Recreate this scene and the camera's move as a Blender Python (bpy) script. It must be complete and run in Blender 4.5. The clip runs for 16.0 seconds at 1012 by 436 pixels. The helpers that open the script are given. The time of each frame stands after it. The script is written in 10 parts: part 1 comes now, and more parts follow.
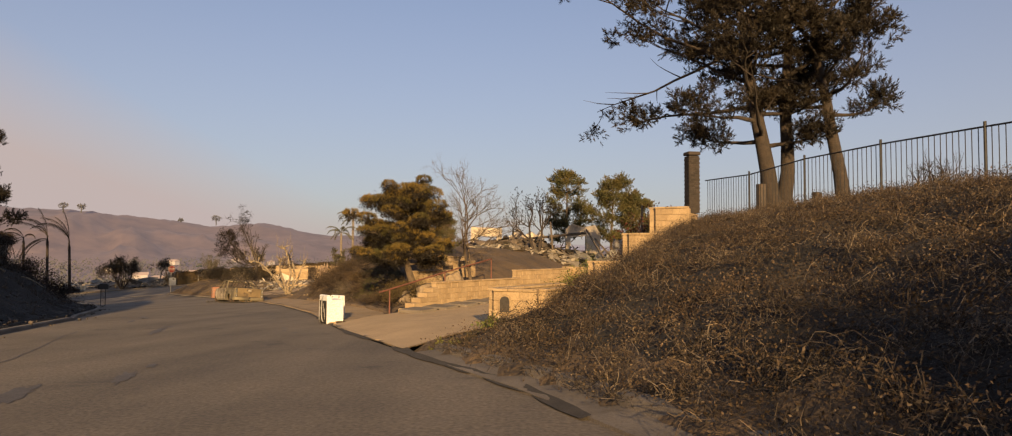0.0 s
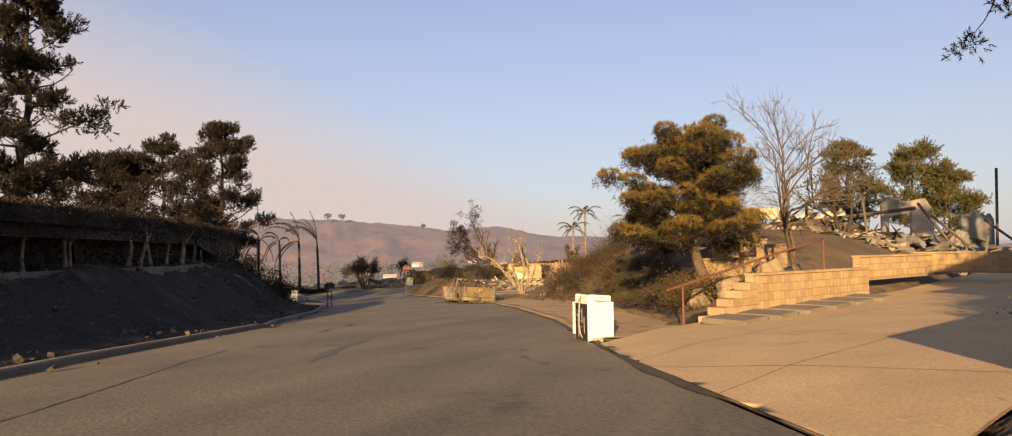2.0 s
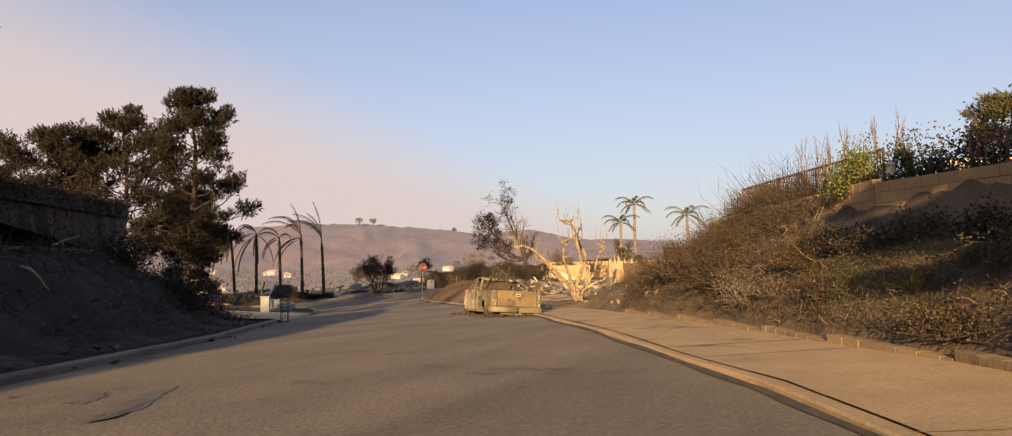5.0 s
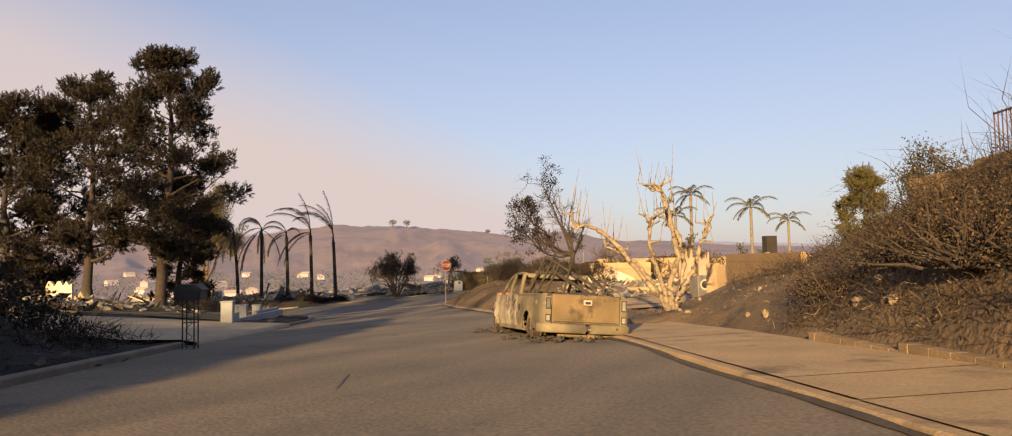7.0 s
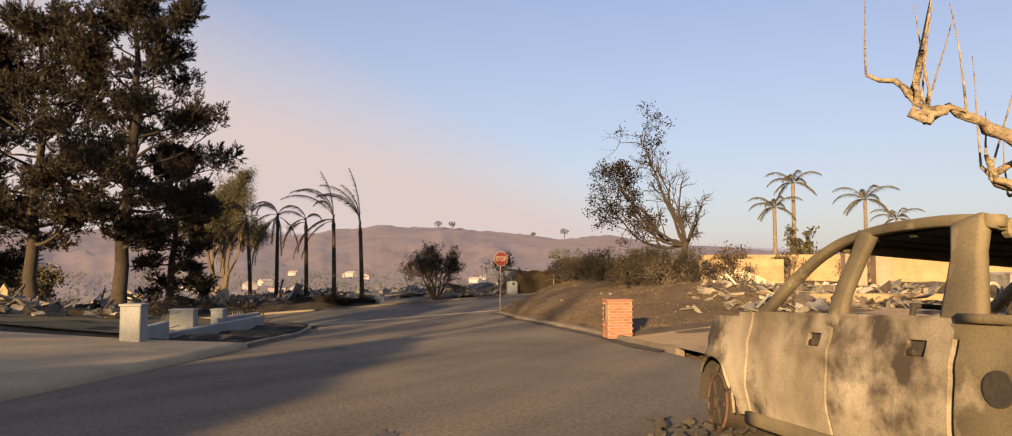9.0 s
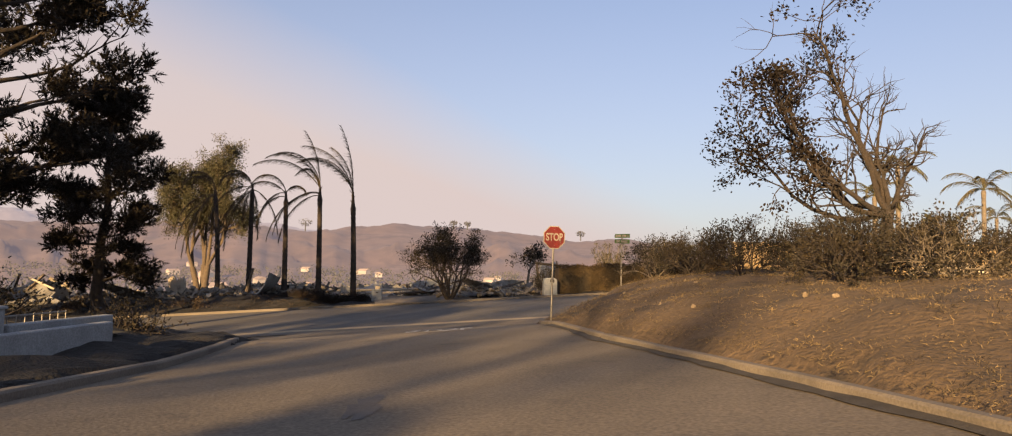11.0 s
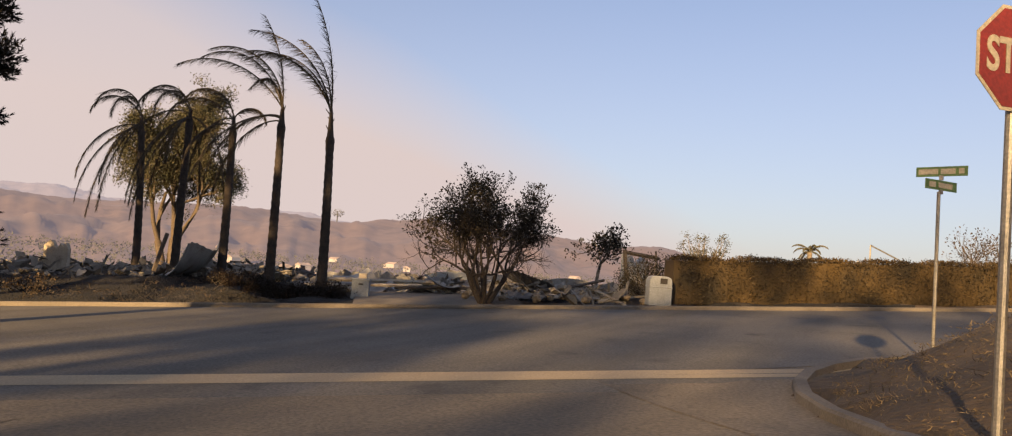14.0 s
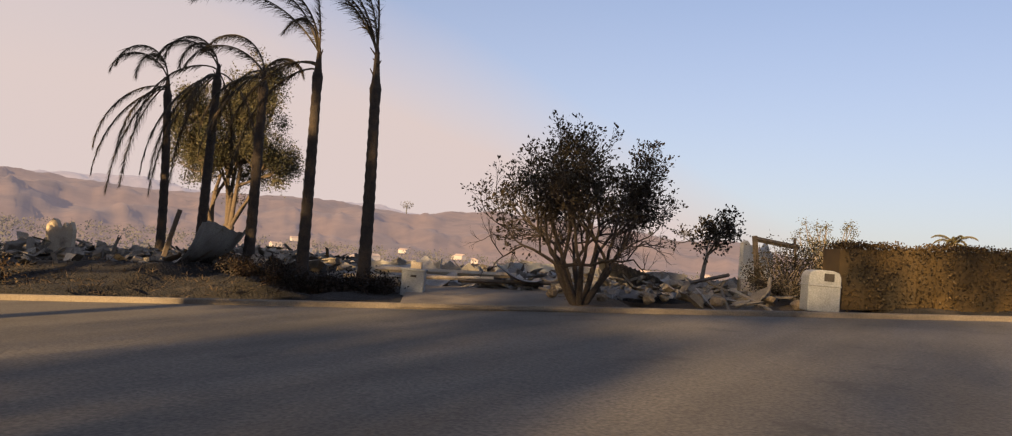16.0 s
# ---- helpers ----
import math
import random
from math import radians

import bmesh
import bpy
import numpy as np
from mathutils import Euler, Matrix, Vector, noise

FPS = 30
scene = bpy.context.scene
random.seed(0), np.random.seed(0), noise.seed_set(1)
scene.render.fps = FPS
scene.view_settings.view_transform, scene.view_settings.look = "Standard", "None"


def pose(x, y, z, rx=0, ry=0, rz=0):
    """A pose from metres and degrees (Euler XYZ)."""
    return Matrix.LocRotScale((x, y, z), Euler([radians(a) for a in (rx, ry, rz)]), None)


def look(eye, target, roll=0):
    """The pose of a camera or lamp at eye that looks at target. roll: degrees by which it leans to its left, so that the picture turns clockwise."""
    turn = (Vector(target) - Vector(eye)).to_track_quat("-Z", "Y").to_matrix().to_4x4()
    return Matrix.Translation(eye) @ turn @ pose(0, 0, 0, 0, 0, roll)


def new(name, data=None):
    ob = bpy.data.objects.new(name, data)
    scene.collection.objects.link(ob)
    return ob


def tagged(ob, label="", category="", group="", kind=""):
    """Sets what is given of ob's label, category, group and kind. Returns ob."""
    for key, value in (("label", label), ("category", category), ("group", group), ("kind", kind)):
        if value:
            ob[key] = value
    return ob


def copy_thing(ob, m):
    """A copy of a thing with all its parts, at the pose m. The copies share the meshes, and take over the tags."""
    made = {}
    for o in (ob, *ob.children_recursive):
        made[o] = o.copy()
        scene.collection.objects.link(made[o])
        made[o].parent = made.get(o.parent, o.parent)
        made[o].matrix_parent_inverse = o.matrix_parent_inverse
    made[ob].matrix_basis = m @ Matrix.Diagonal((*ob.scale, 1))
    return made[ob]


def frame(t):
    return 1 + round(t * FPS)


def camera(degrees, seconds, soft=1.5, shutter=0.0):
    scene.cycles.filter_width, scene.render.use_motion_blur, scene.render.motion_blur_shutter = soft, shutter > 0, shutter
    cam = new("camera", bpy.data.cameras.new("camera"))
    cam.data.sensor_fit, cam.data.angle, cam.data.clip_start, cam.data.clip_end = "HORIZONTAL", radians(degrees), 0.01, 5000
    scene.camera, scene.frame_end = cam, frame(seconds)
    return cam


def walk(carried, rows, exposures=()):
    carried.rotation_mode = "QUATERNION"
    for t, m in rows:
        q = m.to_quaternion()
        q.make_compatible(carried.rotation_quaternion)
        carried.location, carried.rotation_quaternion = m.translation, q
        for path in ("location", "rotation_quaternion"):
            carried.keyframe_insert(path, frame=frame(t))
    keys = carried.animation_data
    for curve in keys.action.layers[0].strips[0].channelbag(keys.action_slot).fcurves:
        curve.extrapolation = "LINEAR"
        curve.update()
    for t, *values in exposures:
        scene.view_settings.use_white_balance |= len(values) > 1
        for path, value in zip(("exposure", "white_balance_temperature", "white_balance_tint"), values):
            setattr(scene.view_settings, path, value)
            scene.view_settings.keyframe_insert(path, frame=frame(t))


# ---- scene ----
cam = camera(70.0, 16.0, soft=1.1)
# seconds, eye x y z, yaw, pitch, roll
ROWS = [
    (0.0, -0.00, 0.00, 1.14, -0.01, 2.74, -0.37),
    (0.5, -0.68, 2.47, 1.00, 6.90, 2.73, 0.09),
    (1.0, -1.36, 4.83, 0.85, 12.03, 2.78, 0.41),
    (1.5, -2.10, 7.07, 0.72, 15.58, 2.81, 0.61),
    (2.0, -2.93, 9.30, 0.58, 17.79, 2.77, 0.77),
    (2.5, -3.82, 11.66, 0.45, 18.88, 2.79, 0.90),
    (3.0, -4.78, 14.12, 0.32, 19.60, 2.86, 0.95),
    (3.5, -5.77, 16.60, 0.20, 19.78, 2.91, 1.12),
    (4.0, -6.80, 19.15, 0.07, 19.74, 2.97, 1.24),
    (4.2, -7.23, 20.18, 0.02, 19.74, 3.00, 1.15),
    (6.3, -10.95, 30.84, -0.48, 21.84, 3.30, 1.26),
    (6.5, -11.57, 32.03, -0.53, 22.11, 3.29, 1.23),
    (7.0, -13.20, 35.06, -0.66, 22.94, 3.34, 1.14),
    (7.5, -14.90, 38.12, -0.79, 23.92, 3.48, 0.81),
    (8.0, -16.78, 41.20, -0.93, 24.79, 3.55, 0.38),
    (8.5, -18.65, 44.45, -1.07, 25.68, 3.55, 0.32),
    (9.0, -20.37, 47.52, -1.23, 26.46, 3.63, 0.15),
    (9.2, -21.05, 48.71, -1.29, 26.74, 3.69, 0.29),
    (11.3, -29.10, 61.45, -2.05, 27.66, 3.71, -1.53),
    (11.5, -29.85, 62.65, -2.12, 27.68, 3.68, -1.70),
    (12.0, -31.69, 65.62, -2.27, 27.79, 3.68, -2.06),
    (12.5, -33.51, 68.45, -2.41, 28.02, 3.76, -2.50),
    (13.0, -35.27, 71.17, -2.54, 28.42, 3.87, -2.98),
    (13.5, -36.93, 73.61, -2.64, 28.97, 3.90, -3.72),
    (14.0, -38.28, 75.67, -2.71, 29.90, 3.74, -4.42),
    (14.5, -39.70, 77.55, -2.77, 30.99, 3.46, -4.87),
    (15.0, -40.89, 79.09, -2.83, 32.29, 3.24, -4.95),
    (15.5, -41.81, 80.25, -2.89, 33.77, 3.03, -4.95),
    (16.0, -42.37, 81.02, -2.93, 35.23, 2.73, -5.02),
]
walk(cam, [(t, pose(x, y, z, 90 + pitch, roll, yaw)) for t, x, y, z, yaw, pitch, roll in ROWS],
     [(t, 1.42 + up) for t, up in ((0.0, -0.45), (0.5, -0.40), (1.0, -0.25), (1.5, -0.12), (2.5, 0.0), (16.0, 0.0))])

# ---- light: low sun behind the car, smoky evening sky ----
SUN_EL, SUN_AZ = 13.0, (-0.125, 0.992)      # elevation in degrees; the way the light travels over the ground
world = bpy.data.worlds.new("sky")
scene.world = world
world.use_nodes = True
wn, wl = world.node_tree.nodes, world.node_tree.links
wn.clear()
sky = wn.new("ShaderNodeTexSky")
sky.sky_type = "NISHITA"
sky.sun_disc = False
sky.sun_elevation = radians(SUN_EL)
sky.sun_rotation = math.atan2(-SUN_AZ[0], -SUN_AZ[1])
sky.altitude = 150
sky.air_density, sky.dust_density, sky.ozone_density = 1.0, 1.2, 4.0
# a bank of smoke that lies over the valley: pinkish grey, thick low down and to the north-west
co = wn.new("ShaderNodeTexCoord")
sep = wn.new("ShaderNodeSeparateXYZ")
wl.new(co.outputs["Generated"], sep.inputs[0])
smoke_noise = wn.new("ShaderNodeTexNoise")
smoke_noise.inputs["Scale"].default_value = 1.6
smoke_noise.inputs["Detail"].default_value = 3.0
wl.new(co.outputs["Generated"], smoke_noise.inputs["Vector"])


def wmath(op, a, b, clamp=False):
    n = wn.new("ShaderNodeMath")
    n.operation, n.use_clamp = op, clamp
    for k, v in enumerate((a, b)):
        if isinstance(v, (int, float)):
            n.inputs[k].default_value = v
        else:
            wl.new(v, n.inputs[k])
    return n.outputs[0]


top = wmath("ADD", wmath("SUBTRACT", wmath("MULTIPLY", sep.outputs["X"], -0.575), 0.16), wmath("MULTIPLY", wmath("SUBTRACT", smoke_noise.outputs[0], 0.5), 0.10))
bank = wmath("SUBTRACT", 0.62, wmath("DIVIDE", wmath("SUBTRACT", sep.outputs["Z"], top), 0.15), True)
low = wmath("SUBTRACT", 1.0, wmath("DIVIDE", sep.outputs["Z"], 0.42), True)
thick = wmath("ADD", wmath("MULTIPLY", bank, 0.46), wmath("MULTIPLY", low, 0.46))
smoke = wn.new("ShaderNodeRGB")
smoke.outputs[0].default_value = (0.64, 0.53, 0.505, 1)
bg_sky, bg_smoke, mixer, wout = (wn.new(k) for k in ("ShaderNodeBackground", "ShaderNodeBackground", "ShaderNodeMixShader", "ShaderNodeOutputWorld"))
bg_sky.inputs["Strength"].default_value = 0.072
bg_smoke.inputs["Strength"].default_value = 0.43
wl.new(sky.outputs[0], bg_sky.inputs["Color"])
wl.new(smoke.outputs[0], bg_smoke.inputs["Color"])
wl.new(wmath("ADD", thick, 0.26, True), mixer.inputs[0])     # the smoke thins upward but never clears
wl.new(bg_sky.outputs[0], mixer.inputs[1])
wl.new(bg_smoke.outputs[0], mixer.inputs[2])
wl.new(mixer.outputs[0], wout.inputs[0])
sun = new("sun", bpy.data.lights.new("sun", "SUN"))
sun.data.energy, sun.data.angle, sun.data.color = 5.0, radians(0.8), (1.0, 0.66, 0.31)
sun.matrix_world = look((0, 0, 40), (SUN_AZ[0] * 50, SUN_AZ[1] * 50, 40 - 50 * math.tan(radians(SUN_EL))))

# ---- materials ----
def mat(name, col, col2=None, rough=0.85, scale=4.0, fine=60.0, bump=0.3, metal=0.0, spread=0.0, stain=None, stain_scale=0.7, stain_at=0.55, bump_dist=0.02, grain_by=0.55, streak=None):
    """A surface whose colour drifts between two tones at two scales, with grain in relief, stains and a shift from piece to piece."""
    m = bpy.data.materials.new(name)
    m.use_nodes = True
    n, l = m.node_tree.nodes, m.node_tree.links
    b = n["Principled BSDF"]
    col2 = col2 or tuple(c * 0.6 for c in col)
    co_ = n.new("ShaderNodeTexCoord")
    geo = n.new("ShaderNodeNewGeometry")
    big, small = n.new("ShaderNodeTexNoise"), n.new("ShaderNodeTexNoise")
    for t_, s_, d_ in ((big, scale, 5.0), (small, fine, 3.0)):
        t_.inputs["Scale"].default_value, t_.inputs["Detail"].default_value = s_, d_
        l.new(geo.outputs["Position"], t_.inputs["Vector"])
    ramp = n.new("ShaderNodeMapRange")
    ramp.inputs[1].default_value, ramp.inputs[2].default_value = 0.3, 0.7
    l.new(big.outputs[0], ramp.inputs[0])
    mix = n.new("ShaderNodeMix")
    mix.data_type = "RGBA"
    mix.inputs[6].default_value, mix.inputs[7].default_value = (*col, 1), (*col2, 1)
    l.new(ramp.outputs[0], mix.inputs[0])
    out = mix.outputs[2]
    grain = n.new("ShaderNodeMix")
    grain.data_type, grain.blend_type = "RGBA", "MULTIPLY"
    grain.inputs[0].default_value = grain_by
    gr = n.new("ShaderNodeMapRange")
    gr.inputs[1].default_value, gr.inputs[2].default_value, gr.inputs[3].default_value, gr.inputs[4].default_value = 0.3, 0.7, 0.55, 1.3
    l.new(small.outputs[0], gr.inputs[0])
    l.new(out, grain.inputs[6])
    l.new(gr.outputs[0], grain.inputs[7])
    out = grain.outputs[2]
    if stain:
        st = n.new("ShaderNodeTexNoise")
        st.inputs["Scale"].default_value, st.inputs["Detail"].default_value, st.inputs["Roughness"].default_value = stain_scale, 6.0, 0.62
        l.new(geo.outputs["Position"], st.inputs["Vector"])
        sr = n.new("ShaderNodeMapRange")
        sr.inputs[1].default_value, sr.inputs[2].default_value = stain_at, stain_at + 0.12
        l.new(st.outputs[0], sr.inputs[0])
        sm = n.new("ShaderNodeMix")
        sm.data_type = "RGBA"
        sm.inputs[7].default_value = (*stain, 1)
        l.new(sr.outputs[0], sm.inputs[0])
        l.new(out, sm.inputs[6])
        out = sm.outputs[2]
    if streak:
        # long smears along the way the cars go
        mp = n.new("ShaderNodeMapping")
        mp.inputs["Rotation"].default_value, mp.inputs["Scale"].default_value = (0, 0, radians(streak[0])), (streak[1], streak[1] / 9, 1)
        l.new(geo.outputs["Position"], mp.inputs["Vector"])
        sn, sr2, sm2 = n.new("ShaderNodeTexNoise"), n.new("ShaderNodeMapRange"), n.new("ShaderNodeMix")
        sn.inputs["Scale"].default_value, sn.inputs["Detail"].default_value = 1.0, 4.0
        l.new(mp.outputs[0], sn.inputs["Vector"])
        sr2.inputs[1].default_value, sr2.inputs[2].default_value, sr2.inputs[3].default_value, sr2.inputs[4].default_value = 0.38, 0.72, 1.06, 0.62
        l.new(sn.outputs[0], sr2.inputs[0])
        sm2.data_type, sm2.blend_type = "RGBA", "MULTIPLY"
        sm2.inputs[0].default_value = 1.0
        l.new(out, sm2.inputs[6])
        l.new(sr2.outputs[0], sm2.inputs[7])
        out = sm2.outputs[2]
    if spread:
        hs = n.new("ShaderNodeHueSaturation")
        info = n.new("ShaderNodeObjectInfo")
        add = n.new("ShaderNodeMath")
        add.operation = "ADD"
        l.new(info.outputs["Random"], add.inputs[0])
        l.new(geo.outputs["Random Per Island"], add.inputs[1])
        frac = n.new("ShaderNodeMath")
        frac.operation = "FRACT"
        l.new(add.outputs[0], frac.inputs[0])
        vr = n.new("ShaderNodeMapRange")
        vr.inputs[3].default_value, vr.inputs[4].default_value = 1 - spread, 1 + spread
        l.new(frac.outputs[0], vr.inputs[0])
        l.new(vr.outputs[0], hs.inputs["Value"])
        l.new(out, hs.inputs["Color"])
        out = hs.outputs[0]
    l.new(out, b.inputs["Base Color"])
    b.inputs["Roughness"].default_value, b.inputs["Metallic"].default_value = rough, metal
    if bump:
        bp = n.new("ShaderNodeBump")
        bp.inputs["Strength"].default_value, bp.inputs["Distance"].default_value = bump, bump_dist
        hsum = n.new("ShaderNodeMath")
        hsum.operation = "ADD"
        l.new(big.outputs[0], hsum.inputs[0])
        l.new(small.outputs[0], hsum.inputs[1])
        l.new(hsum.outputs[0], bp.inputs["Height"])
        l.new(bp.outputs[0], b.inputs["Normal"])
    return m


def leafy(name, col, col2, spread=0.35, rough=0.6):
    """Leaves and needles: each blade has its own tone, and lets a little light through."""
    m = bpy.data.materials.new(name)
    m.use_nodes = True
    n, l = m.node_tree.nodes, m.node_tree.links
    b = n["Principled BSDF"]
    geo, noi = n.new("ShaderNodeNewGeometry"), n.new("ShaderNodeTexNoise")
    noi.inputs["Scale"].default_value = 0.9
    l.new(geo.outputs["Position"], noi.inputs["Vector"])
    mixv = n.new("ShaderNodeMath")
    mixv.operation, mixv.use_clamp = "MULTIPLY_ADD", True
    l.new(noi.outputs[0], mixv.inputs[0])
    mixv.inputs[1].default_value, mixv.inputs[2].default_value = 2.6, -0.8
    mx = n.new("ShaderNodeMix")
    mx.data_type = "RGBA"
    mx.inputs[6].default_value, mx.inputs[7].default_value = (*col, 1), (*col2, 1)
    l.new(mixv.outputs[0], mx.inputs[0])
    hs, vr = n.new("ShaderNodeHueSaturation"), n.new("ShaderNodeMapRange")
    vr.inputs[3].default_value, vr.inputs[4].default_value = 1 - spread, 1 + spread
    l.new(geo.outputs["Random Per Island"], vr.inputs[0])
    l.new(vr.outputs[0], hs.inputs["Value"])
    l.new(mx.outputs[2], hs.inputs["Color"])
    l.new(hs.outputs[0], b.inputs["Base Color"])
    b.inputs["Roughness"].default_value = rough
    b.inputs["Specular IOR Level"].default_value = 0.2
    return m


ASPHALT = mat("asphalt", (0.188, 0.147, 0.098), (0.128, 0.102, 0.071), 0.9, 0.35, 22, 0.45, stain=(0.06, 0.049, 0.037), stain_scale=0.7, stain_at=0.61, grain_by=0.9, streak=(-25, 0.7))
# greyer copy of the asphalt: the crossing street's bluish shade put into the colour
SHADEASPHALT = mat("shade_tinted_asphalt", (0.150, 0.130, 0.105), (0.104, 0.092, 0.076), 0.9, 0.35, 22, 0.45, stain=(0.056, 0.049, 0.041), stain_scale=0.7, stain_at=0.61, grain_by=0.9, streak=(40, 0.7))
# kerb concrete, its colour darkened for the tree shade on the far kerb
KERBSTONE = mat("darkened_kerb_concrete", (0.20, 0.165, 0.125), (0.12, 0.10, 0.078), 0.95, 1.0, 35, 0.3, stain=(0.09, 0.075, 0.06), stain_scale=0.8, stain_at=0.57)
DRYEARTH = mat("dry_trampled_earth", (0.135, 0.088, 0.046), (0.055, 0.038, 0.024), 1.0, 0.5, 11, 1.0, stain=(0.036, 0.027, 0.02), stain_scale=0.8, stain_at=0.56, bump_dist=0.05)
DUSTCONC = mat("dirt_covered_concrete", (0.38, 0.265, 0.14), (0.28, 0.196, 0.107), 0.95, 0.9, 25, 0.4, stain=(0.12, 0.088, 0.056), stain_scale=0.7, stain_at=0.57)
EARTHBLOCK = mat("earth_coloured_block", (0.215, 0.15, 0.085), (0.15, 0.105, 0.062), 0.95, 1.4, 30, 0.5, spread=0.12, stain=(0.08, 0.058, 0.038), stain_scale=1.0, stain_at=0.6)
# brighter copy of the concrete, the low sun's warmth put into its colour
DRIVECONC = mat("sun_tinted_drive_concrete", (0.50, 0.35, 0.185), (0.41, 0.288, 0.152), 0.9, 0.8, 35, 0.2, stain=(0.24, 0.175, 0.105), stain_scale=0.6, stain_at=0.62)
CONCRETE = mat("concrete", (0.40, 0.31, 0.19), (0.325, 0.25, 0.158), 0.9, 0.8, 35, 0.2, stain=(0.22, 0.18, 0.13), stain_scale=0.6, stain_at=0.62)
GREYWALL = mat("grey_render", (0.30, 0.31, 0.31), (0.23, 0.235, 0.235), 0.9, 1.5, 30, 0.2, stain=(0.15, 0.145, 0.14), stain_scale=1.2, stain_at=0.6)
SOIL = mat("burnt_soil", (0.019, 0.0145, 0.0105), (0.008, 0.0068, 0.0056), 1.0, 0.7, 14, 0.9, stain=(0.062, 0.047, 0.031), stain_scale=0.35, stain_at=0.57, bump_dist=0.12)
BLACKDIRT = mat("charred_litter", (0.022, 0.019, 0.017), (0.05, 0.042, 0.035), 1.0, 3, 40, 0.6)
LAWN = mat("scorched_lawn", (0.10, 0.082, 0.035), (0.05, 0.04, 0.022), 1.0, 0.6, 50, 0.5, stain=(0.05, 0.04, 0.03), stain_scale=0.4, stain_at=0.57)
BLOCK = mat("tan_block", (0.36, 0.26, 0.145), (0.28, 0.195, 0.105), 0.92, 2.0, 40, 0.35, spread=0.12, stain=(0.16, 0.11, 0.07), stain_scale=1.1, stain_at=0.66)
TANWALL = mat("smooth_tan_block", (0.33, 0.215, 0.10), (0.27, 0.175, 0.082), 0.92, 1.2, 40, 0.15, stain=(0.20, 0.13, 0.065), stain_scale=0.9, stain_at=0.6)
TANBLOCK = mat("sunlit_tan_block", (0.37, 0.24, 0.11), (0.30, 0.19, 0.088), 0.92, 1.2, 40, 0.2, spread=0.06, stain=(0.20, 0.13, 0.065), stain_scale=0.9, stain_at=0.62)
MORTAR = mat("mortar", (0.29, 0.21, 0.12), (0.23, 0.165, 0.095), 0.95, 3, 40, 0.2)
BRICK = mat("red_brick", (0.33, 0.135, 0.075), (0.25, 0.10, 0.06), 0.9, 5, 60, 0.3, spread=0.22)
BRICKMORTAR = mat("grey_mortar", (0.30, 0.25, 0.20), (0.24, 0.2, 0.16), 0.95, 4, 50, 0.2)
CHARBRICK = mat("scorched_brick", (0.04, 0.03, 0.024), (0.024, 0.02, 0.017), 0.95, 2, 30, 0.4, spread=0.3)
STONE = mat("boulder", (0.27, 0.205, 0.13), (0.17, 0.125, 0.08), 0.95, 1.6, 22, 0.6, stain=(0.08, 0.06, 0.045), stain_scale=1.0, stain_at=0.58)
WHITE = mat("white_enamel", (0.72, 0.71, 0.68), (0.66, 0.65, 0.62), 0.35, 1.5, 20, 0.03, stain=(0.55, 0.50, 0.42), stain_scale=1.3, stain_at=0.68)
BLACKSTEEL = mat("sooty_steel", (0.028, 0.026, 0.024), (0.045, 0.04, 0.036), 0.6, 4, 40, 0.15, 0.4)
GREYHOSE = mat("grey_plastic", (0.32, 0.31, 0.29), (0.26, 0.25, 0.23), 0.5, 8, 50, 0.1)
RUSTIRON = mat("rusted_iron", (0.12, 0.058, 0.038), (0.075, 0.042, 0.03), 0.9, 6, 60, 0.3)
RUSTRED = mat("rusty_red_paint", (0.17, 0.062, 0.038), (0.11, 0.045, 0.03), 0.8, 6, 60, 0.3)
BLACKIRON = mat("black_iron", (0.02, 0.02, 0.02), (0.03, 0.027, 0.024), 0.6, 6, 60, 0.2, 0.3)
BURNTSTEEL = mat("burnt_car_steel", (0.42, 0.365, 0.28), (0.13, 0.10, 0.066), 0.8, 1.7, 90, 0.08, 0.1, stain=(0.055, 0.042, 0.03), stain_scale=1.5, stain_at=0.50, grain_by=0.45)
RIMSTEEL = mat("burnt_rim_steel", (0.075, 0.056, 0.04), (0.035, 0.028, 0.022), 0.85, 5, 60, 0.2, 0.3)
CABSTEEL = mat("sooty_car_steel", (0.205, 0.168, 0.10), (0.068, 0.057, 0.041), 0.85, 1.6, 90, 0.08, 0.1, stain=(0.36, 0.30, 0.215), stain_scale=2.1, stain_at=0.60, grain_by=0.45)
RUSTSTEEL = mat("rusted_tailgate", (0.19, 0.133, 0.064), (0.115, 0.083, 0.044), 0.85, 1.7, 90, 0.1, 0.1, stain=(0.065, 0.045, 0.028), stain_scale=1.6, stain_at=0.56, grain_by=0.15)
SOOT = mat("soot", (0.03, 0.027, 0.024), (0.055, 0.045, 0.036), 0.95, 3, 30, 0.3)
ASHMETAL = mat("ashy_sheet_metal", (0.28, 0.265, 0.245), (0.14, 0.13, 0.118), 0.6, 1.4, 20, 0.3, 0.3, spread=0.35, stain=(0.14, 0.11, 0.08), stain_scale=1.6, stain_at=0.55)
RUBBLE = mat("ash_rubble", (0.28, 0.245, 0.195), (0.12, 0.098, 0.075), 1.0, 1.5, 25, 0.5, spread=0.45)
SCORCHPLASTER = mat("scorched_plaster", (0.36, 0.26, 0.185), (0.25, 0.175, 0.12), 0.95, 1.3, 30, 0.3, stain=(0.10, 0.075, 0.055), stain_scale=0.9, stain_at=0.56)
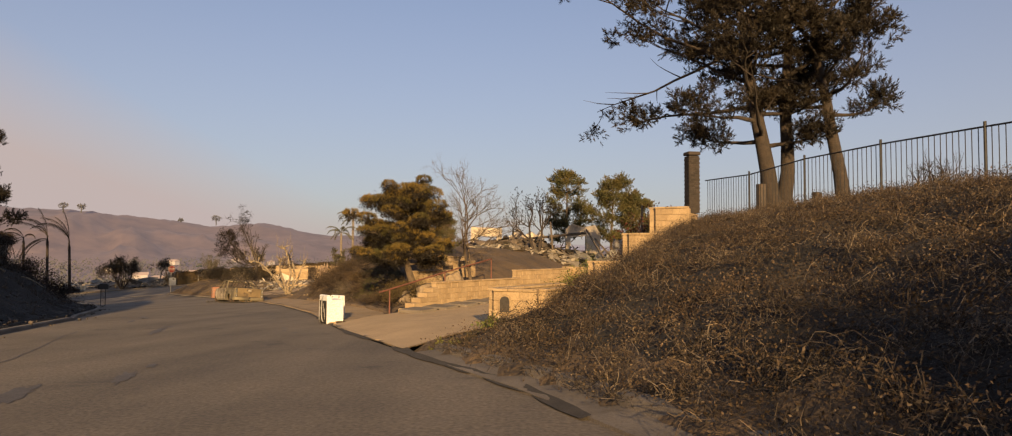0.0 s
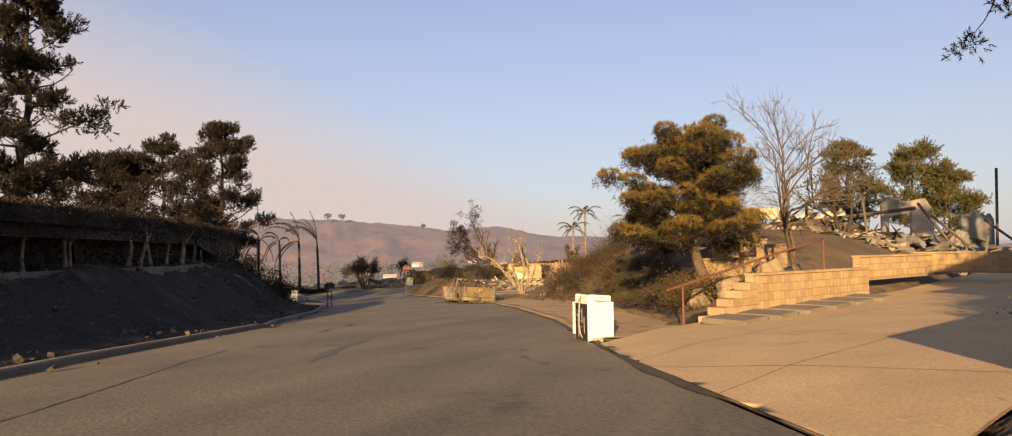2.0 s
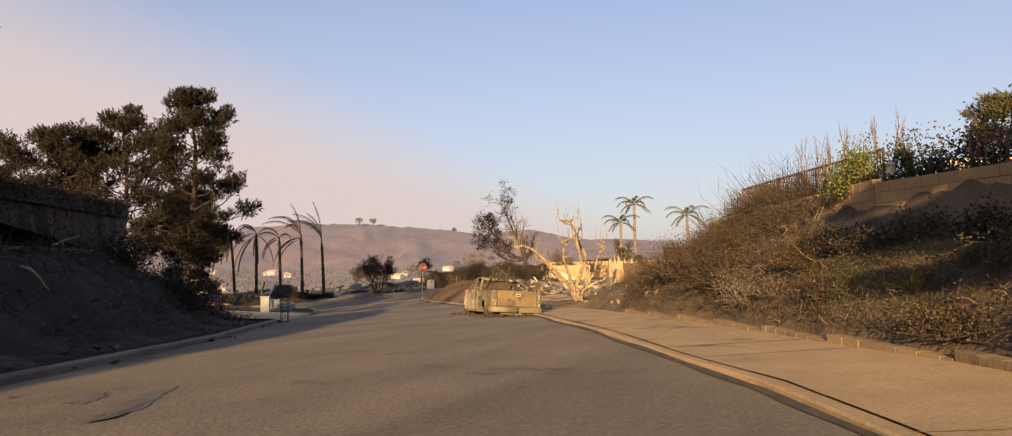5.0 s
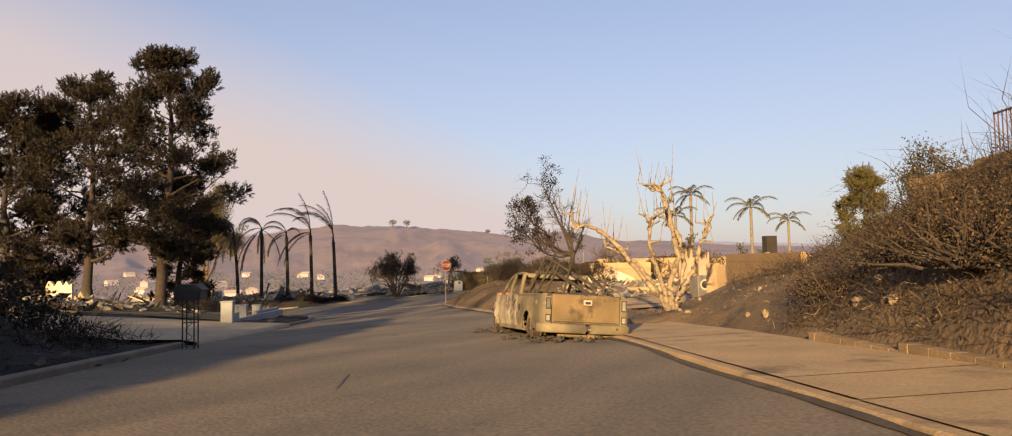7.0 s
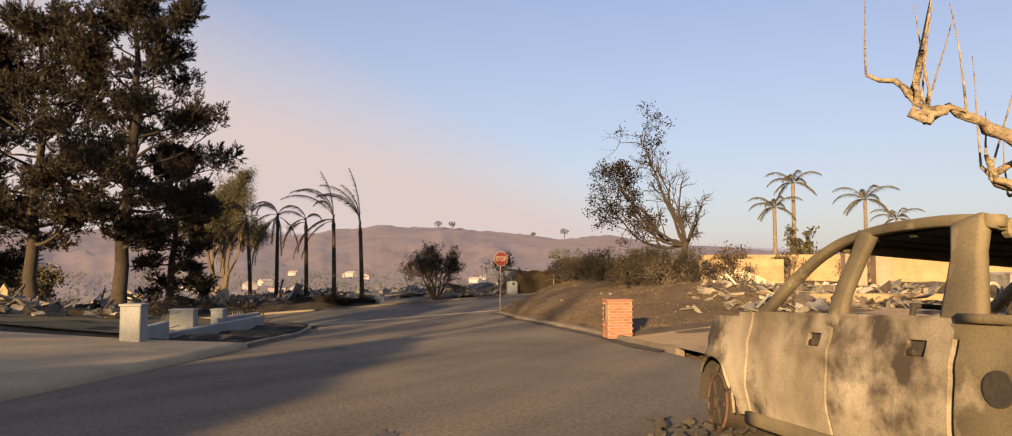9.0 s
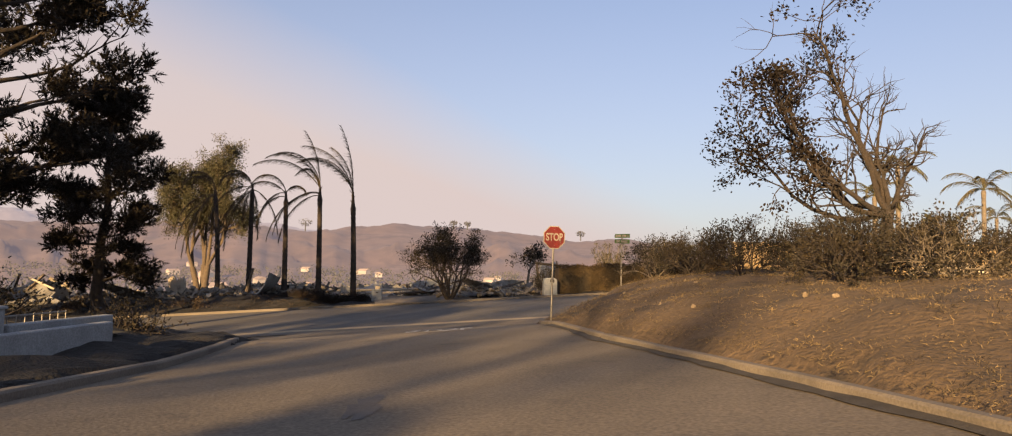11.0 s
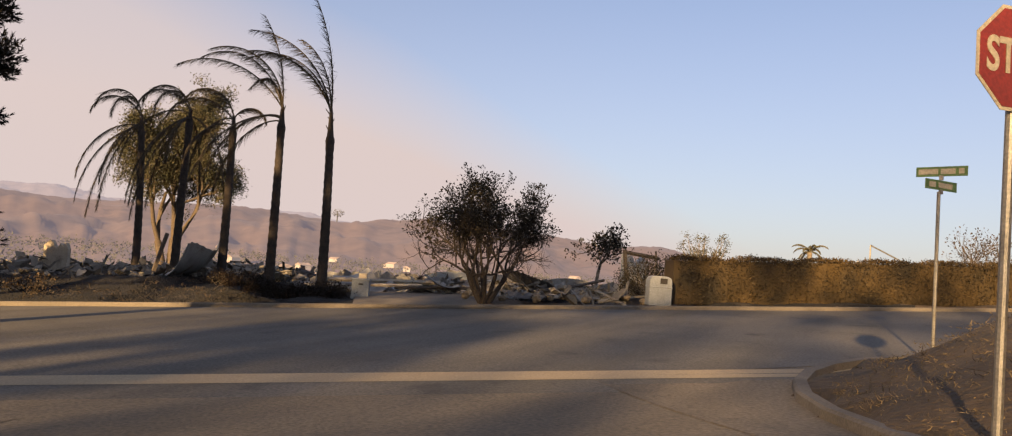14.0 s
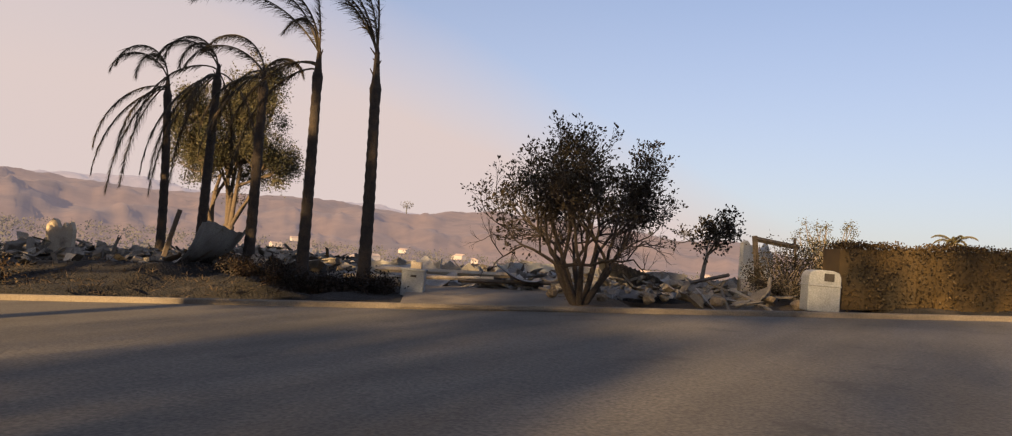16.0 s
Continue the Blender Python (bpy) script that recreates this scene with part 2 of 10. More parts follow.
STUCCO = mat("pale_stucco", (0.55, 0.47, 0.36), (0.42, 0.34, 0.25), 0.95, 1.3, 30, 0.3, spread=0.2, stain=(0.14, 0.11, 0.085), stain_scale=0.9, stain_at=0.58)
CHARWOOD = mat("charred_timber", (0.05, 0.042, 0.036), (0.10, 0.075, 0.055), 0.95, 5, 40, 0.5, spread=0.4)
BARKDARK = mat("charred_bark", (0.0292, 0.0234, 0.0195), (0.0553, 0.0403, 0.0292), 1.0, 5, 24, 0.8, bump_dist=0.05)
BARKBROWN = mat("brown_bark", (0.13, 0.095, 0.062), (0.08, 0.058, 0.04), 1.0, 5, 24, 0.8, bump_dist=0.05)
BARKPALE = mat("pale_scorched_bark", (0.33, 0.265, 0.175), (0.17, 0.128, 0.083), 1.0, 6, 26, 0.8, stain=(0.06, 0.045, 0.032), stain_scale=7.0, stain_at=0.52, bump_dist=0.04)
BARKGREY = mat("grey_bark", (0.21, 0.17, 0.125), (0.125, 0.10, 0.075), 1.0, 4, 26, 0.7, bump_dist=0.04)
TWIG = mat("dead_twigs", (0.052, 0.036, 0.024), (0.020, 0.0155, 0.012), 1.0, 1.2, 20, 0.0, spread=0.6)
DRYGRASS = mat("short_dry_grass", (0.21, 0.145, 0.068), (0.085, 0.062, 0.03), 1.0, 1.2, 20, 0.0, spread=0.5)
TWIGPALE = mat("pale_dead_twigs", (0.20, 0.145, 0.088), (0.10, 0.072, 0.045), 1.0, 1.2, 20, 0.0, spread=0.5)
TWIGASH = mat("ashen_dead_twigs", (0.15, 0.12, 0.088), (0.06, 0.047, 0.034), 1.0, 0.7, 20, 0.0, spread=0.55)
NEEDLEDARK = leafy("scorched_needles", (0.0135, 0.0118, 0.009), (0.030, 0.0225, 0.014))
NEEDLEOLIVE = leafy("olive_needles", (0.055, 0.058, 0.022), (0.105, 0.082, 0.030))
NEEDLEGOLD = leafy("golden_green_needles", (0.060, 0.052, 0.016), (0.19, 0.125, 0.030), 0.55)
LEAFDARK = leafy("dark_leaves", (0.020, 0.019, 0.013), (0.040, 0.030, 0.017))
LEAFGREEN = leafy("green_leaves", (0.075, 0.095, 0.022), (0.13, 0.12, 0.03))
LEAFBROWN = leafy("brown_leaves", (0.068, 0.044, 0.025), (0.036, 0.026, 0.016), 0.5)
LEAFGOLD = leafy("golden_brown_leaves", (0.10, 0.068, 0.022), (0.055, 0.042, 0.018), 0.5)
LEAFTAN = leafy("bleached_leaves", (0.125, 0.09, 0.056), (0.06, 0.045, 0.03), 0.4)
LEAFRED = leafy("dark_red_leaves", (0.075, 0.022, 0.016), (0.045, 0.02, 0.014))
LEAFOLIVE = leafy("eucalyptus_leaves", (0.052, 0.052, 0.028), (0.075, 0.062, 0.032))
FROND = leafy("scorched_fronds", (0.040, 0.033, 0.022), (0.075, 0.055, 0.030))
FRONDLIGHT = leafy("dry_fronds", (0.075, 0.074, 0.038), (0.10, 0.08, 0.038))
HEDGEBURNT = leafy("burnt_hedge", (0.010, 0.008, 0.006), (0.026, 0.016, 0.009), 0.5)
HEDGEBROWN = leafy("brown_hedge", (0.022, 0.017, 0.010), (0.075, 0.048, 0.018), 0.5)
SIGNRED = mat("sign_red", (0.155, 0.016, 0.012), (0.118, 0.016, 0.012), 0.5, 3, 40, 0.05, stain=(0.25, 0.07, 0.045), stain_scale=4, stain_at=0.63)
SIGNWHITE = mat("sign_white", (0.310, 0.273, 0.211), (0.248, 0.217, 0.167), 0.5, 4, 40, 0.05)
SIGNGREEN = mat("sign_green", (0.075, 0.135, 0.035), (0.06, 0.105, 0.03), 0.5, 3, 40, 0.05)
GALV = mat("galvanised_post", (0.27, 0.25, 0.22), (0.19, 0.175, 0.155), 0.5, 5, 50, 0.1, 0.6)
ROADPAINT = mat("worn_road_paint", (0.46, 0.44, 0.41), (0.30, 0.285, 0.265), 0.9, 3, 30, 0.2, stain=(0.14, 0.125, 0.11), stain_scale=6, stain_at=0.58)
BAR = mat("dark_lettering", (0.05, 0.04, 0.03), None, 0.8, 5, 50, 0.0)


def haze_glow_mat(name, col, glow, strength):
    """Far hills, houses and trees: a plain backdrop, thick haze put into its colour and a little glow."""
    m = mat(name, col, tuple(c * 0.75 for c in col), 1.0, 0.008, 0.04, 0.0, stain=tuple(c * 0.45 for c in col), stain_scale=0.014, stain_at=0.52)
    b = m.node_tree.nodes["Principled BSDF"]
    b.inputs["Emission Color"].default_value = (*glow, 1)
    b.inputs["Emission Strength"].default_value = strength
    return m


# each glow stands in for the smoke haze in front of it
HILL = haze_glow_mat("haze_tinted_hills", (0.10, 0.066, 0.047), (0.20, 0.162, 0.185), 0.27)
HILLFAR = haze_glow_mat("hazier_tinted_hills", (0.08, 0.065, 0.065), (0.30, 0.255, 0.275), 0.46)
FARWHITE = haze_glow_mat("far_walls", (0.34, 0.29, 0.25), (0.4, 0.31, 0.27), 0.2)
FARROOF = haze_glow_mat("far_roofs", (0.30, 0.22, 0.17), (0.3, 0.24, 0.22), 0.22)
FARTREE = haze_glow_mat("far_trees", (0.07, 0.065, 0.045), (0.20, 0.165, 0.17), 0.16)

# ---- building helpers ----
rng = np.random.default_rng(7)


def mesh_from(name, verts, faces, material, smooth=False):
    me = bpy.data.meshes.new(name)
    me.from_pydata(verts.tolist() if hasattr(verts, "tolist") else verts, [], faces.tolist() if hasattr(faces, "tolist") else faces)
    if material:
        me.materials.append(material)
    if smooth:
        me.shade_smooth()
    me.update()
    return me


def thing(name, label, category, at=(0, 0, 0), turn=0.0, group="", kind=""):
    """An Empty at the base of a thing; its parts hang under it."""
    ob = new(name)
    ob.matrix_world = pose(*at, 0, 0, turn)
    ob.empty_display_size = 0.1
    return tagged(ob, label, category, group, kind)


def solid(name, me, label="", category="", kind="", at=(0, 0, 0), turn=0.0, group=""):
    """A one-mesh thing or a piece of the setting."""
    ob = new(name, me)
    ob.matrix_world = pose(*at, 0, 0, turn)
    return tagged(ob, label, category, group, kind)


def part(name, bm, material, parent, label="", m=None, smooth=False):
    """Links a bmesh (or a mesh) as one mesh object under a thing or a part."""
    if isinstance(bm, bpy.types.Mesh):
        me = bm
    else:
        me = bpy.data.meshes.new(name)
        bm.to_mesh(me)
        bm.free()
        if material:
            me.materials.append(material)
        if smooth:
            me.shade_smooth()
    ob = new(name, me)
    ob.parent = parent
    if m is not None:
        ob.matrix_local = m
    return tagged(ob, label)


def box(size, at=(0, 0, 0), bevel=0.0, bm=None, turn=None, seg=1):
    """A box with its middle at `at`, bevelled."""
    b = bmesh.new()
    bmesh.ops.create_cube(b, size=1.0)
    bmesh.ops.scale(b, vec=size, verts=b.verts)
    if bevel:
        bmesh.ops.bevel(b, geom=b.edges, offset=bevel, segments=seg, affect="EDGES", profile=0.5)
    if turn is not None:
        bmesh.ops.transform(b, matrix=turn, verts=b.verts)
    bmesh.ops.translate(b, vec=at, verts=b.verts)
    if bm is None:
        return b
    me = bpy.data.meshes.new("tmp")
    b.to_mesh(me)
    b.free()
    bm.from_mesh(me)
    bpy.data.meshes.remove(me)
    return bm


def prism(outline, depth, axis="y", bevel=0.0):
    """A plate cut to an outline in the xz plane (axis y) or the xy plane (axis z), as thick as depth, centred."""
    b = bmesh.new()
    if axis == "y":
        vs = [b.verts.new((x, -depth / 2, z)) for x, z in outline]
        step = (0, depth, 0)
    else:
        vs = [b.verts.new((x, z, -depth / 2)) for x, z in outline]
        step = (0, 0, depth)
    f = b.faces.new(vs)
    r = bmesh.ops.extrude_face_region(b, geom=[f])
    bmesh.ops.translate(b, vec=step, verts=[v for v in r["geom"] if isinstance(v, bmesh.types.BMVert)])
    bmesh.ops.recalc_face_normals(b, faces=b.faces)
    if bevel:
        bmesh.ops.bevel(b, geom=b.edges, offset=bevel, segments=1, affect="EDGES", profile=0.5)
    return b


def rod(p, q, r, bm=None, sides=8, r2=None):
    """A round bar from p to q."""
    b = bm or bmesh.new()
    p, q = Vector(p), Vector(q)
    d = q - p
    bmesh.ops.create_cone(b, cap_ends=True, segments=sides, radius1=r, radius2=r if r2 is None else r2, depth=d.length,
                          matrix=Matrix.Translation((p + q) / 2) @ d.to_track_quat("Z", "Y").to_matrix().to_4x4())
    return b


def tubes(paths, sides=6):
    """Vertices and faces of tapered, bent tubes; a path is (points, radii)."""
    V, F, o = [], [], 0
    ang = np.linspace(0, 2 * np.pi, sides, endpoint=False)
    for pts, rad in paths:
        pts, rad = np.asarray(pts, float), np.asarray(rad, float)
        tan = np.gradient(pts, axis=0)
        tan /= np.linalg.norm(tan, axis=1, keepdims=True) + 1e-9
        ref = np.where(np.abs(tan[:, 2:3]) > 0.9, [[1.0, 0, 0]], [[0, 0, 1.0]])
        u = np.cross(tan, ref)
        u /= np.linalg.norm(u, axis=1, keepdims=True) + 1e-9
        w = np.cross(tan, u)
        ring = pts[:, None] + rad[:, None, None] * (np.cos(ang)[None, :, None] * u[:, None] + np.sin(ang)[None, :, None] * w[:, None])
        V.append(ring.reshape(-1, 3))
        k = len(pts)
        i, j = np.meshgrid(np.arange(k - 1), np.arange(sides), indexing="ij")
        a, b2 = o + i * sides + j, o + i * sides + (j + 1) % sides
        F.append(np.stack([a, b2, b2 + sides, a + sides], -1).reshape(-1, 4))
        o += k * sides
    return np.concatenate(V), np.concatenate(F)


def blades(root, way, length, width):
    """One thin triangle for each root, pointing along way."""
    k = len(root)
    way = way / (np.linalg.norm(way, axis=1, keepdims=True) + 1e-9)
    sidev = np.cross(way, rng.normal(size=(k, 3)))
    sidev /= np.linalg.norm(sidev, axis=1, keepdims=True) + 1e-9
    length, width = np.broadcast_to(length, k)[:, None], np.broadcast_to(width, k)[:, None]
    V = np.stack([root - sidev * width / 2, root + sidev * width / 2, root + way * length], 1).reshape(-1, 3)
    return V, np.arange(3 * k).reshape(-1, 3)


def leaves(root, size, way=None):
    """One kite-shaped leaf of two triangles for each root."""
    k = len(root)
    way = rng.normal(size=(k, 3)) if way is None else way + 0.6 * rng.normal(size=(k, 3))
    way /= np.linalg.norm(way, axis=1, keepdims=True) + 1e-9
    sidev = np.cross(way, rng.normal(size=(k, 3)))
    sidev /= np.linalg.norm(sidev, axis=1, keepdims=True) + 1e-9
    L = (size * rng.uniform(0.7, 1.3, k))[:, None]
    V = np.stack([root, root + way * L * 0.5 + sidev * L * 0.28, root + way * L, root + way * L * 0.5 - sidev * L * 0.28], 1).reshape(-1, 3)
    return V, np.arange(4 * k).reshape(-1, 4)


def wander(p, way, length, steps, bend=0.15, lift=0.0):
    """A bent path from p along way; lift pulls it up (or down)."""
    p, way = np.array(p, float), np.array(way, float)
    way /= np.linalg.norm(way)
    out = [p]
    for _ in range(steps):
        way = way + rng.normal(size=3) * bend + np.array([0, 0, lift])
        way /= np.linalg.norm(way)
        p = p + way * length / steps
        out.append(p)
    return np.array(out), way


def branching(p, way, length, radius, depth, kids=3, spread=0.6, shrink=0.68, bend=0.16, lift=0.05, steps=4, first=0.35):
    """The limbs of a bare tree, and where its twigs end."""
    path, last = wander(p, way, length, steps, bend, lift)
    rad = np.linspace(radius, radius * 0.62, steps + 1)
    if depth == 0:
        rad = np.linspace(radius, radius * 0.25, steps + 1)
        return [(path, rad)], [(path[-1], last)]
    limbs, tips = [(path, rad)], []
    for k in range(kids):
        f = 1.0 if k == 0 else rng.uniform(first, 1.0)
        i = min(int(f * steps), steps - 1)
        q = path[i] + (path[i + 1] - path[i]) * (f * steps - i)
        w = last + rng.normal(size=3) * spread
        l2, t2 = branching(q, w, length * shrink * rng.uniform(0.8, 1.15), radius * 0.6, depth - 1, kids, spread, shrink, bend, lift, steps, first)
        limbs += l2
        tips += t2
    return limbs, tips


# ---- the lie of the land ----
# the line that the car drives: x, y and the road's height
LINE = np.array([(8.1, -29.0, 1.55), (0.0, 0.0, 0.0), (-2.1, 7.07, -0.42), (-4.78, 14.12, -0.82), (-7.23, 20.18, -1.12), (-11.02, 30.97, -1.62),
                 (-14.95, 38.21, -1.93), (-20.28, 47.34, -2.37), (-29.1, 61.45, -3.19), (-35.27, 71.17, -3.68), (-40.89, 79.09, -3.97), (-52.0, 94.2, -4.55)])
SEG = np.hypot(*np.diff(LINE[:, :2], axis=0).T)
RUN = np.concatenate([[0], np.cumsum(SEG)]) - SEG[0]      # metres along the line, 0 where the walk begins
R_EDGE = ((-30, 20, 30, 36, 42, 50, 56, 66, 75, 82, 90, 120), (2.6, 2.55, 2.65, 2.9, 3.5, 4.1, 4.55, 4.6, 4.3, 3.7, 3.65, 3.7))
L_EDGE = ((-30, 36, 45, 60, 70, 80, 120), (6.35, 6.35, 5.5, 5.35, 5.2, 5.0, 4.7))
CROSS, CE, CN = np.array((-45.5, 84.5)), np.array((0.77, 0.638)), np.array((-0.638, 0.77))   # the street that crosses at the end
DRIVE, DU, DV = np.array((-0.2, 16.7)), np.array((0.52, 0.855)), np.array((-0.855, 0.52))     # the driveway on the hill side
WALLTOP = ((-4, 0, 4.2, 7, 9.4, 14.7, 45), (-1.1, -0.8, 0.0, 0.95, 1.9, 2.6, 3.2))


def along(x, y):
    """Metres along the road, metres to its right and the road's height, for arrays of places."""
    x, y = np.asarray(x, float), np.asarray(y, float)
    best = np.full(x.shape, 1e18)
    S, D, Z = np.zeros(x.shape), np.zeros(x.shape), np.zeros(x.shape)
    last = len(SEG) - 1
    for i in range(len(SEG)):
        a, b = LINE[i], LINE[i + 1]
        ex, ey = (b[:2] - a[:2]) / SEG[i]
        u = (x - a[0]) * ex + (y - a[1]) * ey
        u = np.clip(u, -900 if i == 0 else 0, SEG[i] + (900 if i == last else 0))
        px, py = x - a[0] - u * ex, y - a[1] - u * ey
        dist = px * px + py * py
        m = dist < best
        best = np.where(m, dist, best)
        S = np.where(m, RUN[i] + u, S)
        D = np.where(m, np.sqrt(dist) * np.sign(px * ey - py * ex), D)
        Z = np.where(m, a[2] + (b[2] - a[2]) * np.clip(u / SEG[i], -1.5, 1.2), Z)
    return S, D, Z


def place(s, d):
    """The world's x, y at s metres along and d metres to the right of the road's line."""
    s = np.asarray(s, float)
    x, y = np.interp(s, RUN, LINE[:, 0]), np.interp(s, RUN, LINE[:, 1])
    x2, y2 = np.interp(s + 1.5, RUN, LINE[:, 0]), np.interp(s + 1.5, RUN, LINE[:, 1])
    x1, y1 = np.interp(s - 1.5, RUN, LINE[:, 0]), np.interp(s - 1.5, RUN, LINE[:, 1])
    h = np.hypot(x2 - x1, y2 - y1)
    return x + d * (y2 - y1) / h, y - d * (x2 - x1) / h


def ramp(v, a, b):
    t = np.clip((v - a) / (b - a), 0, 1)
    return t * t * (3 - 2 * t)


def base(x, y):
    """The height of the two streets, carried on under everything."""
    S, D, Z = along(x, y)
    Z = Z + np.clip(D, -10, 10) * np.interp(S, (55, 67, 75, 81, 88), (0, 0.02, 0.035, 0.05, 0.06))     # the street tips as it meets the slope of the other
    e, n = (x - CROSS[0]) * CE[0] + (y - CROSS[1]) * CE[1], (x - CROSS[0]) * CN[0] + (y - CROSS[1]) * CN[1]
    zc = -4.4 + 0.06 * np.clip(e, -50, 60)
    w = ramp(n, -10, -1)
    return Z * (1 - w) + zc * w, S, D, e, n


STATIONS_R = [(13, (0, 0.6, 1.5, 3, 6, 9, 12.3, 16, 45), (0.12, 0.16, 0.48, 1.05, 2.0, 2.8, 3.3, 3.75, 4.2)),
              (27, (0, 2.4, 5, 9, 12, 15, 45), (0.12, 0.28, 1.1, 2.3, 3.2, 3.9, 4.5)),
              (32, (0, 2.75, 3.1, 3.5, 4.3, 5.0, 5.4, 13, 45), (-0.08, -0.08, 0.45, 0.85, 1.5, 1.95, 2.75, 3.0, 3.6)),
              (38, (0, 2.75, 3.1, 3.5, 4.5, 5.0, 13, 45), (-0.08, -0.08, 0.5, 1.1, 2.15, 2.9, 3.3, 3.8)),
              (46, (0, 2.75, 3.1, 3.5, 5.0, 6.2, 6.7, 13, 45), (-0.08, -0.08, 0.5, 1.3, 2.1, 2.6, 3.3, 3.5, 4.0)),
              (54, (0, 2.75, 3.3, 5.5, 8.6, 9.2, 13, 45), (-0.08, -0.08, 0.4, 1.75, 2.9, 3.5, 3.9, 4.2)),
              (58, (0, 2.0, 3.3, 5.5, 8.6, 13, 45), (0.0, 0.05, 0.4, 1.2, 1.6, 1.6, 1.8)),
              (62.5, (0, 1, 3, 5, 8, 60), (0.10, 0.15, 0.2, 0.2, 0.25, 0.6)),
              (71, (0, 1, 3, 5, 8, 60), (0.10, 0.16, 0.3, 0.4, 0.55, 0.65)),
              (76, (0, 0.5, 1.2, 2, 4, 6, 8, 14, 45), (0.13, 0.3, 0.6, 0.9, 1.25, 1.15, 0.85, 0.8, 0.8)),
              (91, (0, 0.2, 0.5, 1.2, 2, 4, 6, 9, 14, 45), (0.13, 0.3, 0.55, 0.75, 0.9, 1.35, 1.45, 1.15, 1.0, 1.0))]
STATIONS_L = [(49, (0, 1.3, 2.0, 3.4, 4.2, 12, 60), (0.12, 0.2, 0.7, 1.95, 2.45, 2.5, 3.0)),
              (58, (0, 2.5, 6, 12, 20, 60), (0.05, 0.2, 0.5, 0.9, 1.1, 1.3)),
              (84, (0, 2.0, 6, 12, 20, 60), (0.12, 0.35, 0.9, 1.5, 1.7, 1.7))]


def stations(rows, S, dd):
    h = np.interp(dd, rows[0][1], rows[0][2])
    for (s0, _, _), (s1, xs, hs) in zip(rows, rows[1:]):
        w = ramp(S, s0, s1)
        h = h * (1 - w) + np.interp(dd, xs, hs) * w
    return h


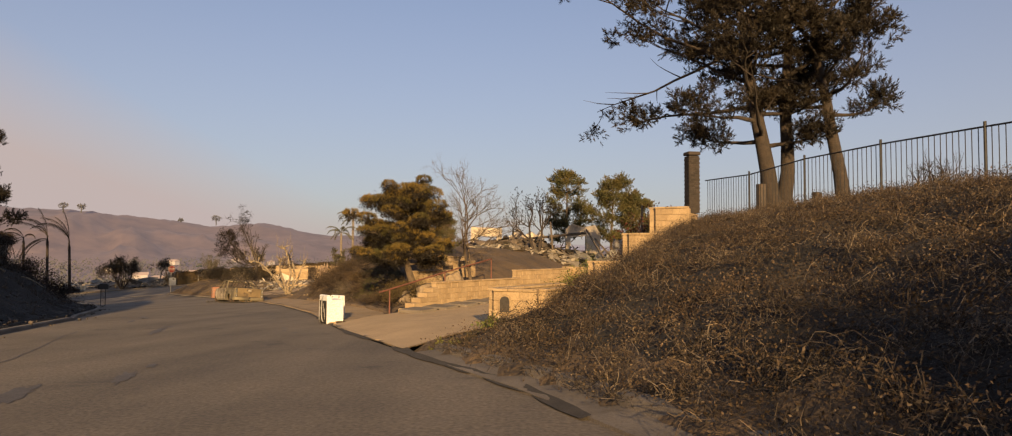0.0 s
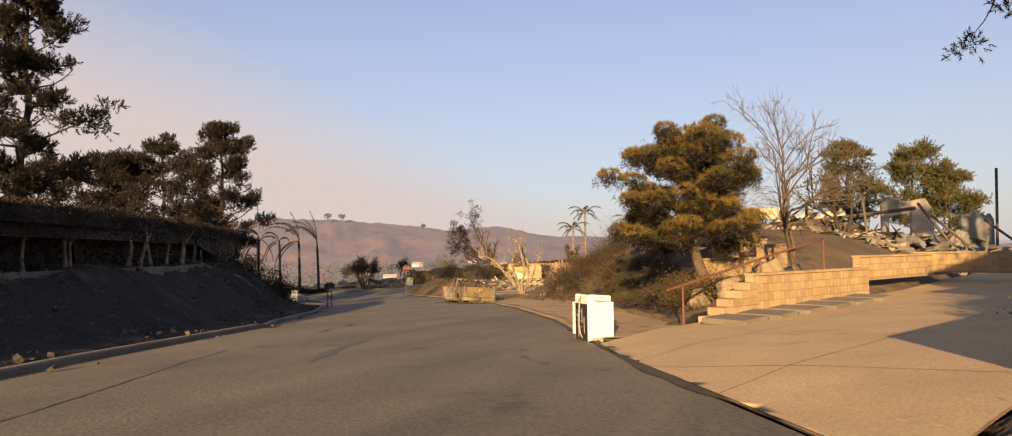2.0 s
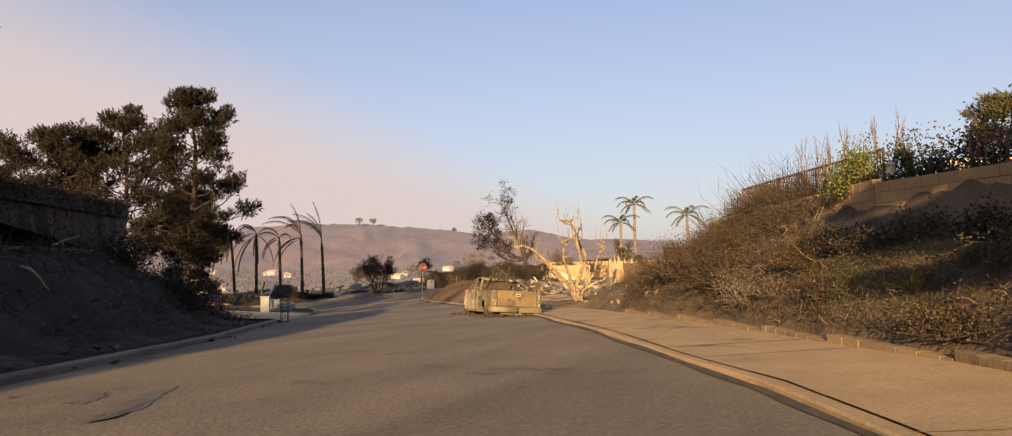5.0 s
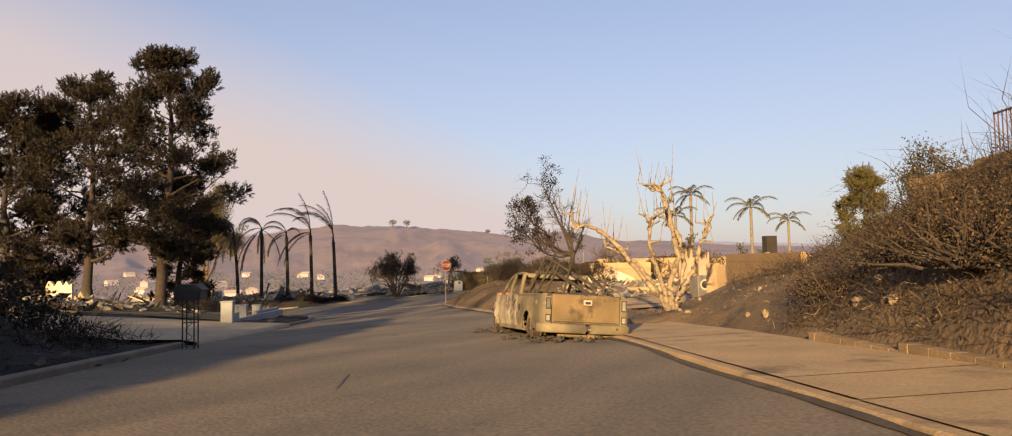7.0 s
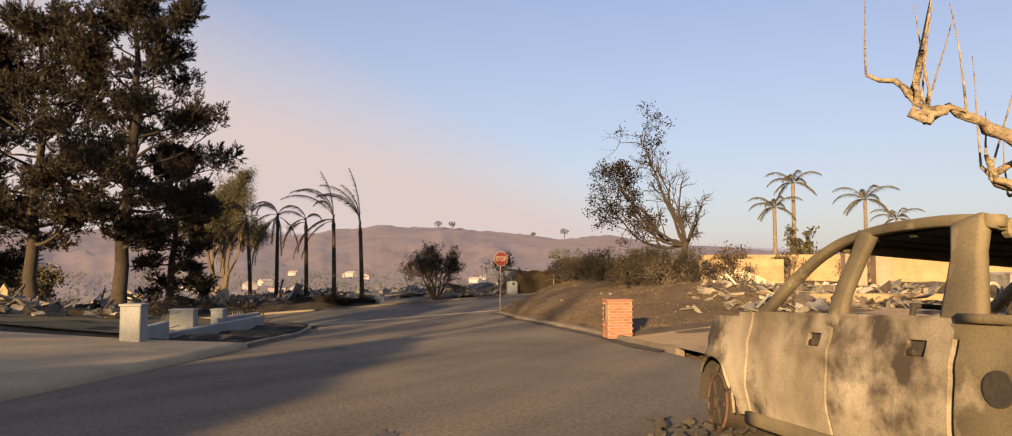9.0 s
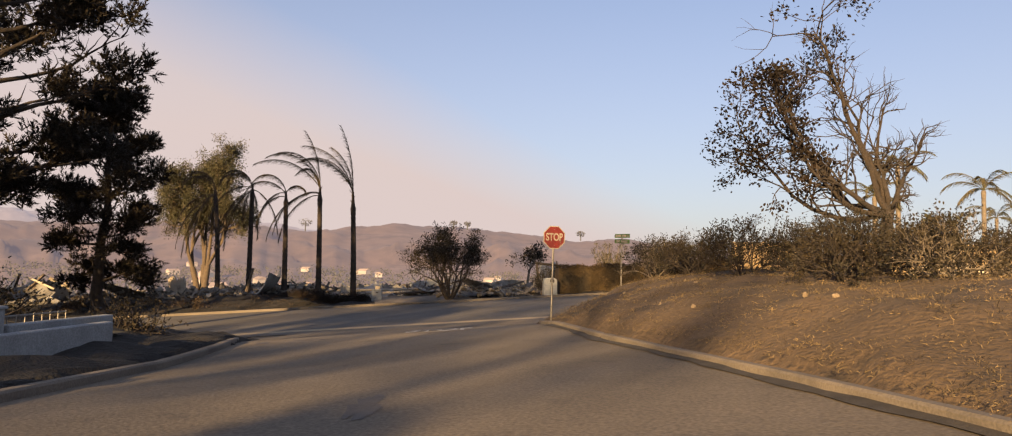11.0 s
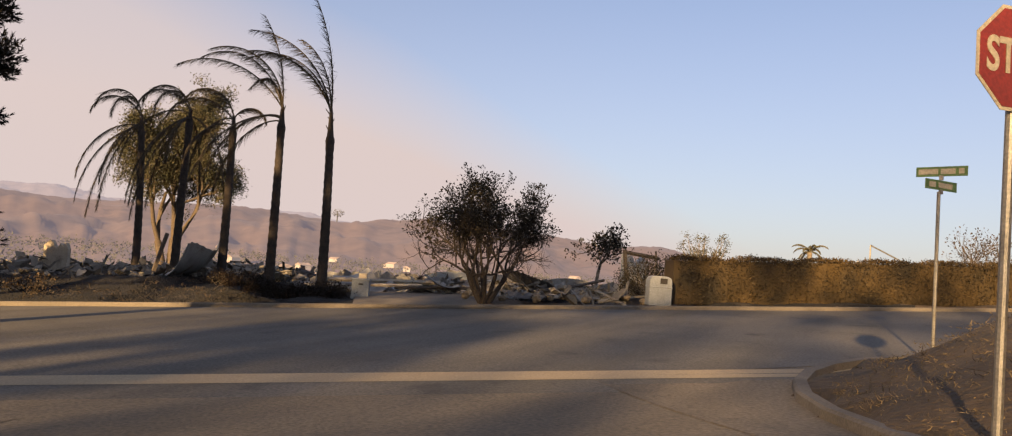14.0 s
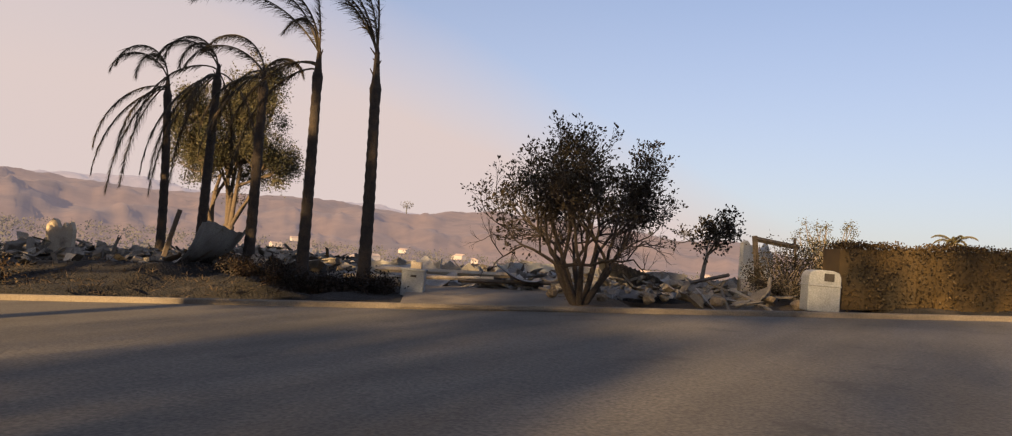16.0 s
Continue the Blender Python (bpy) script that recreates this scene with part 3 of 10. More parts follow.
def land(x, y, rough=True):
    """The height of the ground anywhere."""
    x, y = np.asarray(x, float), np.asarray(y, float)
    b, S, D, e, n = base(x, y)
    re, le = np.interp(S, *R_EDGE), np.interp(S, *L_EDGE)
    a, bb = (x - DRIVE[0]) * DU[0] + (y - DRIVE[1]) * DU[1], (x - DRIVE[0]) * DV[0] + (y - DRIVE[1]) * DV[1]
    hr = stations(STATIONS_R, S, np.maximum(D - re, 0))
    right = b + hr - 0.5 * np.exp(-((x - 0.1) ** 2 + (y - 15.2) ** 2) / 1.4)
    drive = b + 0.12 + 0.062 * np.clip(D - re, 0, 26)
    terrace = np.minimum(right, drive + 0.12 + np.interp(bb - 8.3, (0, 3, 5, 9, 15, 40), (0, 1.45, 2.2, 2.9, 3.3, 3.5)) - 0.10 * np.clip(D - 14, 0, 15))
    right = np.where((S < 24) & (bb < 0), np.minimum(right, 2.12 + 0.028 * np.clip(y, 0, 40)), right)
    near_side = np.minimum(right, np.interp(a, *WALLTOP) + 0.5 * np.clip(-bb, 0, 60))
    in_drive = (bb > -0.2) & (bb < 8.2) & (S < 66)
    right = np.where(bb <= -0.2, np.where(S < 40, near_side, right), np.where(in_drive, drive, np.where(S < 66, terrace, right)))
    left = b + stations(STATIONS_L, S, np.maximum(-D - le, 0))
    left = np.where(S < 56, np.minimum(left, np.maximum(0.25, b + 0.15)), left)     # the top of the left bank runs level
    # the street corners are rounded off and the banks ease down to the crossing street
    for sign, edge in ((1, re), (-1, le)):
        v = np.maximum((0.0 if sign > 0 else -2.5) - n, 0)
        u = np.maximum(D * sign - edge, 0)
        w = ramp(np.sqrt(u / 6.3) + np.sqrt(v / 8.95), 1.03, 1.62) if sign > 0 else ramp(np.sqrt(u / 4.4) + np.sqrt(v / 5.2), 1.0, 1.6)
        w = w * np.maximum(ramp(v, 0.1, 3.0), ramp(4.0 - u, 0, 3))
        if sign > 0:
            right = b + 0.11 + (right - b - 0.11) * np.where(v < 14, w, 1.0)
        else:
            left = b + (left - b) * np.where(v < 14, w, 1.0)
    h = np.where(D > re, right, np.where(D < -le, left, b))
    # across the far street
    we = ramp(e, -5.5, -2.5)
    far = b + (1 - we) * np.interp(n, (12.4, 14.5, 17, 40, 75, 140, 420), (0.13, 0.3, 0.75, 0.6, -4, -14, -44)) + we * np.interp(n, (12.4, 16, 30, 45, 80, 140, 420), (0.13, 0.2, 0.1, -0.5, -6, -16, -44))
    h = np.where(n >= 12.4, far, h)
    # the cross street's own near banks
    side = np.where(D > 0, right, left)
    w = ramp(-n, 2.5, 6.0)
    h = np.where((n < 12.4) & (n > np.where(D > 0, 0.0, -2.5)), b, h)
    # beyond the lots to the left the land falls to the valley
    drop = ramp(-D, 45, 420) * (n < 12.4)
    h = h - 44 * drop
    if rough:
        ivy = (S < 25) & (D > re + 0.8) & (bb < -0.8)
        h = h + ivy * (0.13 * np.sin(x * 2.3 + 1.9 * np.sin(y * 1.1)) * np.sin(y * 2.0 + 1.4 * np.sin(x * 1.3)) + 0.07 * np.sin(x * 4.3 - y * 2.9) * np.cos(y * 4.1 + x * 1.7))
        off = (D > re + np.where((S > 25) & (S < 58), 3.2, 0.5)) | (D < -le - 0.5) | (n > 13)
        soft = np.where((bb > -0.4) & (bb < 8.4) & (S < 48) & (D > 0), 0.0, 1.0)
        h = h + off * soft * (0.07 * np.sin(x * 1.7 + 1.3 * np.sin(y * 0.9)) * np.cos(y * 1.9 + np.sin(x * 1.1)) + 0.035 * np.sin(x * 5.1 + y * 3.3) * np.cos(y * 4.7 - x * 2.1)
                              + np.where(((D < -le - 1.2) & (D > -le - 4.6)) | ((D > re + 3.4) & (S > 40) & (S < 64)), 0.14, 0.0) * np.sin(x * 0.9 + 1.7 * np.sin(y * 0.53)) * np.sin(y * 1.15 + 1.3 * np.sin(x * 0.7)))
    return h


def ground_at(x, y):
    return float(land(np.array([x]), np.array([y]))[0])


def strip(lines, material, name, lift=0.0, label="", kind="structure", thick=0.0, category=""):
    """A sheet between lines of places, each of the same number of points (x, y, z)."""
    rows = len(lines)
    k = len(lines[0])
    V = np.array(lines, float).reshape(-1, 3) + (0, 0, lift)
    i, j = np.meshgrid(np.arange(rows - 1), np.arange(k - 1), indexing="ij")
    p = i * k + j
    F = np.stack([p, p + 1, p + k + 1, p + k], -1).reshape(-1, 4)
    return solid(name, mesh_from(name, V, F, material, True), label, category, kind)

# ---- ground, streets, kerbs ----
def axis_steps(lo, hi, step, far):
    mid = np.arange(lo, hi + step / 2, step)
    grow = np.cumsum(step * 1.22 ** np.arange(1, 60))
    grow = grow[grow < far]
    return np.concatenate([lo - grow[::-1], mid, hi + grow])


gx, gy = axis_steps(-92, 24, 0.5, 3600), axis_steps(-22, 128, 0.5, 3600)
GX, GY = np.meshgrid(gx, gy, indexing="ij")
GZ = land(GX, GY)
bz, gs, gd, ge, gn = base(GX, GY)
paved = ((gd < np.interp(gs, *R_EDGE) + 0.25) & (gd > -np.interp(gs, *L_EDGE) - 0.25) & (gn < 0)) | ((gn > np.where(gd > 0, -0.2, -2.8)) & (gn < 12.65))
ga, gb = (GX - DRIVE[0]) * DU[0] + (GY - DRIVE[1]) * DU[1], (GX - DRIVE[0]) * DV[0] + (GY - DRIVE[1]) * DV[1]
paved |= (gb > 0.1) & (gb < 7.9) & (gs < 44) & (gd > 0) & (ga < 24)
paved |= (gs > 24.2) & (gs < 57.5) & (gd > 0) & (gd - np.interp(gs, *R_EDGE) < 2.5)
for sign_, edge_, run_, wide_ in ((1, R_EDGE, 8.95, 6.3), (-1, L_EDGE, 5.2, 4.4)):
    gu, gv = gd * sign_ - np.interp(gs, *edge_), np.maximum((0.0 if sign_ > 0 else -2.5) - gn, 0)
    paved |= (gu > -0.3) & (np.sqrt(np.maximum(gu, 0) / wide_) + np.sqrt(gv / run_) < 1.03) & (gs > 60)
beyond = -gd - np.interp(gs, *L_EDGE)
paved |= (gd < 0) & (beyond < 21.5) & (gs + 0.25 * beyond > 57.4) & (gs + 0.25 * beyond < 72.8)
paved |= (ge > -0.5) & (ge < 3.2) & (gn > 12) & (gn < 23.5)
GZ = np.where(paved, GZ - 0.3, GZ)
i, j = np.meshgrid(np.arange(len(gx) - 1), np.arange(len(gy) - 1), indexing="ij")
p = i * len(gy) + j
ground_mesh = solid("ground", mesh_from("ground", np.stack([GX, GY, GZ], -1).reshape(-1, 3), np.stack([p, p + len(gy), p + len(gy) + 1, p + 1], -1).reshape(-1, 4), SOIL, True),
      "burnt brown soil of the hillside lots", "ground", "structure").data
# dry earth on the corner mound, the foot of the bank and the open lots; black burnt soil elsewhere
ground_mesh.materials.append(DRYEARTH)
wave = 2.0 * np.sin(GX * 0.6 + np.sin(GY * 0.4)) + 1.2 * np.sin(GY * 1.1 + GX * 0.3)
dry = ((gs > 27) & (gs < 60) & (gd > 0) & (gd < 15)) | ((gs < 22) & (gd > 0) & (gb > -1.6) & (gb < 0.4)) | ((gs < 26) & (gd > 0) & (gb < 0) & (gd < np.interp(gs, *R_EDGE) + 0.9)) | ((gs + wave > 67) & (gd > 0) & (gn < 0)) | ((gs + wave > 42) & (gs + wave < 69) & (gd > 0) & (gd < 14 + wave)) | ((gb > 8) & (gs < 50) & (gd > 13)) | ((gs + wave > 60) & (gd > 0) & (wave > 0.4))
pick = dry[:-1, :-1].reshape(-1)
ground_mesh.polygons.foreach_set("material_index", pick.astype(np.int32))

# asphalt of the street that the car drives, up to the crossing
lat = np.linspace(0, 1, 15)
stops = np.arange(-30, 108, 1.0)
lines = []
for s in stops:
    d = -np.interp(s, *L_EDGE) + lat * (np.interp(s, *L_EDGE) + np.interp(s, *R_EDGE))
    x, y = place(np.full(15, s), d)
    lines.append((x, y))
X, Y = np.array([l[0] for l in lines]), np.array([l[1] for l in lines])
N = (X - CROSS[0]) * CN[0] + (Y - CROSS[1]) * CN[1]
for k in range(15):          # stop each line at the near edge of the crossing street
    first = int(np.argmax(N[:, k] > -2.5))
    w = (-2.5 - N[first - 1, k]) / (N[first, k] - N[first - 1, k])
    X[first:, k] = X[first - 1, k] + w * (X[first, k] - X[first - 1, k])
    Y[first:, k] = Y[first - 1, k] + w * (Y[first, k] - Y[first - 1, k])
keep = int(np.argmax((N > -2.5).all(axis=1))) + 1
Z = base(X, Y)[0]
strip(np.stack([X, Y, Z], -1)[:keep], ASPHALT, "road", 0, "dusty grey-brown asphalt street with oil stains", category="road")
ee, nn = np.meshgrid(np.arange(-70, 71, 2.0), np.linspace(-2.5, 12.4, 9), indexing="ij")
X, Y = CROSS[0] + ee * CE[0] + nn * CN[0], CROSS[1] + ee * CE[1] + nn * CN[1]
strip(np.stack([X, Y, base(X, Y)[0]], -1), SHADEASPHALT, "road_crossing", 0, "dusty asphalt of the crossing street", category="road")


def sweep(points, profile, material, name, label, category="kerb", parent=None):
    """A kerb or coping: a cross-section (across, up) carried along points (x, y, z)."""
    P = np.array(points, float)
    t = np.gradient(P[:, :2], axis=0)
    t /= np.linalg.norm(t, axis=1, keepdims=True)
    side_ = np.stack([t[:, 1], -t[:, 0]], -1)
    k = len(profile)
    V = np.concatenate([np.concatenate([P[:, :2] + side_ * a, P[:, 2:3] + u], 1)[:, None] for a, u in profile], 1).reshape(-1, 3)
    F = [(r * k + c, r * k + (c + 1) % k, (r + 1) * k + (c + 1) % k, (r + 1) * k + c) for r in range(len(P) - 1) for c in range(k)]
    F += [tuple(range(k)), tuple(range((len(P) - 1) * k, len(P) * k))[::-1]]
    me = mesh_from(name, V, F, material)
    if parent:
        return part(name, me, None, parent)
    return solid(name, me, label, category, "structure")


KERB = [(0, -0.3), (0, 0.10), (0.03, 0.13), (0.18, 0.13), (0.18, -0.3)]


def edge_line(s0, s1, which, step=1.0, out=0.0):
    s = np.arange(s0, s1 + step / 2, step)
    d = (np.interp(s, *R_EDGE) + out) if which == "R" else -(np.interp(s, *L_EDGE) + out)
    x, y = place(s, d)
    return np.stack([x, y, base(x, y)[0]], -1)


def corner(line, e_end, sign, n_edge=-2.5, steps=11, wide=4.4):
    """Carry a kerb line round the corner into the crossing street."""
    p0, t0 = line[-1][:2], line[-1][:2] - line[-2][:2]
    t0 = t0 / np.linalg.norm(t0)
    e0, n0 = np.dot(p0 - CROSS, CE), np.dot(p0 - CROSS, CN)
    q = CROSS + (e0 + sign * wide) * CE + n_edge * CN
    mid = p0 + t0 * (n_edge - n0) / np.dot(t0, CN)
    u = np.linspace(0, 1, steps)[1:, None]
    arc = (1 - u) ** 2 * p0 + 2 * u * (1 - u) * mid + u ** 2 * q
    rest = CROSS + np.arange(np.dot(q - CROSS, CE) + sign * 2, e_end, sign * 2.0)[:, None] * CE + n_edge * CN
    xy = np.concatenate([arc, rest])
    hub, rim = mid - 1.2 * t0 - sign * 1.2 * CE, np.concatenate([[p0 - 0.5 * t0], [p0], arc, [q + sign * 0.5 * CE]])
    lines_ = []
    for w_ in np.linspace(0, 1, 9):
        r_ = hub * (1 - w_) + (rim + 0.05 * (rim - hub) / np.linalg.norm(rim - hub, axis=1, keepdims=True)) * w_
        lines_.append(np.concatenate([r_, base(r_[:, 0], r_[:, 1])[0][:, None]], 1))
    strip(lines_ if sign > 0 else lines_[::-1], ASPHALT, "road_corner", 0.006, "asphalt in the rounded street corner", category="road")
    return np.concatenate([line, np.concatenate([xy, base(xy[:, 0], xy[:, 1])[0][:, None]], 1)])


flip = [(-a, u) for a, u in KERB][::-1]
right_kerb = corner(edge_line(65.5, 88.0, "R"), 70, 1, 0.0, wide=6.3)
sweep(right_kerb, KERB, KERBSTONE, "kerb", "worn concrete kerb with a dirty face")
sweep(edge_line(24.4, 57, "R"), [(0, -0.3), (0, 0.05), (0.04, 0.07), (0.2, 0.07), (0.2, -0.3)], DUSTCONC, "kerb", "low worn concrete kerb")
sweep(edge_line(-30, 13.2, "R"), [(0, -0.3), (0, 0.03), (0.42, 0.07), (0.46, 0.17), (0.62, 0.19), (0.62, -0.3)], KERBSTONE, "gutter", "dirty concrete gutter and kerb below the first bank", "gutter")
sweep(edge_line(-30, 56.5, "L"), flip, KERBSTONE, "kerb", "grey concrete kerb below the burnt bank")
left_kerb = corner(edge_line(73, 82.5, "L"), -70, -1)
sweep(left_kerb, flip, KERBSTONE, "kerb", "grey concrete kerb round the corner")
far_kerb = CROSS + np.arange(-70, 71, 2.0)[:, None] * CE + 12.4 * CN
far_kerb = np.concatenate([far_kerb, base(far_kerb[:, 0], far_kerb[:, 1])[0][:, None]], 1)
sweep(far_kerb[::-1], KERB, KERBSTONE, "kerb", "pale concrete kerb of the crossing street")
# base course under the asphalt of the junction
ee, nn = np.meshgrid(np.arange(-16, 15, 1.0), np.arange(-12, 1.1, 1.0), indexing="ij")
X, Y = CROSS[0] + ee * CE[0] + nn * CN[0], CROSS[1] + ee * CE[1] + nn * CN[1]
strip(np.stack([X, Y, base(X, Y)[0]], -1), ASPHALT, "road_bed", -0.03, "dusty asphalt of the street junction", category="road")
# concrete gutter that runs straight across the mouth of the street
g0 = CROSS + np.arange(-26, 27, 1.0)[:, None] * CE
for k, (n0, n1) in enumerate(((-1.5, -0.75),)):
    a_, b_ = g0 + n0 * CN, g0 + n1 * CN
    m_ = (a_ + b_) / 2
    zz = lambda q: base(q[:, 0], q[:, 1])[0][:, None]
    strip([np.concatenate([a_, zz(a_) + 0.012], 1), np.concatenate([m_, zz(m_) + 0.006], 1), np.concatenate([b_, zz(b_) + 0.012], 1)][::-1], CONCRETE, "cross_gutter", 0, "worn concrete cross gutter", category="gutter")

# sidewalk between kerb and bank on the hill side, and the driveway
sw = np.arange(24.2, 58, 1.0)
rows_ = []
for o in (0.2, 1.3, 2.7):
    x, y = place(sw, np.interp(sw, *R_EDGE) + o)
    rows_.append(np.stack([x, y, base(x, y)[0] + 0.07 + 0.02 * o], -1))
strip(rows_[::-1], DUSTCONC, "sidewalk_bed", -0.02, "dusty bed under the sidewalk", category="sidewalk")
sidewalk = tagged(new("sidewalk"), "dusty concrete sidewalk below the bank", "sidewalk", kind="structure")
for s0 in np.arange(24.3, 57, 1.6):
    rows_ = []
    for o in (0.19, 1.3, 2.7):
        ss_ = np.linspace(s0 + 0.008, min(s0 + 1.592, 57.0), 3)
        x, y = place(ss_, np.interp(ss_, *R_EDGE) + o)
        rows_.append(np.stack([x, y, base(x, y)[0] + 0.085 + 0.02 * o + 0.004 * math.sin(s0 * 7)], -1))
    strip(rows_[::-1], DUSTCONC, "slab").parent = sidewalk


def drive_xy(a, b):
    return DRIVE[0] + a * DU[0] + b * DV[0], DRIVE[1] + a * DU[1] + b * DV[1]


driveway = tagged(new("driveway"), "pale concrete driveway in slabs with sun warmth in its colour", "driveway", kind="structure")
slab_rows = []
av, bv = np.linspace(-6.5, 26, 60), np.linspace(0.12, 7.9, 15)
A, B = np.meshgrid(av, bv, indexing="ij")
X, Y = drive_xy(A, B)
S_, D_, Z_ = along(X, Y)
edge = np.interp(S_, *R_EDGE)
short = np.maximum(edge + 0.02 - D_, 0)
tx, ty = place(S_, np.maximum(D_, edge + 0.02))
X, Y = np.where(short > 0, tx, X), np.where(short > 0, ty, Y)
S_, D_, Z_ = along(X, Y)
zd = base(X, Y)[0] + 0.03 + 0.062 * np.clip(D_ - edge, 0, 26) + 0.09 * ramp(D_ - edge, 0, 1.5)
bed = strip(np.stack([X, Y, zd], -1), DUSTCONC, "bed", -0.004)
bed.parent = driveway


def drive_z(x, y):
    s_, d_, _ = along(x, y)
    e_ = np.interp(s_, *R_EDGE)
    return base(x, y)[0] + 0.045 + 0.062 * np.clip(d_ - e_, 0, 26) + 0.09 * ramp(d_ - e_, 0, 1.5)


for a0 in np.arange(-6.6, 25, 3.4):
    for b0, b1 in ((0.12, 2.7), (2.7, 5.3), (5.3, 7.9)):
        A, B = np.meshgrid(np.linspace(a0 + 0.01, a0 + 3.39, 12), np.linspace(b0 + 0.01, b1 - 0.01, 8), indexing="ij")
        X, Y = drive_xy(A, B)
        S_, D_, Z_ = along(X, Y)
        edge = np.interp(S_, *R_EDGE)
        if (D_ > edge + 0.1).mean() < 0.03:
            continue
        tx, ty = place(S_, np.maximum(D_, edge + 0.02))
        X, Y = np.where(D_ < edge + 0.02, tx, X), np.where(D_ < edge + 0.02, ty, Y)
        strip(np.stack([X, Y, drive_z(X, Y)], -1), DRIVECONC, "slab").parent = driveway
# apron of the driveway on the other side, and its slab
la = np.arange(57, 73.5, 0.75)
rows_ = []
for o in (0.0, 0.35, 1.6, 3.0, 6.0, 10.0, 15.0, 22.0):
    x, y = place(la - o * 0.25, -(np.interp(la, *L_EDGE) + o))
    rows_.append(np.stack([x, y, np.maximum(land(x, y, False), base(x, y)[0] + min(0.02 + 0.3 * o, 0.1)) + 0.05], -1))
x, y = place(la, -np.interp(la, *L_EDGE) + 0.02)
rows_.insert(0, np.stack([x, y, base(x, y)[0] - 0.04], -1))
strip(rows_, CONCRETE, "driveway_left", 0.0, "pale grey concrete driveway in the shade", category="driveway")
# scorched lawn of the lot behind
rows_ = []
for o in (2.6, 5.0, 8.0, 12.0):
    s_ = np.arange(73.5, 86, 0.8)
    x, y = place(s_, -(np.interp(s_, *L_EDGE) + o))
    rows_.append(np.stack([x, y, land(x, y, False) + 0.05], -1))
strip(rows_, LAWN, "lawn", 0.0, "scorched yellow lawn with dark patches", category="lawn")
# driveway across the far street, beside the meter box
ef, nf = np.meshgrid(np.linspace(-0.9, 3.6, 6), np.linspace(12.35, 24, 8), indexing="ij")
X, Y = CROSS[0] + ef * CE[0] + nf * CN[0], CROSS[1] + ef * CE[1] + nf * CN[1]
strip(np.stack([X, Y, base(X, Y)[0] + np.interp(nf, (12.35, 13.2, 16, 24), (0.03, 0.15, 0.24, 0.22))], -1), KERBSTONE, "driveway_far", 0.0, "grey concrete driveway strewn with ash", category="driveway")

# hills across the valley
def hills(name, material, r0, r1, az0, az1, skyline, base_z, label):
    az = np.radians(np.linspace(az0, az1, 520))
    rr = np.linspace(0, 1, 26)
    A_, R_ = np.meshgrid(az, rr, indexing="ij")
    crest = np.interp(np.degrees(A_), *skyline)
    fold = np.array([noise.fractal(Vector((math.sin(a_) * r_ * 0.0042, math.cos(a_) * r_ * 0.0042, 7.0)), 0.9, 2.1, 5) for a_, r_ in zip(A_.ravel(), (r0 + (r1 - r0) * R_).ravel())]).reshape(A_.shape)
    fold = 1 - np.clip(np.abs(fold) * 2.2, 0, 1)
    rad = r0 + (r1 - r0) * R_
    up = np.sin(np.clip(R_ / 0.8, 0, 1) * np.pi / 2) ** 1.5
    zz_ = base_z + (np.tan(np.radians(crest)) * (r0 + 0.8 * (r1 - r0)) - base_z) * up * (1 - 0.7 * (1 - fold) * (1 - 0.88 * up)) - 60 * np.clip(R_ - 0.8, 0, 1)
    V = np.stack([-35 - np.sin(A_) * rad, 60 + np.cos(A_) * rad, zz_], -1).reshape(-1, 3)
    i_, j_ = np.meshgrid(np.arange(len(az) - 1), np.arange(len(rr) - 1), indexing="ij")
    p_ = i_ * len(rr) + j_
    return solid(name, mesh_from(name, V, np.stack([p_, p_ + 1, p_ + len(rr) + 1, p_ + len(rr)], -1).reshape(-1, 4), material, True), label, "hills", "structure")


hills("backdrop_hills", HILL, 700, 1900, -25, 95, ((-25, -8, 0, 6, 9, 14, 18, 22, 27, 31, 36, 42, 50, 60, 70, 95), (0.2, 0.3, 0.6, 0.9, 1.2, 1.5, 2.2, 2.0, 2.5, 2.9, 3.0, 2.4, 2.7, 2.2, 2.6, 2.0)), -45, "dry brown hills with smoke haze in their colour")
hills("backdrop_far_hills", HILLFAR, 2300, 3400, -25, 95, ((-25, -10, 0, 8, 20, 30, 40, 46, 55, 62, 70, 80, 95), (0.4, 0.6, 0.8, 1.2, 1.0, 1.4, 2.2, 2.9, 2.2, 3.1, 2.6, 3.4, 2.6)), -30, "far ridge paled by smoke haze in its colour")

# ---- plants ----
def put_tree(name, label, at, limbs, foliage, bark, leaf, sides=6, category="tree", group="", roots_n=1):
    """A tree as a thing: a trunk with its limbs, and a crown of leaves or needles, in world places."""
    t_ = thing(name, label, category, at, group=group)
    off = np.array(at, float)
    for name_, some in (("trunk", limbs[:roots_n]), ("branching", limbs[roots_n:])):
        if some:
            V, F = tubes([(np.asarray(p_) - off, r_) for p_, r_ in some], sides + 3 if name_ == "trunk" else sides)
            part(name_, mesh_from(name_, V, F, bark, True), None, t_)
    if foliage is not None:
        V, F = foliage
        part("crown", mesh_from("crown", V - off, F, leaf), None, t_)
    return t_


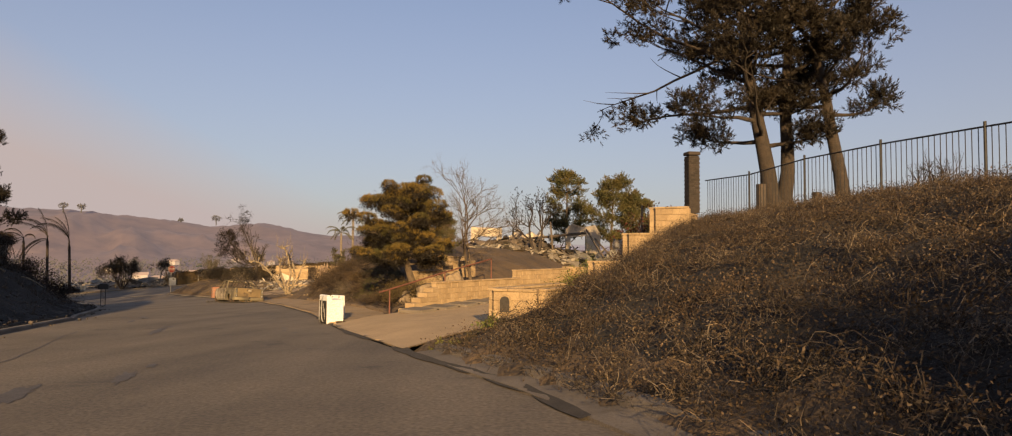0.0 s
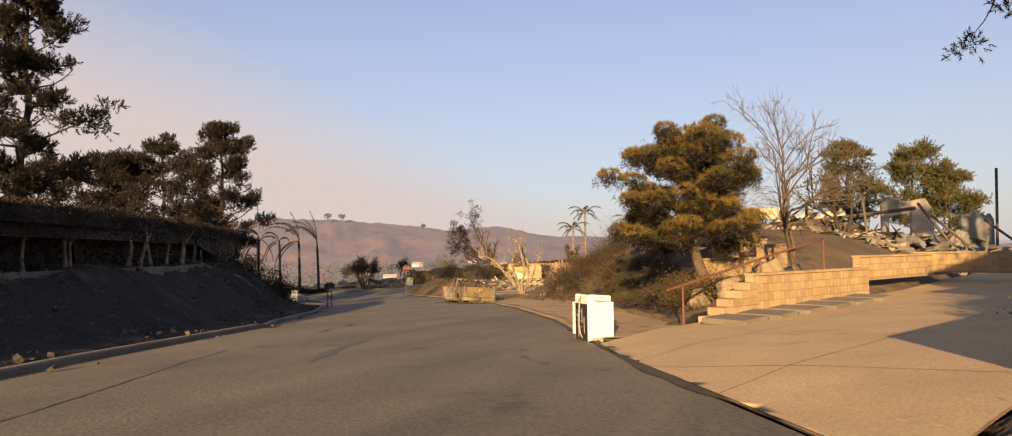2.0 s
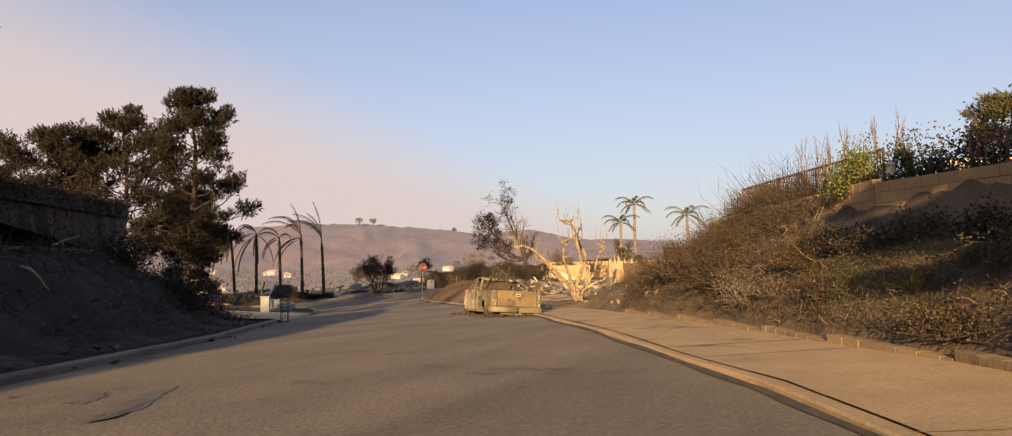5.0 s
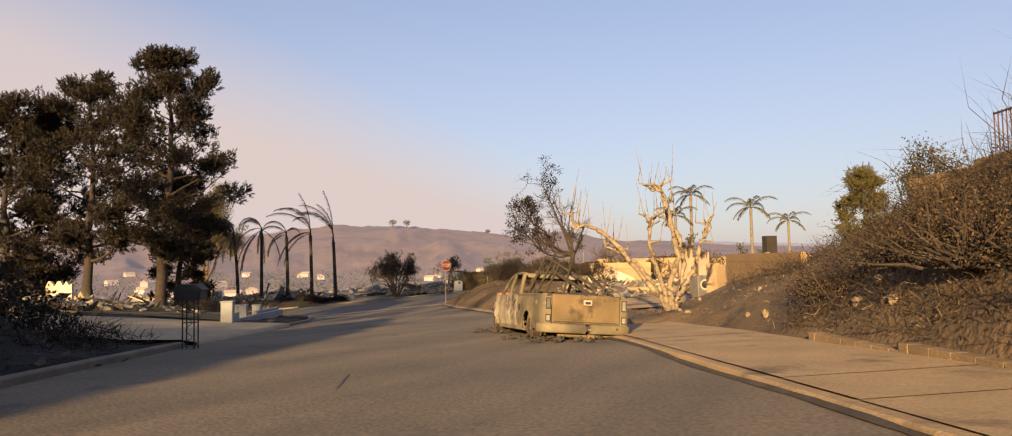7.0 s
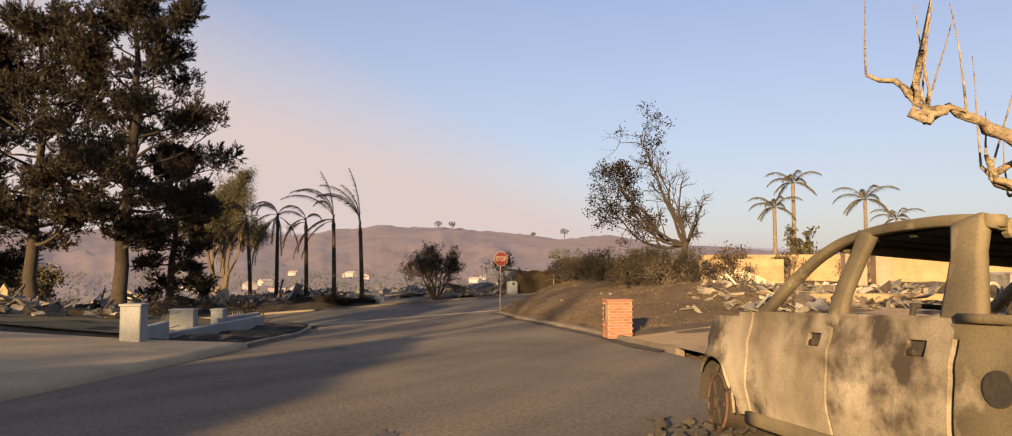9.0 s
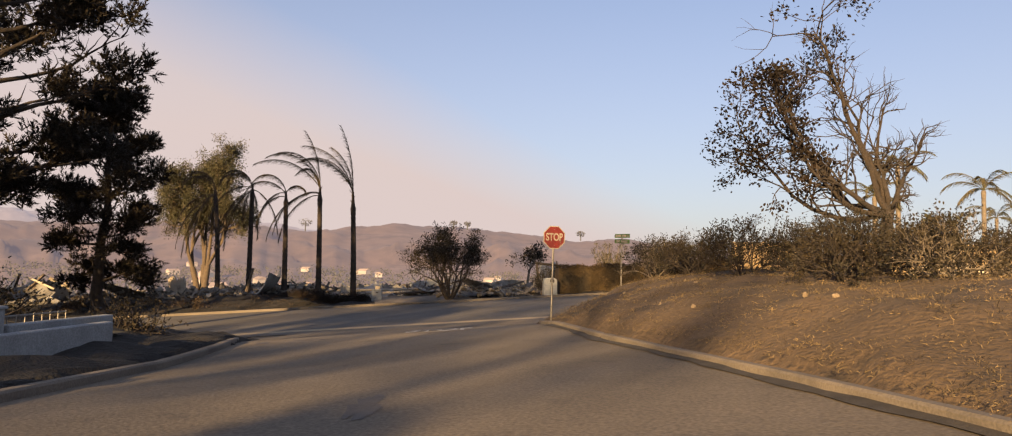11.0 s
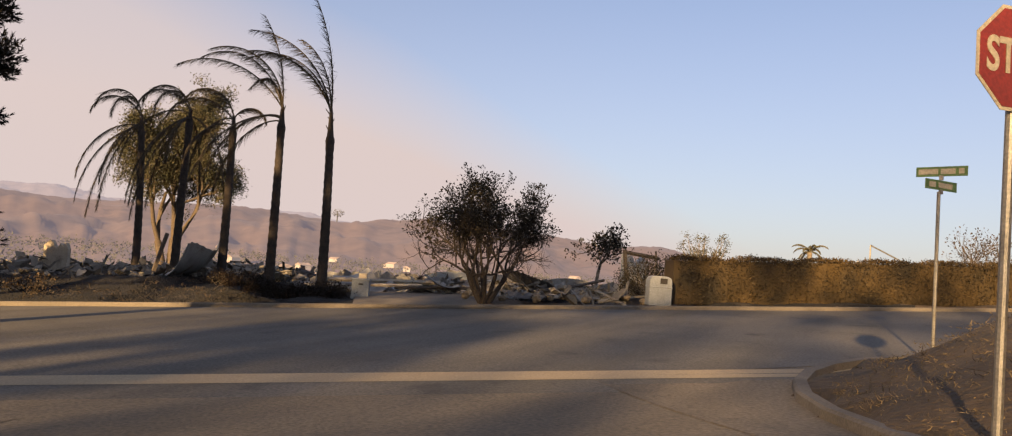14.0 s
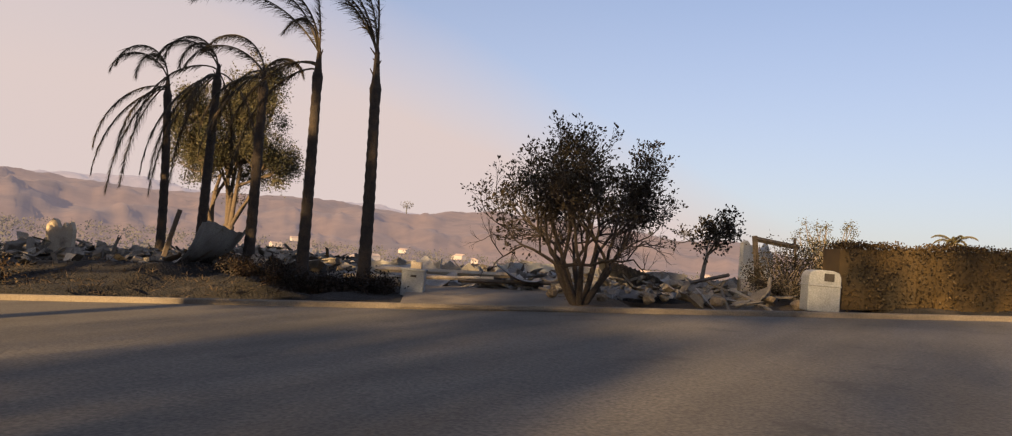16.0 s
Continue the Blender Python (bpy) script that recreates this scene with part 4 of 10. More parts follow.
def clumps(centre, radius, flat, k):
    """k points in a flattened, uneven ball, thicker on its upper skin."""
    v = rng.normal(size=(k, 3))
    v /= np.linalg.norm(v, axis=1, keepdims=True)
    r_ = radius * rng.uniform(0.35, 1.0, k) ** 0.6
    q = v * r_[:, None]
    q[:, 2] *= flat
    return np.asarray(centre) + q, v


def shoots(centres, outward, n, length, needle, width, per=16):
    """Bottle-brush shoots: n short twigs round each centre, reaching outward and up, each ringed with needles."""
    k = len(centres) * n
    root = np.repeat(centres, n, 0) + rng.normal(size=(k, 3)) * length * 0.3
    ax = np.repeat(outward, n, 0) * 0.8 + rng.normal(size=(k, 3)) * 0.5
    ax /= np.linalg.norm(ax, axis=1, keepdims=True)
    f = np.tile(np.linspace(0.0, 1.0, per), k)
    ax2 = np.repeat(ax, per, 0)
    at_ = np.repeat(root, per, 0) + ax2 * (f * length)[:, None]
    w = rng.normal(size=(k * per, 3))
    w -= ax2 * (w * ax2).sum(1, keepdims=True)
    w /= np.linalg.norm(w, axis=1, keepdims=True) + 1e-9
    w = w * (0.95 - 0.5 * f)[:, None] + ax2 * (0.55 + 0.5 * f)[:, None]
    return blades(at_, w, needle * rng.uniform(0.7, 1.15, k * per) * (1.0 - 0.25 * f), width)


def pine(label, at, height, width, first=0.35, limbs_n=26, needles=NEEDLEDARK, bark=BARKDARK, shoot=0.30, needle=0.17, blade=0.03, lean=(0, 0), gaps=0.15, round_top=False, seed=1, per_clump=9, shoots_n=2, per=14, trunk_r=None, rise=0.25, puff=0.06, subs=5, bias=(0, 0), bow=(0, 0), droop=0.0):
    """A pine: a bent trunk, limbs that reach out and turn up, side branches on them, and tufts of shoots at their ends with sky between."""
    global rng
    keep_, rng = rng, np.random.default_rng(seed)
    at = np.array(at, float)
    trunk_r = trunk_r or height * 0.018
    steps = 14
    zs = np.linspace(0, 1, steps + 1)
    drift = np.cumsum(rng.normal(size=(steps + 1, 2)), 0) * 0.006 * height
    bx = lean[0] * zs ** 1.2 + bow[0] * np.sin(np.pi * zs) + drift[:, 0] - drift[0, 0]
    by = lean[1] * zs ** 1.2 + bow[1] * np.sin(np.pi * zs) + drift[:, 1] - drift[0, 1]
    trunk = at + np.stack([bx, by, zs * height * 0.97], -1)
    paths = [(trunk, trunk_r * (1.12 - zs) + 0.02 + trunk_r * 0.5 * np.exp(-zs * 22))]
    cents, outs = [], []

    def clump(c_, cr, k, out_):
        q, v = clumps(c_, cr, 0.55, k)
        cents.append(q)
        v = v * 0.6 + out_ * 0.5
        v[:, 2] += 0.5
        outs.append(v)

    for k in range(limbs_n):
        f = min(first + (1 - first) * (k + rng.uniform(0, 0.9)) / limbs_n, 0.985)
        p_ = np.array([np.interp(f, zs, trunk[:, c]) for c in range(3)])
        u = (f - first) / (1 - first)
        prof = (math.sin(math.pi * min(0.16 + 0.78 * u, 1.0)) ** 0.7) if round_top else (1.06 - u) ** 0.6 * (0.6 + 0.4 * min(u * 4, 1))
        ang = k * 2.4 + rng.uniform(-0.5, 0.5)
        flat_ = np.array([math.cos(ang) + bias[0], math.sin(ang) + bias[1]])
        reach = max(width / 2 * prof * rng.uniform(0.55, 1.12) * min(np.linalg.norm(flat_), 1.35), 0.3)
        flat_ /= np.linalg.norm(flat_) + 1e-6
        way = np.array([flat_[0], flat_[1], rng.uniform(-0.15, rise) - droop + 0.35 * u])
        path, last = wander(p_, way, reach, 7, 0.13, 0.035 + 0.05 * u)
        paths.append((path, np.linspace(trunk_r * 0.30 * (1.15 - u) + 0.012, 0.012, 8)))
        bare = rng.uniform() < gaps * (1.2 - u)
        for m_ in range(subs):
            g = 0.38 + 0.62 * (m_ + rng.uniform(0, 0.6)) / subs
            g = min(g, 1.0)
            i_ = min(int(g * 7), 6)
            q0 = path[i_] + (path[i_ + 1] - path[i_]) * (g * 7 - i_)
            tn = path[i_ + 1] - path[i_]
            sidev = np.cross(tn, [0, 0, 1.0]) * (1 if m_ % 2 else -1)
            sidev /= np.linalg.norm(sidev) + 1e-9
            w_ = tn / np.linalg.norm(tn) * 0.7 + sidev * rng.uniform(0.3, 0.9) + np.array([0, 0, rng.uniform(0.0, 0.4)])
            tw, tl = wander(q0, w_, reach * rng.uniform(0.16, 0.34) + 0.12, 4, 0.16, 0.05)
            paths.append((tw, np.linspace(trunk_r * 0.07 + 0.008, 0.005, 5)))
            if bare and m_ < subs - 1:
                continue
            cr = width * puff * rng.uniform(0.65, 1.35)
            clump(tw[-1], cr, max(int(per_clump * rng.uniform(0.6, 1.4)), 2), tl)
            if m_ % 2 == 0:
                clump(tw[2], cr * 0.6, max(per_clump // 3, 1), tl)
        if not bare:
            clump(path[-1], width * puff * 0.9, per_clump, last)
    clump(trunk[-1], width * puff, per_clump, np.array([0, 0, 1.0]))
    fol = shoots(np.concatenate(cents), np.concatenate(outs), shoots_n, shoot, needle, blade, per)
    rng = keep_
    return put_tree("pine_tree", label, at, paths, fol, bark, needles, category="pine tree")


def bare_tree(name, label, at, height, width, stems=1, depth=5, kids=3, bark=BARKGREY, leaf=None, leaf_keep=None, leaf_n=6, leaf_size=0.14, spread=0.5, trunk_h=0.3, radius=0.12, seed=1, lean=(0, 0, 0), bend=0.16, lift=0.05, sides=5, shrink=0.7, flare=0.35, category="tree", shift=(0, 0), leaf_spread=0.7):
    """A tree whose limbs fork again and again; leaves only where leaf_keep allows."""
    global rng
    keep_, rng = rng, np.random.default_rng(seed)
    at = np.array(at, float)
    limbs, tips = [], []
    total = sum(shrink ** k for k in range(depth + 1))
    for k in range(stems):
        ang = 2 * math.pi * k / max(stems, 1) + rng.uniform(-0.4, 0.4)
        tilt = flare if stems > 1 else 0.0
        way = np.array([math.cos(ang) * tilt + lean[0], math.sin(ang) * tilt + lean[1], 1.0 + lean[2]])
        p0 = at + np.array([math.cos(ang), math.sin(ang), 0]) * (radius * 0.9 if stems > 1 else 0) - np.array([0, 0, 0.15])
        root, last = wander(p0, way, height * trunk_h, 3, 0.07)
        limbs.append((root, np.linspace(radius * 1.35, radius, 4)))
        for _ in range(2 if stems > 1 else 3):
            w = last + rng.normal(size=3) * spread * np.array([width / height, width / height, 0.35])
            l2, t2 = branching(root[-1], w, height * (1 - trunk_h) / total * 1.15, radius * 0.72, depth, kids, spread, shrink, bend, lift, 3)
            limbs += l2
            tips += t2
    # fit the crown to the size that the tree has
    pts = np.concatenate([p_ for p_, _ in limbs])
    top_ = pts[:, 2].max() - at[2]
    wide = max(np.ptp(pts[:, 0]), np.ptp(pts[:, 1]))
    sc = np.array([width / wide, width / wide, height / top_])
    limbs = [(at + (p_ - at) * sc, r_) for p_, r_ in limbs]
    def lean_over(q):
        w_ = ramp((q[:, 2] - at[2]) / height, 0.10, 0.7)[:, None]
        return q + w_ * np.array([shift[0], shift[1], 0.0])

    limbs = [(lean_over(p_), r_) for p_, r_ in limbs]
    fol = None
    if leaf is not None:
        tp = np.array([at + (t_[0] - at) * sc for t_ in tips])
        tw = np.array([t_[1] for t_ in tips])
        if leaf_keep is not None:
            m_ = leaf_keep((tp - at) / np.array([width / 2, width / 2, height]))
            tp, tw = tp[m_], tw[m_]
        tp = lean_over(tp)
        root = np.repeat(tp, leaf_n, 0) + rng.normal(size=(len(tp) * leaf_n, 3)) * leaf_size * leaf_spread
        fol = leaves(root, leaf_size, np.repeat(tw, leaf_n, 0))
    rng = keep_
    return put_tree(name, label, at, limbs, fol, bark, leaf, sides, category)


def palm(label, at, trunk_h, fronds, bark=BARKDARK, leaf=FROND, r=0.17, seed=1, group="", leaflets=90, lean=(0, 0), shaft=0.0, leaf_len=0.55, heading=0.0, droop=0.55, slim=0.024):
    """A palm: a ringed trunk, maybe a slim shaft above it, and feathered fronds.
    A frond is (turn from heading, first elevation, bend, length), in degrees and metres."""
    global rng
    keep_, rng = rng, np.random.default_rng(seed)
    at = np.array(at, float)
    zs = np.linspace(-0.03, 1, 40)
    ring = 1 + 0.05 * np.cos(np.arange(40) * math.pi)
    sway = np.maximum(zs, 0) ** 1.6
    trunk = np.stack([lean[0] * sway, lean[1] * sway, zs * trunk_h], -1)
    rad = r * ring * (1.12 - 0.30 * zs + 0.35 * np.exp(-zs * 30) + 0.16 * np.exp(-((zs - 0.96) / 0.035) ** 2))
    t_ = thing("palm_tree", label, "palm tree", at, group=group)
    V, F = tubes([(trunk, rad)], 12)
    part("trunk", mesh_from("trunk", V, F, bark, True), None, t_)
    crown = trunk[-1]
    tilt = (trunk[-1] - trunk[-4]) / np.linalg.norm(trunk[-1] - trunk[-4])
    if shaft:
        sp = crown + tilt * np.linspace(-0.1, shaft, 8)[:, None]
        V, F = tubes([(sp, np.array([0.8, 0.72, 0.62, 0.55, 0.5, 0.44, 0.36, 0.22]) * r)], 10)
        part("crown_shaft", mesh_from("crown_shaft", V, F, bark, True), None, t_)
        for k in range(7):
            # stubs of shed fronds
            a_ = rng.uniform(0, 6.28)
            q, _w = wander(crown + tilt * rng.uniform(0, shaft * 0.8), (math.cos(a_), math.sin(a_), 1.4), rng.uniform(0.15, 0.4), 3, 0.1)
            V, F = tubes([(q, np.linspace(0.035, 0.012, 4))], 5)
            part("stub", mesh_from("stub", V, F, bark), None, t_)
    for k, (turn, e0, bend, L) in enumerate(fronds):
        a_ = radians(heading + turn + rng.normal() * 4)
        n_ = 20
        s_ = np.linspace(0, 1, n_)
        el = np.radians(e0 - bend * s_ ** (1.25 if e0 > 40 else 0.6))
        step = np.stack([np.cos(el) * math.cos(a_), np.cos(el) * math.sin(a_), np.sin(el)], -1) * L / (n_ - 1)
        start = crown + tilt * (shaft * rng.uniform(0.55, 0.95) if e0 > 20 else shaft * rng.uniform(0.1, 0.5))
        path = start + np.concatenate([np.zeros((1, 3)), np.cumsum(step[:-1], 0)])
        V1, F1 = tubes([(path, np.linspace(0.034, 0.007, n_))], 5)
        f = np.repeat(np.linspace(0.14, 1.0, leaflets), 2)
        root = np.stack([np.interp(f, s_, path[:, c]) for c in range(3)], -1)
        tan = np.stack([np.interp(f, s_, np.gradient(path[:, c])) for c in range(3)], -1)
        tan /= np.linalg.norm(tan, axis=1, keepdims=True)
        across = np.array([-math.sin(a_), math.cos(a_), 0.0]) * np.tile([1, -1], leaflets)[:, None]
        w_ = tan * 0.75 + across * rng.uniform(0.25, 0.6, len(f))[:, None] + np.array([0, 0, -droop]) * rng.uniform(0.6, 1.3, len(f))[:, None] + rng.normal(size=root.shape) * 0.10
        ln = leaf_len * np.sin(np.pi * (0.10 + 0.80 * f)) ** 0.7 * rng.uniform(0.75, 1.15, len(f))
        V2, F2 = blades(root, w_, ln, slim)
        me = bpy.data.meshes.new("frond")
        me.from_pydata(np.concatenate([V1, V2]).tolist(), [], F1.tolist() + (F2 + len(V1)).tolist())
        me.materials.append(leaf)
        part("frond", me, None, t_)
    rng = keep_
    return t_


def on_ground(k, test, xr, yr):
    """k places on the ground that pass a test of (along, right, x, y)."""
    out = []
    got = 0
    while got < k:
        x, y = rng.uniform(*xr, 4 * k), rng.uniform(*yr, 4 * k)
        S, D, _ = along(x, y)
        m_ = test(S, D, x, y)
        out.append(np.stack([x[m_], y[m_]], -1))
        got += int(m_.sum())
        if not m_.any():
            break
    xy = np.concatenate(out)[:k]
    return np.concatenate([xy, land(xy[:, 0], xy[:, 1])[:, None]], 1)


def brush(name, label, roots, height, material, n=7, thick=0.012, spread=0.8, seed=3):
    """A tangle of dead twigs: bent three-piece ribbons that start at the roots and fork outward."""
    global rng
    keep_, rng = rng, np.random.default_rng(seed)
    P = np.repeat(roots, n, 0) + rng.normal(size=(len(roots) * n, 3)) * np.array([0.12, 0.12, 0.0])
    k = len(P)
    h = height * rng.uniform(0.35, 1.1, k)[:, None] * np.repeat(rng.uniform(0.45, 1.2, len(roots)), n)[:, None]
    w = rng.normal(size=(k, 3)) * spread
    w[:, 2] = np.abs(w[:, 2]) * 0.4 + 0.55
    pts = [P]
    for _ in range(3):
        w = w + rng.normal(size=(k, 3)) * 0.55
        w[:, 2] -= 0.12
        w /= np.linalg.norm(w, axis=1, keepdims=True)
        pts.append(pts[-1] + w * h / 3)
    sdv = rng.normal(size=(k, 3))
    sdv /= np.linalg.norm(sdv, axis=1, keepdims=True)
    wd = thick * rng.uniform(0.6, 1.5, k)[:, None]
    V = np.stack([pts[0] - sdv * wd, pts[0] + sdv * wd, pts[1] - sdv * wd * 0.8, pts[1] + sdv * wd * 0.8, pts[2] - sdv * wd * 0.6, pts[2] + sdv * wd * 0.6, pts[3]], 1).reshape(-1, 3)
    o = np.arange(k)[:, None] * 7
    quads = np.concatenate([o + np.array([[0, 1, 3, 2]]), o + np.array([[2, 3, 5, 4]])])
    tris = o + np.array([[4, 5, 6]])
    me = bpy.data.meshes.new(name)
    me.from_pydata(V.tolist(), [], quads.tolist() + tris.tolist())
    me.materials.append(material)
    rng = keep_
    return tagged(new(name, me), label, "brush", kind="stuff")


def bush(name, label, at, size, material, k=900, leaf_size=0.09, twig=TWIG, seed=5, category="bush", stems=26, kind="", hollow=0.4):
    """A shrub: twigs from the base and many leaves in uneven clumps."""
    global rng
    keep_, rng = rng, np.random.default_rng(seed)
    at = np.array(at, float)
    size = np.array(size, float)
    t_ = thing(name, label, category, at)
    paths = []
    cents = []
    for _ in range(stems):
        tip = rng.normal(size=3)
        tip /= np.linalg.norm(tip)
        tip[2] = abs(tip[2])
        tip = tip * size * np.array([0.5, 0.5, 1.0]) * rng.uniform(0.6, 1.0)
        q, _w = wander(np.array([0, 0, -0.05]) + rng.normal(size=3) * np.array([0.12, 0.12, 0]) * size, tip, np.linalg.norm(tip), 4, 0.15, 0.03)
        paths.append((q, np.linspace(0.02, 0.005, 5) * (0.5 + size[2] * 0.5)))
        cents += [q[-1], q[3]]
    V, F = tubes(paths, 4)
    part("stem_tangle", mesh_from("stem_tangle", V, F, twig), None, t_)
    if k:
        cents = np.array(cents)
        root = cents[rng.integers(0, len(cents), k)] + rng.normal(size=(k, 3)) * min(size.mean() * 0.09, 0.15)
        root[:, 2] = np.abs(root[:, 2])
        V, F = leaves(root, leaf_size)
        part("foliage", mesh_from("foliage", V, F, material), None, t_)
    rng = keep_
    return t_


def hedge(name, label, p, q, z0, z1, depth_, material, density=900, leaf_size=0.07, seed=9, low=0.0, parent=None):
    """A clipped hedge from p to q: a rough dark core set in a skin of leaves. low: where the leaves begin above its foot."""
    global rng
    keep_, rng = rng, np.random.default_rng(seed)
    p, q = np.array(p, float), np.array(q, float)
    L = np.linalg.norm(q - p)
    u_ = (q - p) / L
    v_ = np.array([u_[1], -u_[0]])
    k = int(density * L)
    a = rng.uniform(0, L, k)
    face = rng.integers(0, 4, k)
    b = np.where(face == 0, depth_ / 2, np.where(face == 1, -depth_ / 2, rng.uniform(-depth_ / 2, depth_ / 2, k)))
    f = np.where(face >= 2, 1.0, rng.uniform(0, 1, k))
    zb = np.interp(a, [0, L], [z0[0], z0[1]]) + low
    zt = np.interp(a, [0, L], [z1[0], z1[1]]) + 0.06 * np.sin(a * 2.1) + 0.04 * np.sin(a * 5.3)
    z = zb + f * (zt - zb)
    puff = rng.normal(size=k) * 0.08
    x, y = p[0] + u_[0] * a + v_[0] * (b + puff), p[1] + u_[1] * a + v_[1] * (b + puff)
    V, F = leaves(np.stack([x, y, z + rng.normal(size=k) * 0.05], -1), leaf_size)
    core_n = max(int(L / 0.5), 2)
    aa = np.linspace(-0.06, L + 0.06, core_n)
    cb = []
    for s_, top_ in ((-1, 0), (-1, 1), (1, 1), (1, 0)):
        zz_ = np.interp(aa, [0, L], z1 if top_ else z0) + (low if not top_ else -0.05)
        d_ = s_ * (depth_ / 2 - 0.16) + rng.normal(size=core_n) * 0.04
        cb.append(np.stack([p[0] + u_[0] * aa + v_[0] * d_, p[1] + u_[1] * aa + v_[1] * d_, zz_], -1))
    C = np.stack(cb, 1).reshape(-1, 3)
    CF = [(4 * i_ + c, 4 * i_ + (c + 1) % 4, 4 * i_ + 4 + (c + 1) % 4, 4 * i_ + 4 + c) for i_ in range(core_n - 1) for c in range(4)]
    CF += [(0, 1, 2, 3), (4 * core_n - 4, 4 * core_n - 1, 4 * core_n - 2, 4 * core_n - 3)]
    me = bpy.data.meshes.new("foliage")
    me.from_pydata(np.concatenate([C, V]).tolist(), [], CF + (F + len(C)).tolist())
    me.materials.append(material)
    rng = keep_
    t_ = thing(name, label, "hedge")
    part("foliage", me, None, t_)
    return t_


# pines on the lot to the left
def on(x, y, sink=0.1):
    return (x, y, ground_at(x, y) - sink)


pine("tall dark scorched pine with open tiered limbs", on(-55.8, 72.7), 19.8, 12.4, 0.25, 40, seed=11, gaps=0.15, trunk_r=0.36, lean=(1.1, 0.4), per_clump=20, blade=0.06, needle=0.24, shoot=0.34, per=12, puff=0.058)
pine("broad dark scorched pine with many limbs", on(-61.6, 71.6), 18.4, 11.4, 0.30, 30, seed=12, gaps=0.15, trunk_r=0.34, round_top=True, per_clump=20, blade=0.06, needle=0.24, shoot=0.34, per=12, puff=0.068)
pine("dark scorched pine with a rounded crown", on(-66.5, 68.5), 17.4, 11.5, 0.25, 30, seed=13, gaps=0.1, trunk_r=0.32, round_top=True, per_clump=20, blade=0.06, needle=0.24, shoot=0.34, per=12, puff=0.068)
pine("dark conifer with drooping limbs behind the other pines", on(-68.1, 86.0), 13.0, 6.8, 0.12, 34, seed=14, gaps=0.15, trunk_r=0.28, per_clump=20, round_top=True, droop=0.2, puff=0.075, blade=0.06, needle=0.24, shoot=0.34, per=12)
pine("tall thin pine with bare lower limbs", on(-43.9, 41.2), 20.5, 9.5, 0.30, 34, seed=15, gaps=0.2, trunk_r=0.3, per_clump=20, blade=0.06, needle=0.24, shoot=0.34, per=12, puff=0.068)
pine("dark scorched pine among its neighbours", on(-69.5, 73.0), 17.0, 10.5, 0.2, 28, seed=16, gaps=0.15, trunk_r=0.3, round_top=True, per_clump=20, blade=0.06, needle=0.24, shoot=0.34, per=12, puff=0.068)
pine("dark scorched pine at the edge of the lot", on(-75.5, 69.0), 17.5, 10.5, 0.2, 28, seed=17, gaps=0.15, trunk_r=0.3, round_top=True, per_clump=20, blade=0.06, needle=0.24, shoot=0.34, per=12, puff=0.068)
# tall unseen pines, added on the upper lot behind the clipped hedge to throw thin shade on the junction
for k, (x, y, h, w) in enumerate(((-26.5, 12.0, 20.0, 10.0), (-31.5, 6.0, 22.0, 10.5), (-37.0, 13.0, 20.5, 10.0), (-43.0, 8.0, 21.5, 10.0))):
    pine("tall unseen pine added behind the clipped hedge for its shade", on(x, y), h, w, 0.30, 26, seed=61 + k, gaps=0.35, trunk_r=0.3, round_top=True, per_clump=7, blade=0.075, needle=0.3, shoot=0.4, per=9, subs=4, puff=0.075)
# pines behind the fence at the top of the bank
pine("scorched pine with a leaning trunk behind the fence", on(11.3, 29.9, 0.3), 15.0, 12.5, 0.20, 38, seed=21, gaps=0.15, trunk_r=0.30, lean=(-2.4, 0.2), per_clump=22, round_top=True, bias=(-0.45, 0), blade=0.034, needle=0.19, shoot=0.26, puff=0.05, subs=6)
pine("scorched pine with a straight trunk behind the fence", on(11.9, 30.5, 0.3), 15.5, 10.0, 0.36, 30, seed=22, gaps=0.2, trunk_r=0.27, lean=(-0.6, 0.3), per_clump=22, round_top=True, blade=0.034, needle=0.19, shoot=0.26)
pine("scorched pine with a bowed trunk behind the fence", on(13.9, 29.4, 0.3), 14.0, 10.5, 0.30, 30, seed=23, gaps=0.2, trunk_r=0.24, lean=(-0.8, 0.6), bow=(-0.9, 0), per_clump=22, round_top=True, blade=0.034, needle=0.19, shoot=0.26)
bare_tree("bare_shrub", "leafless dark shrub behind the fence", on(17.5, 29.0, 0.1), 2.8, 3.2, 5, 4, 3, BARKDARK, trunk_h=0.2, radius=0.06, seed=29, flare=0.5, category="shrub", sides=4)
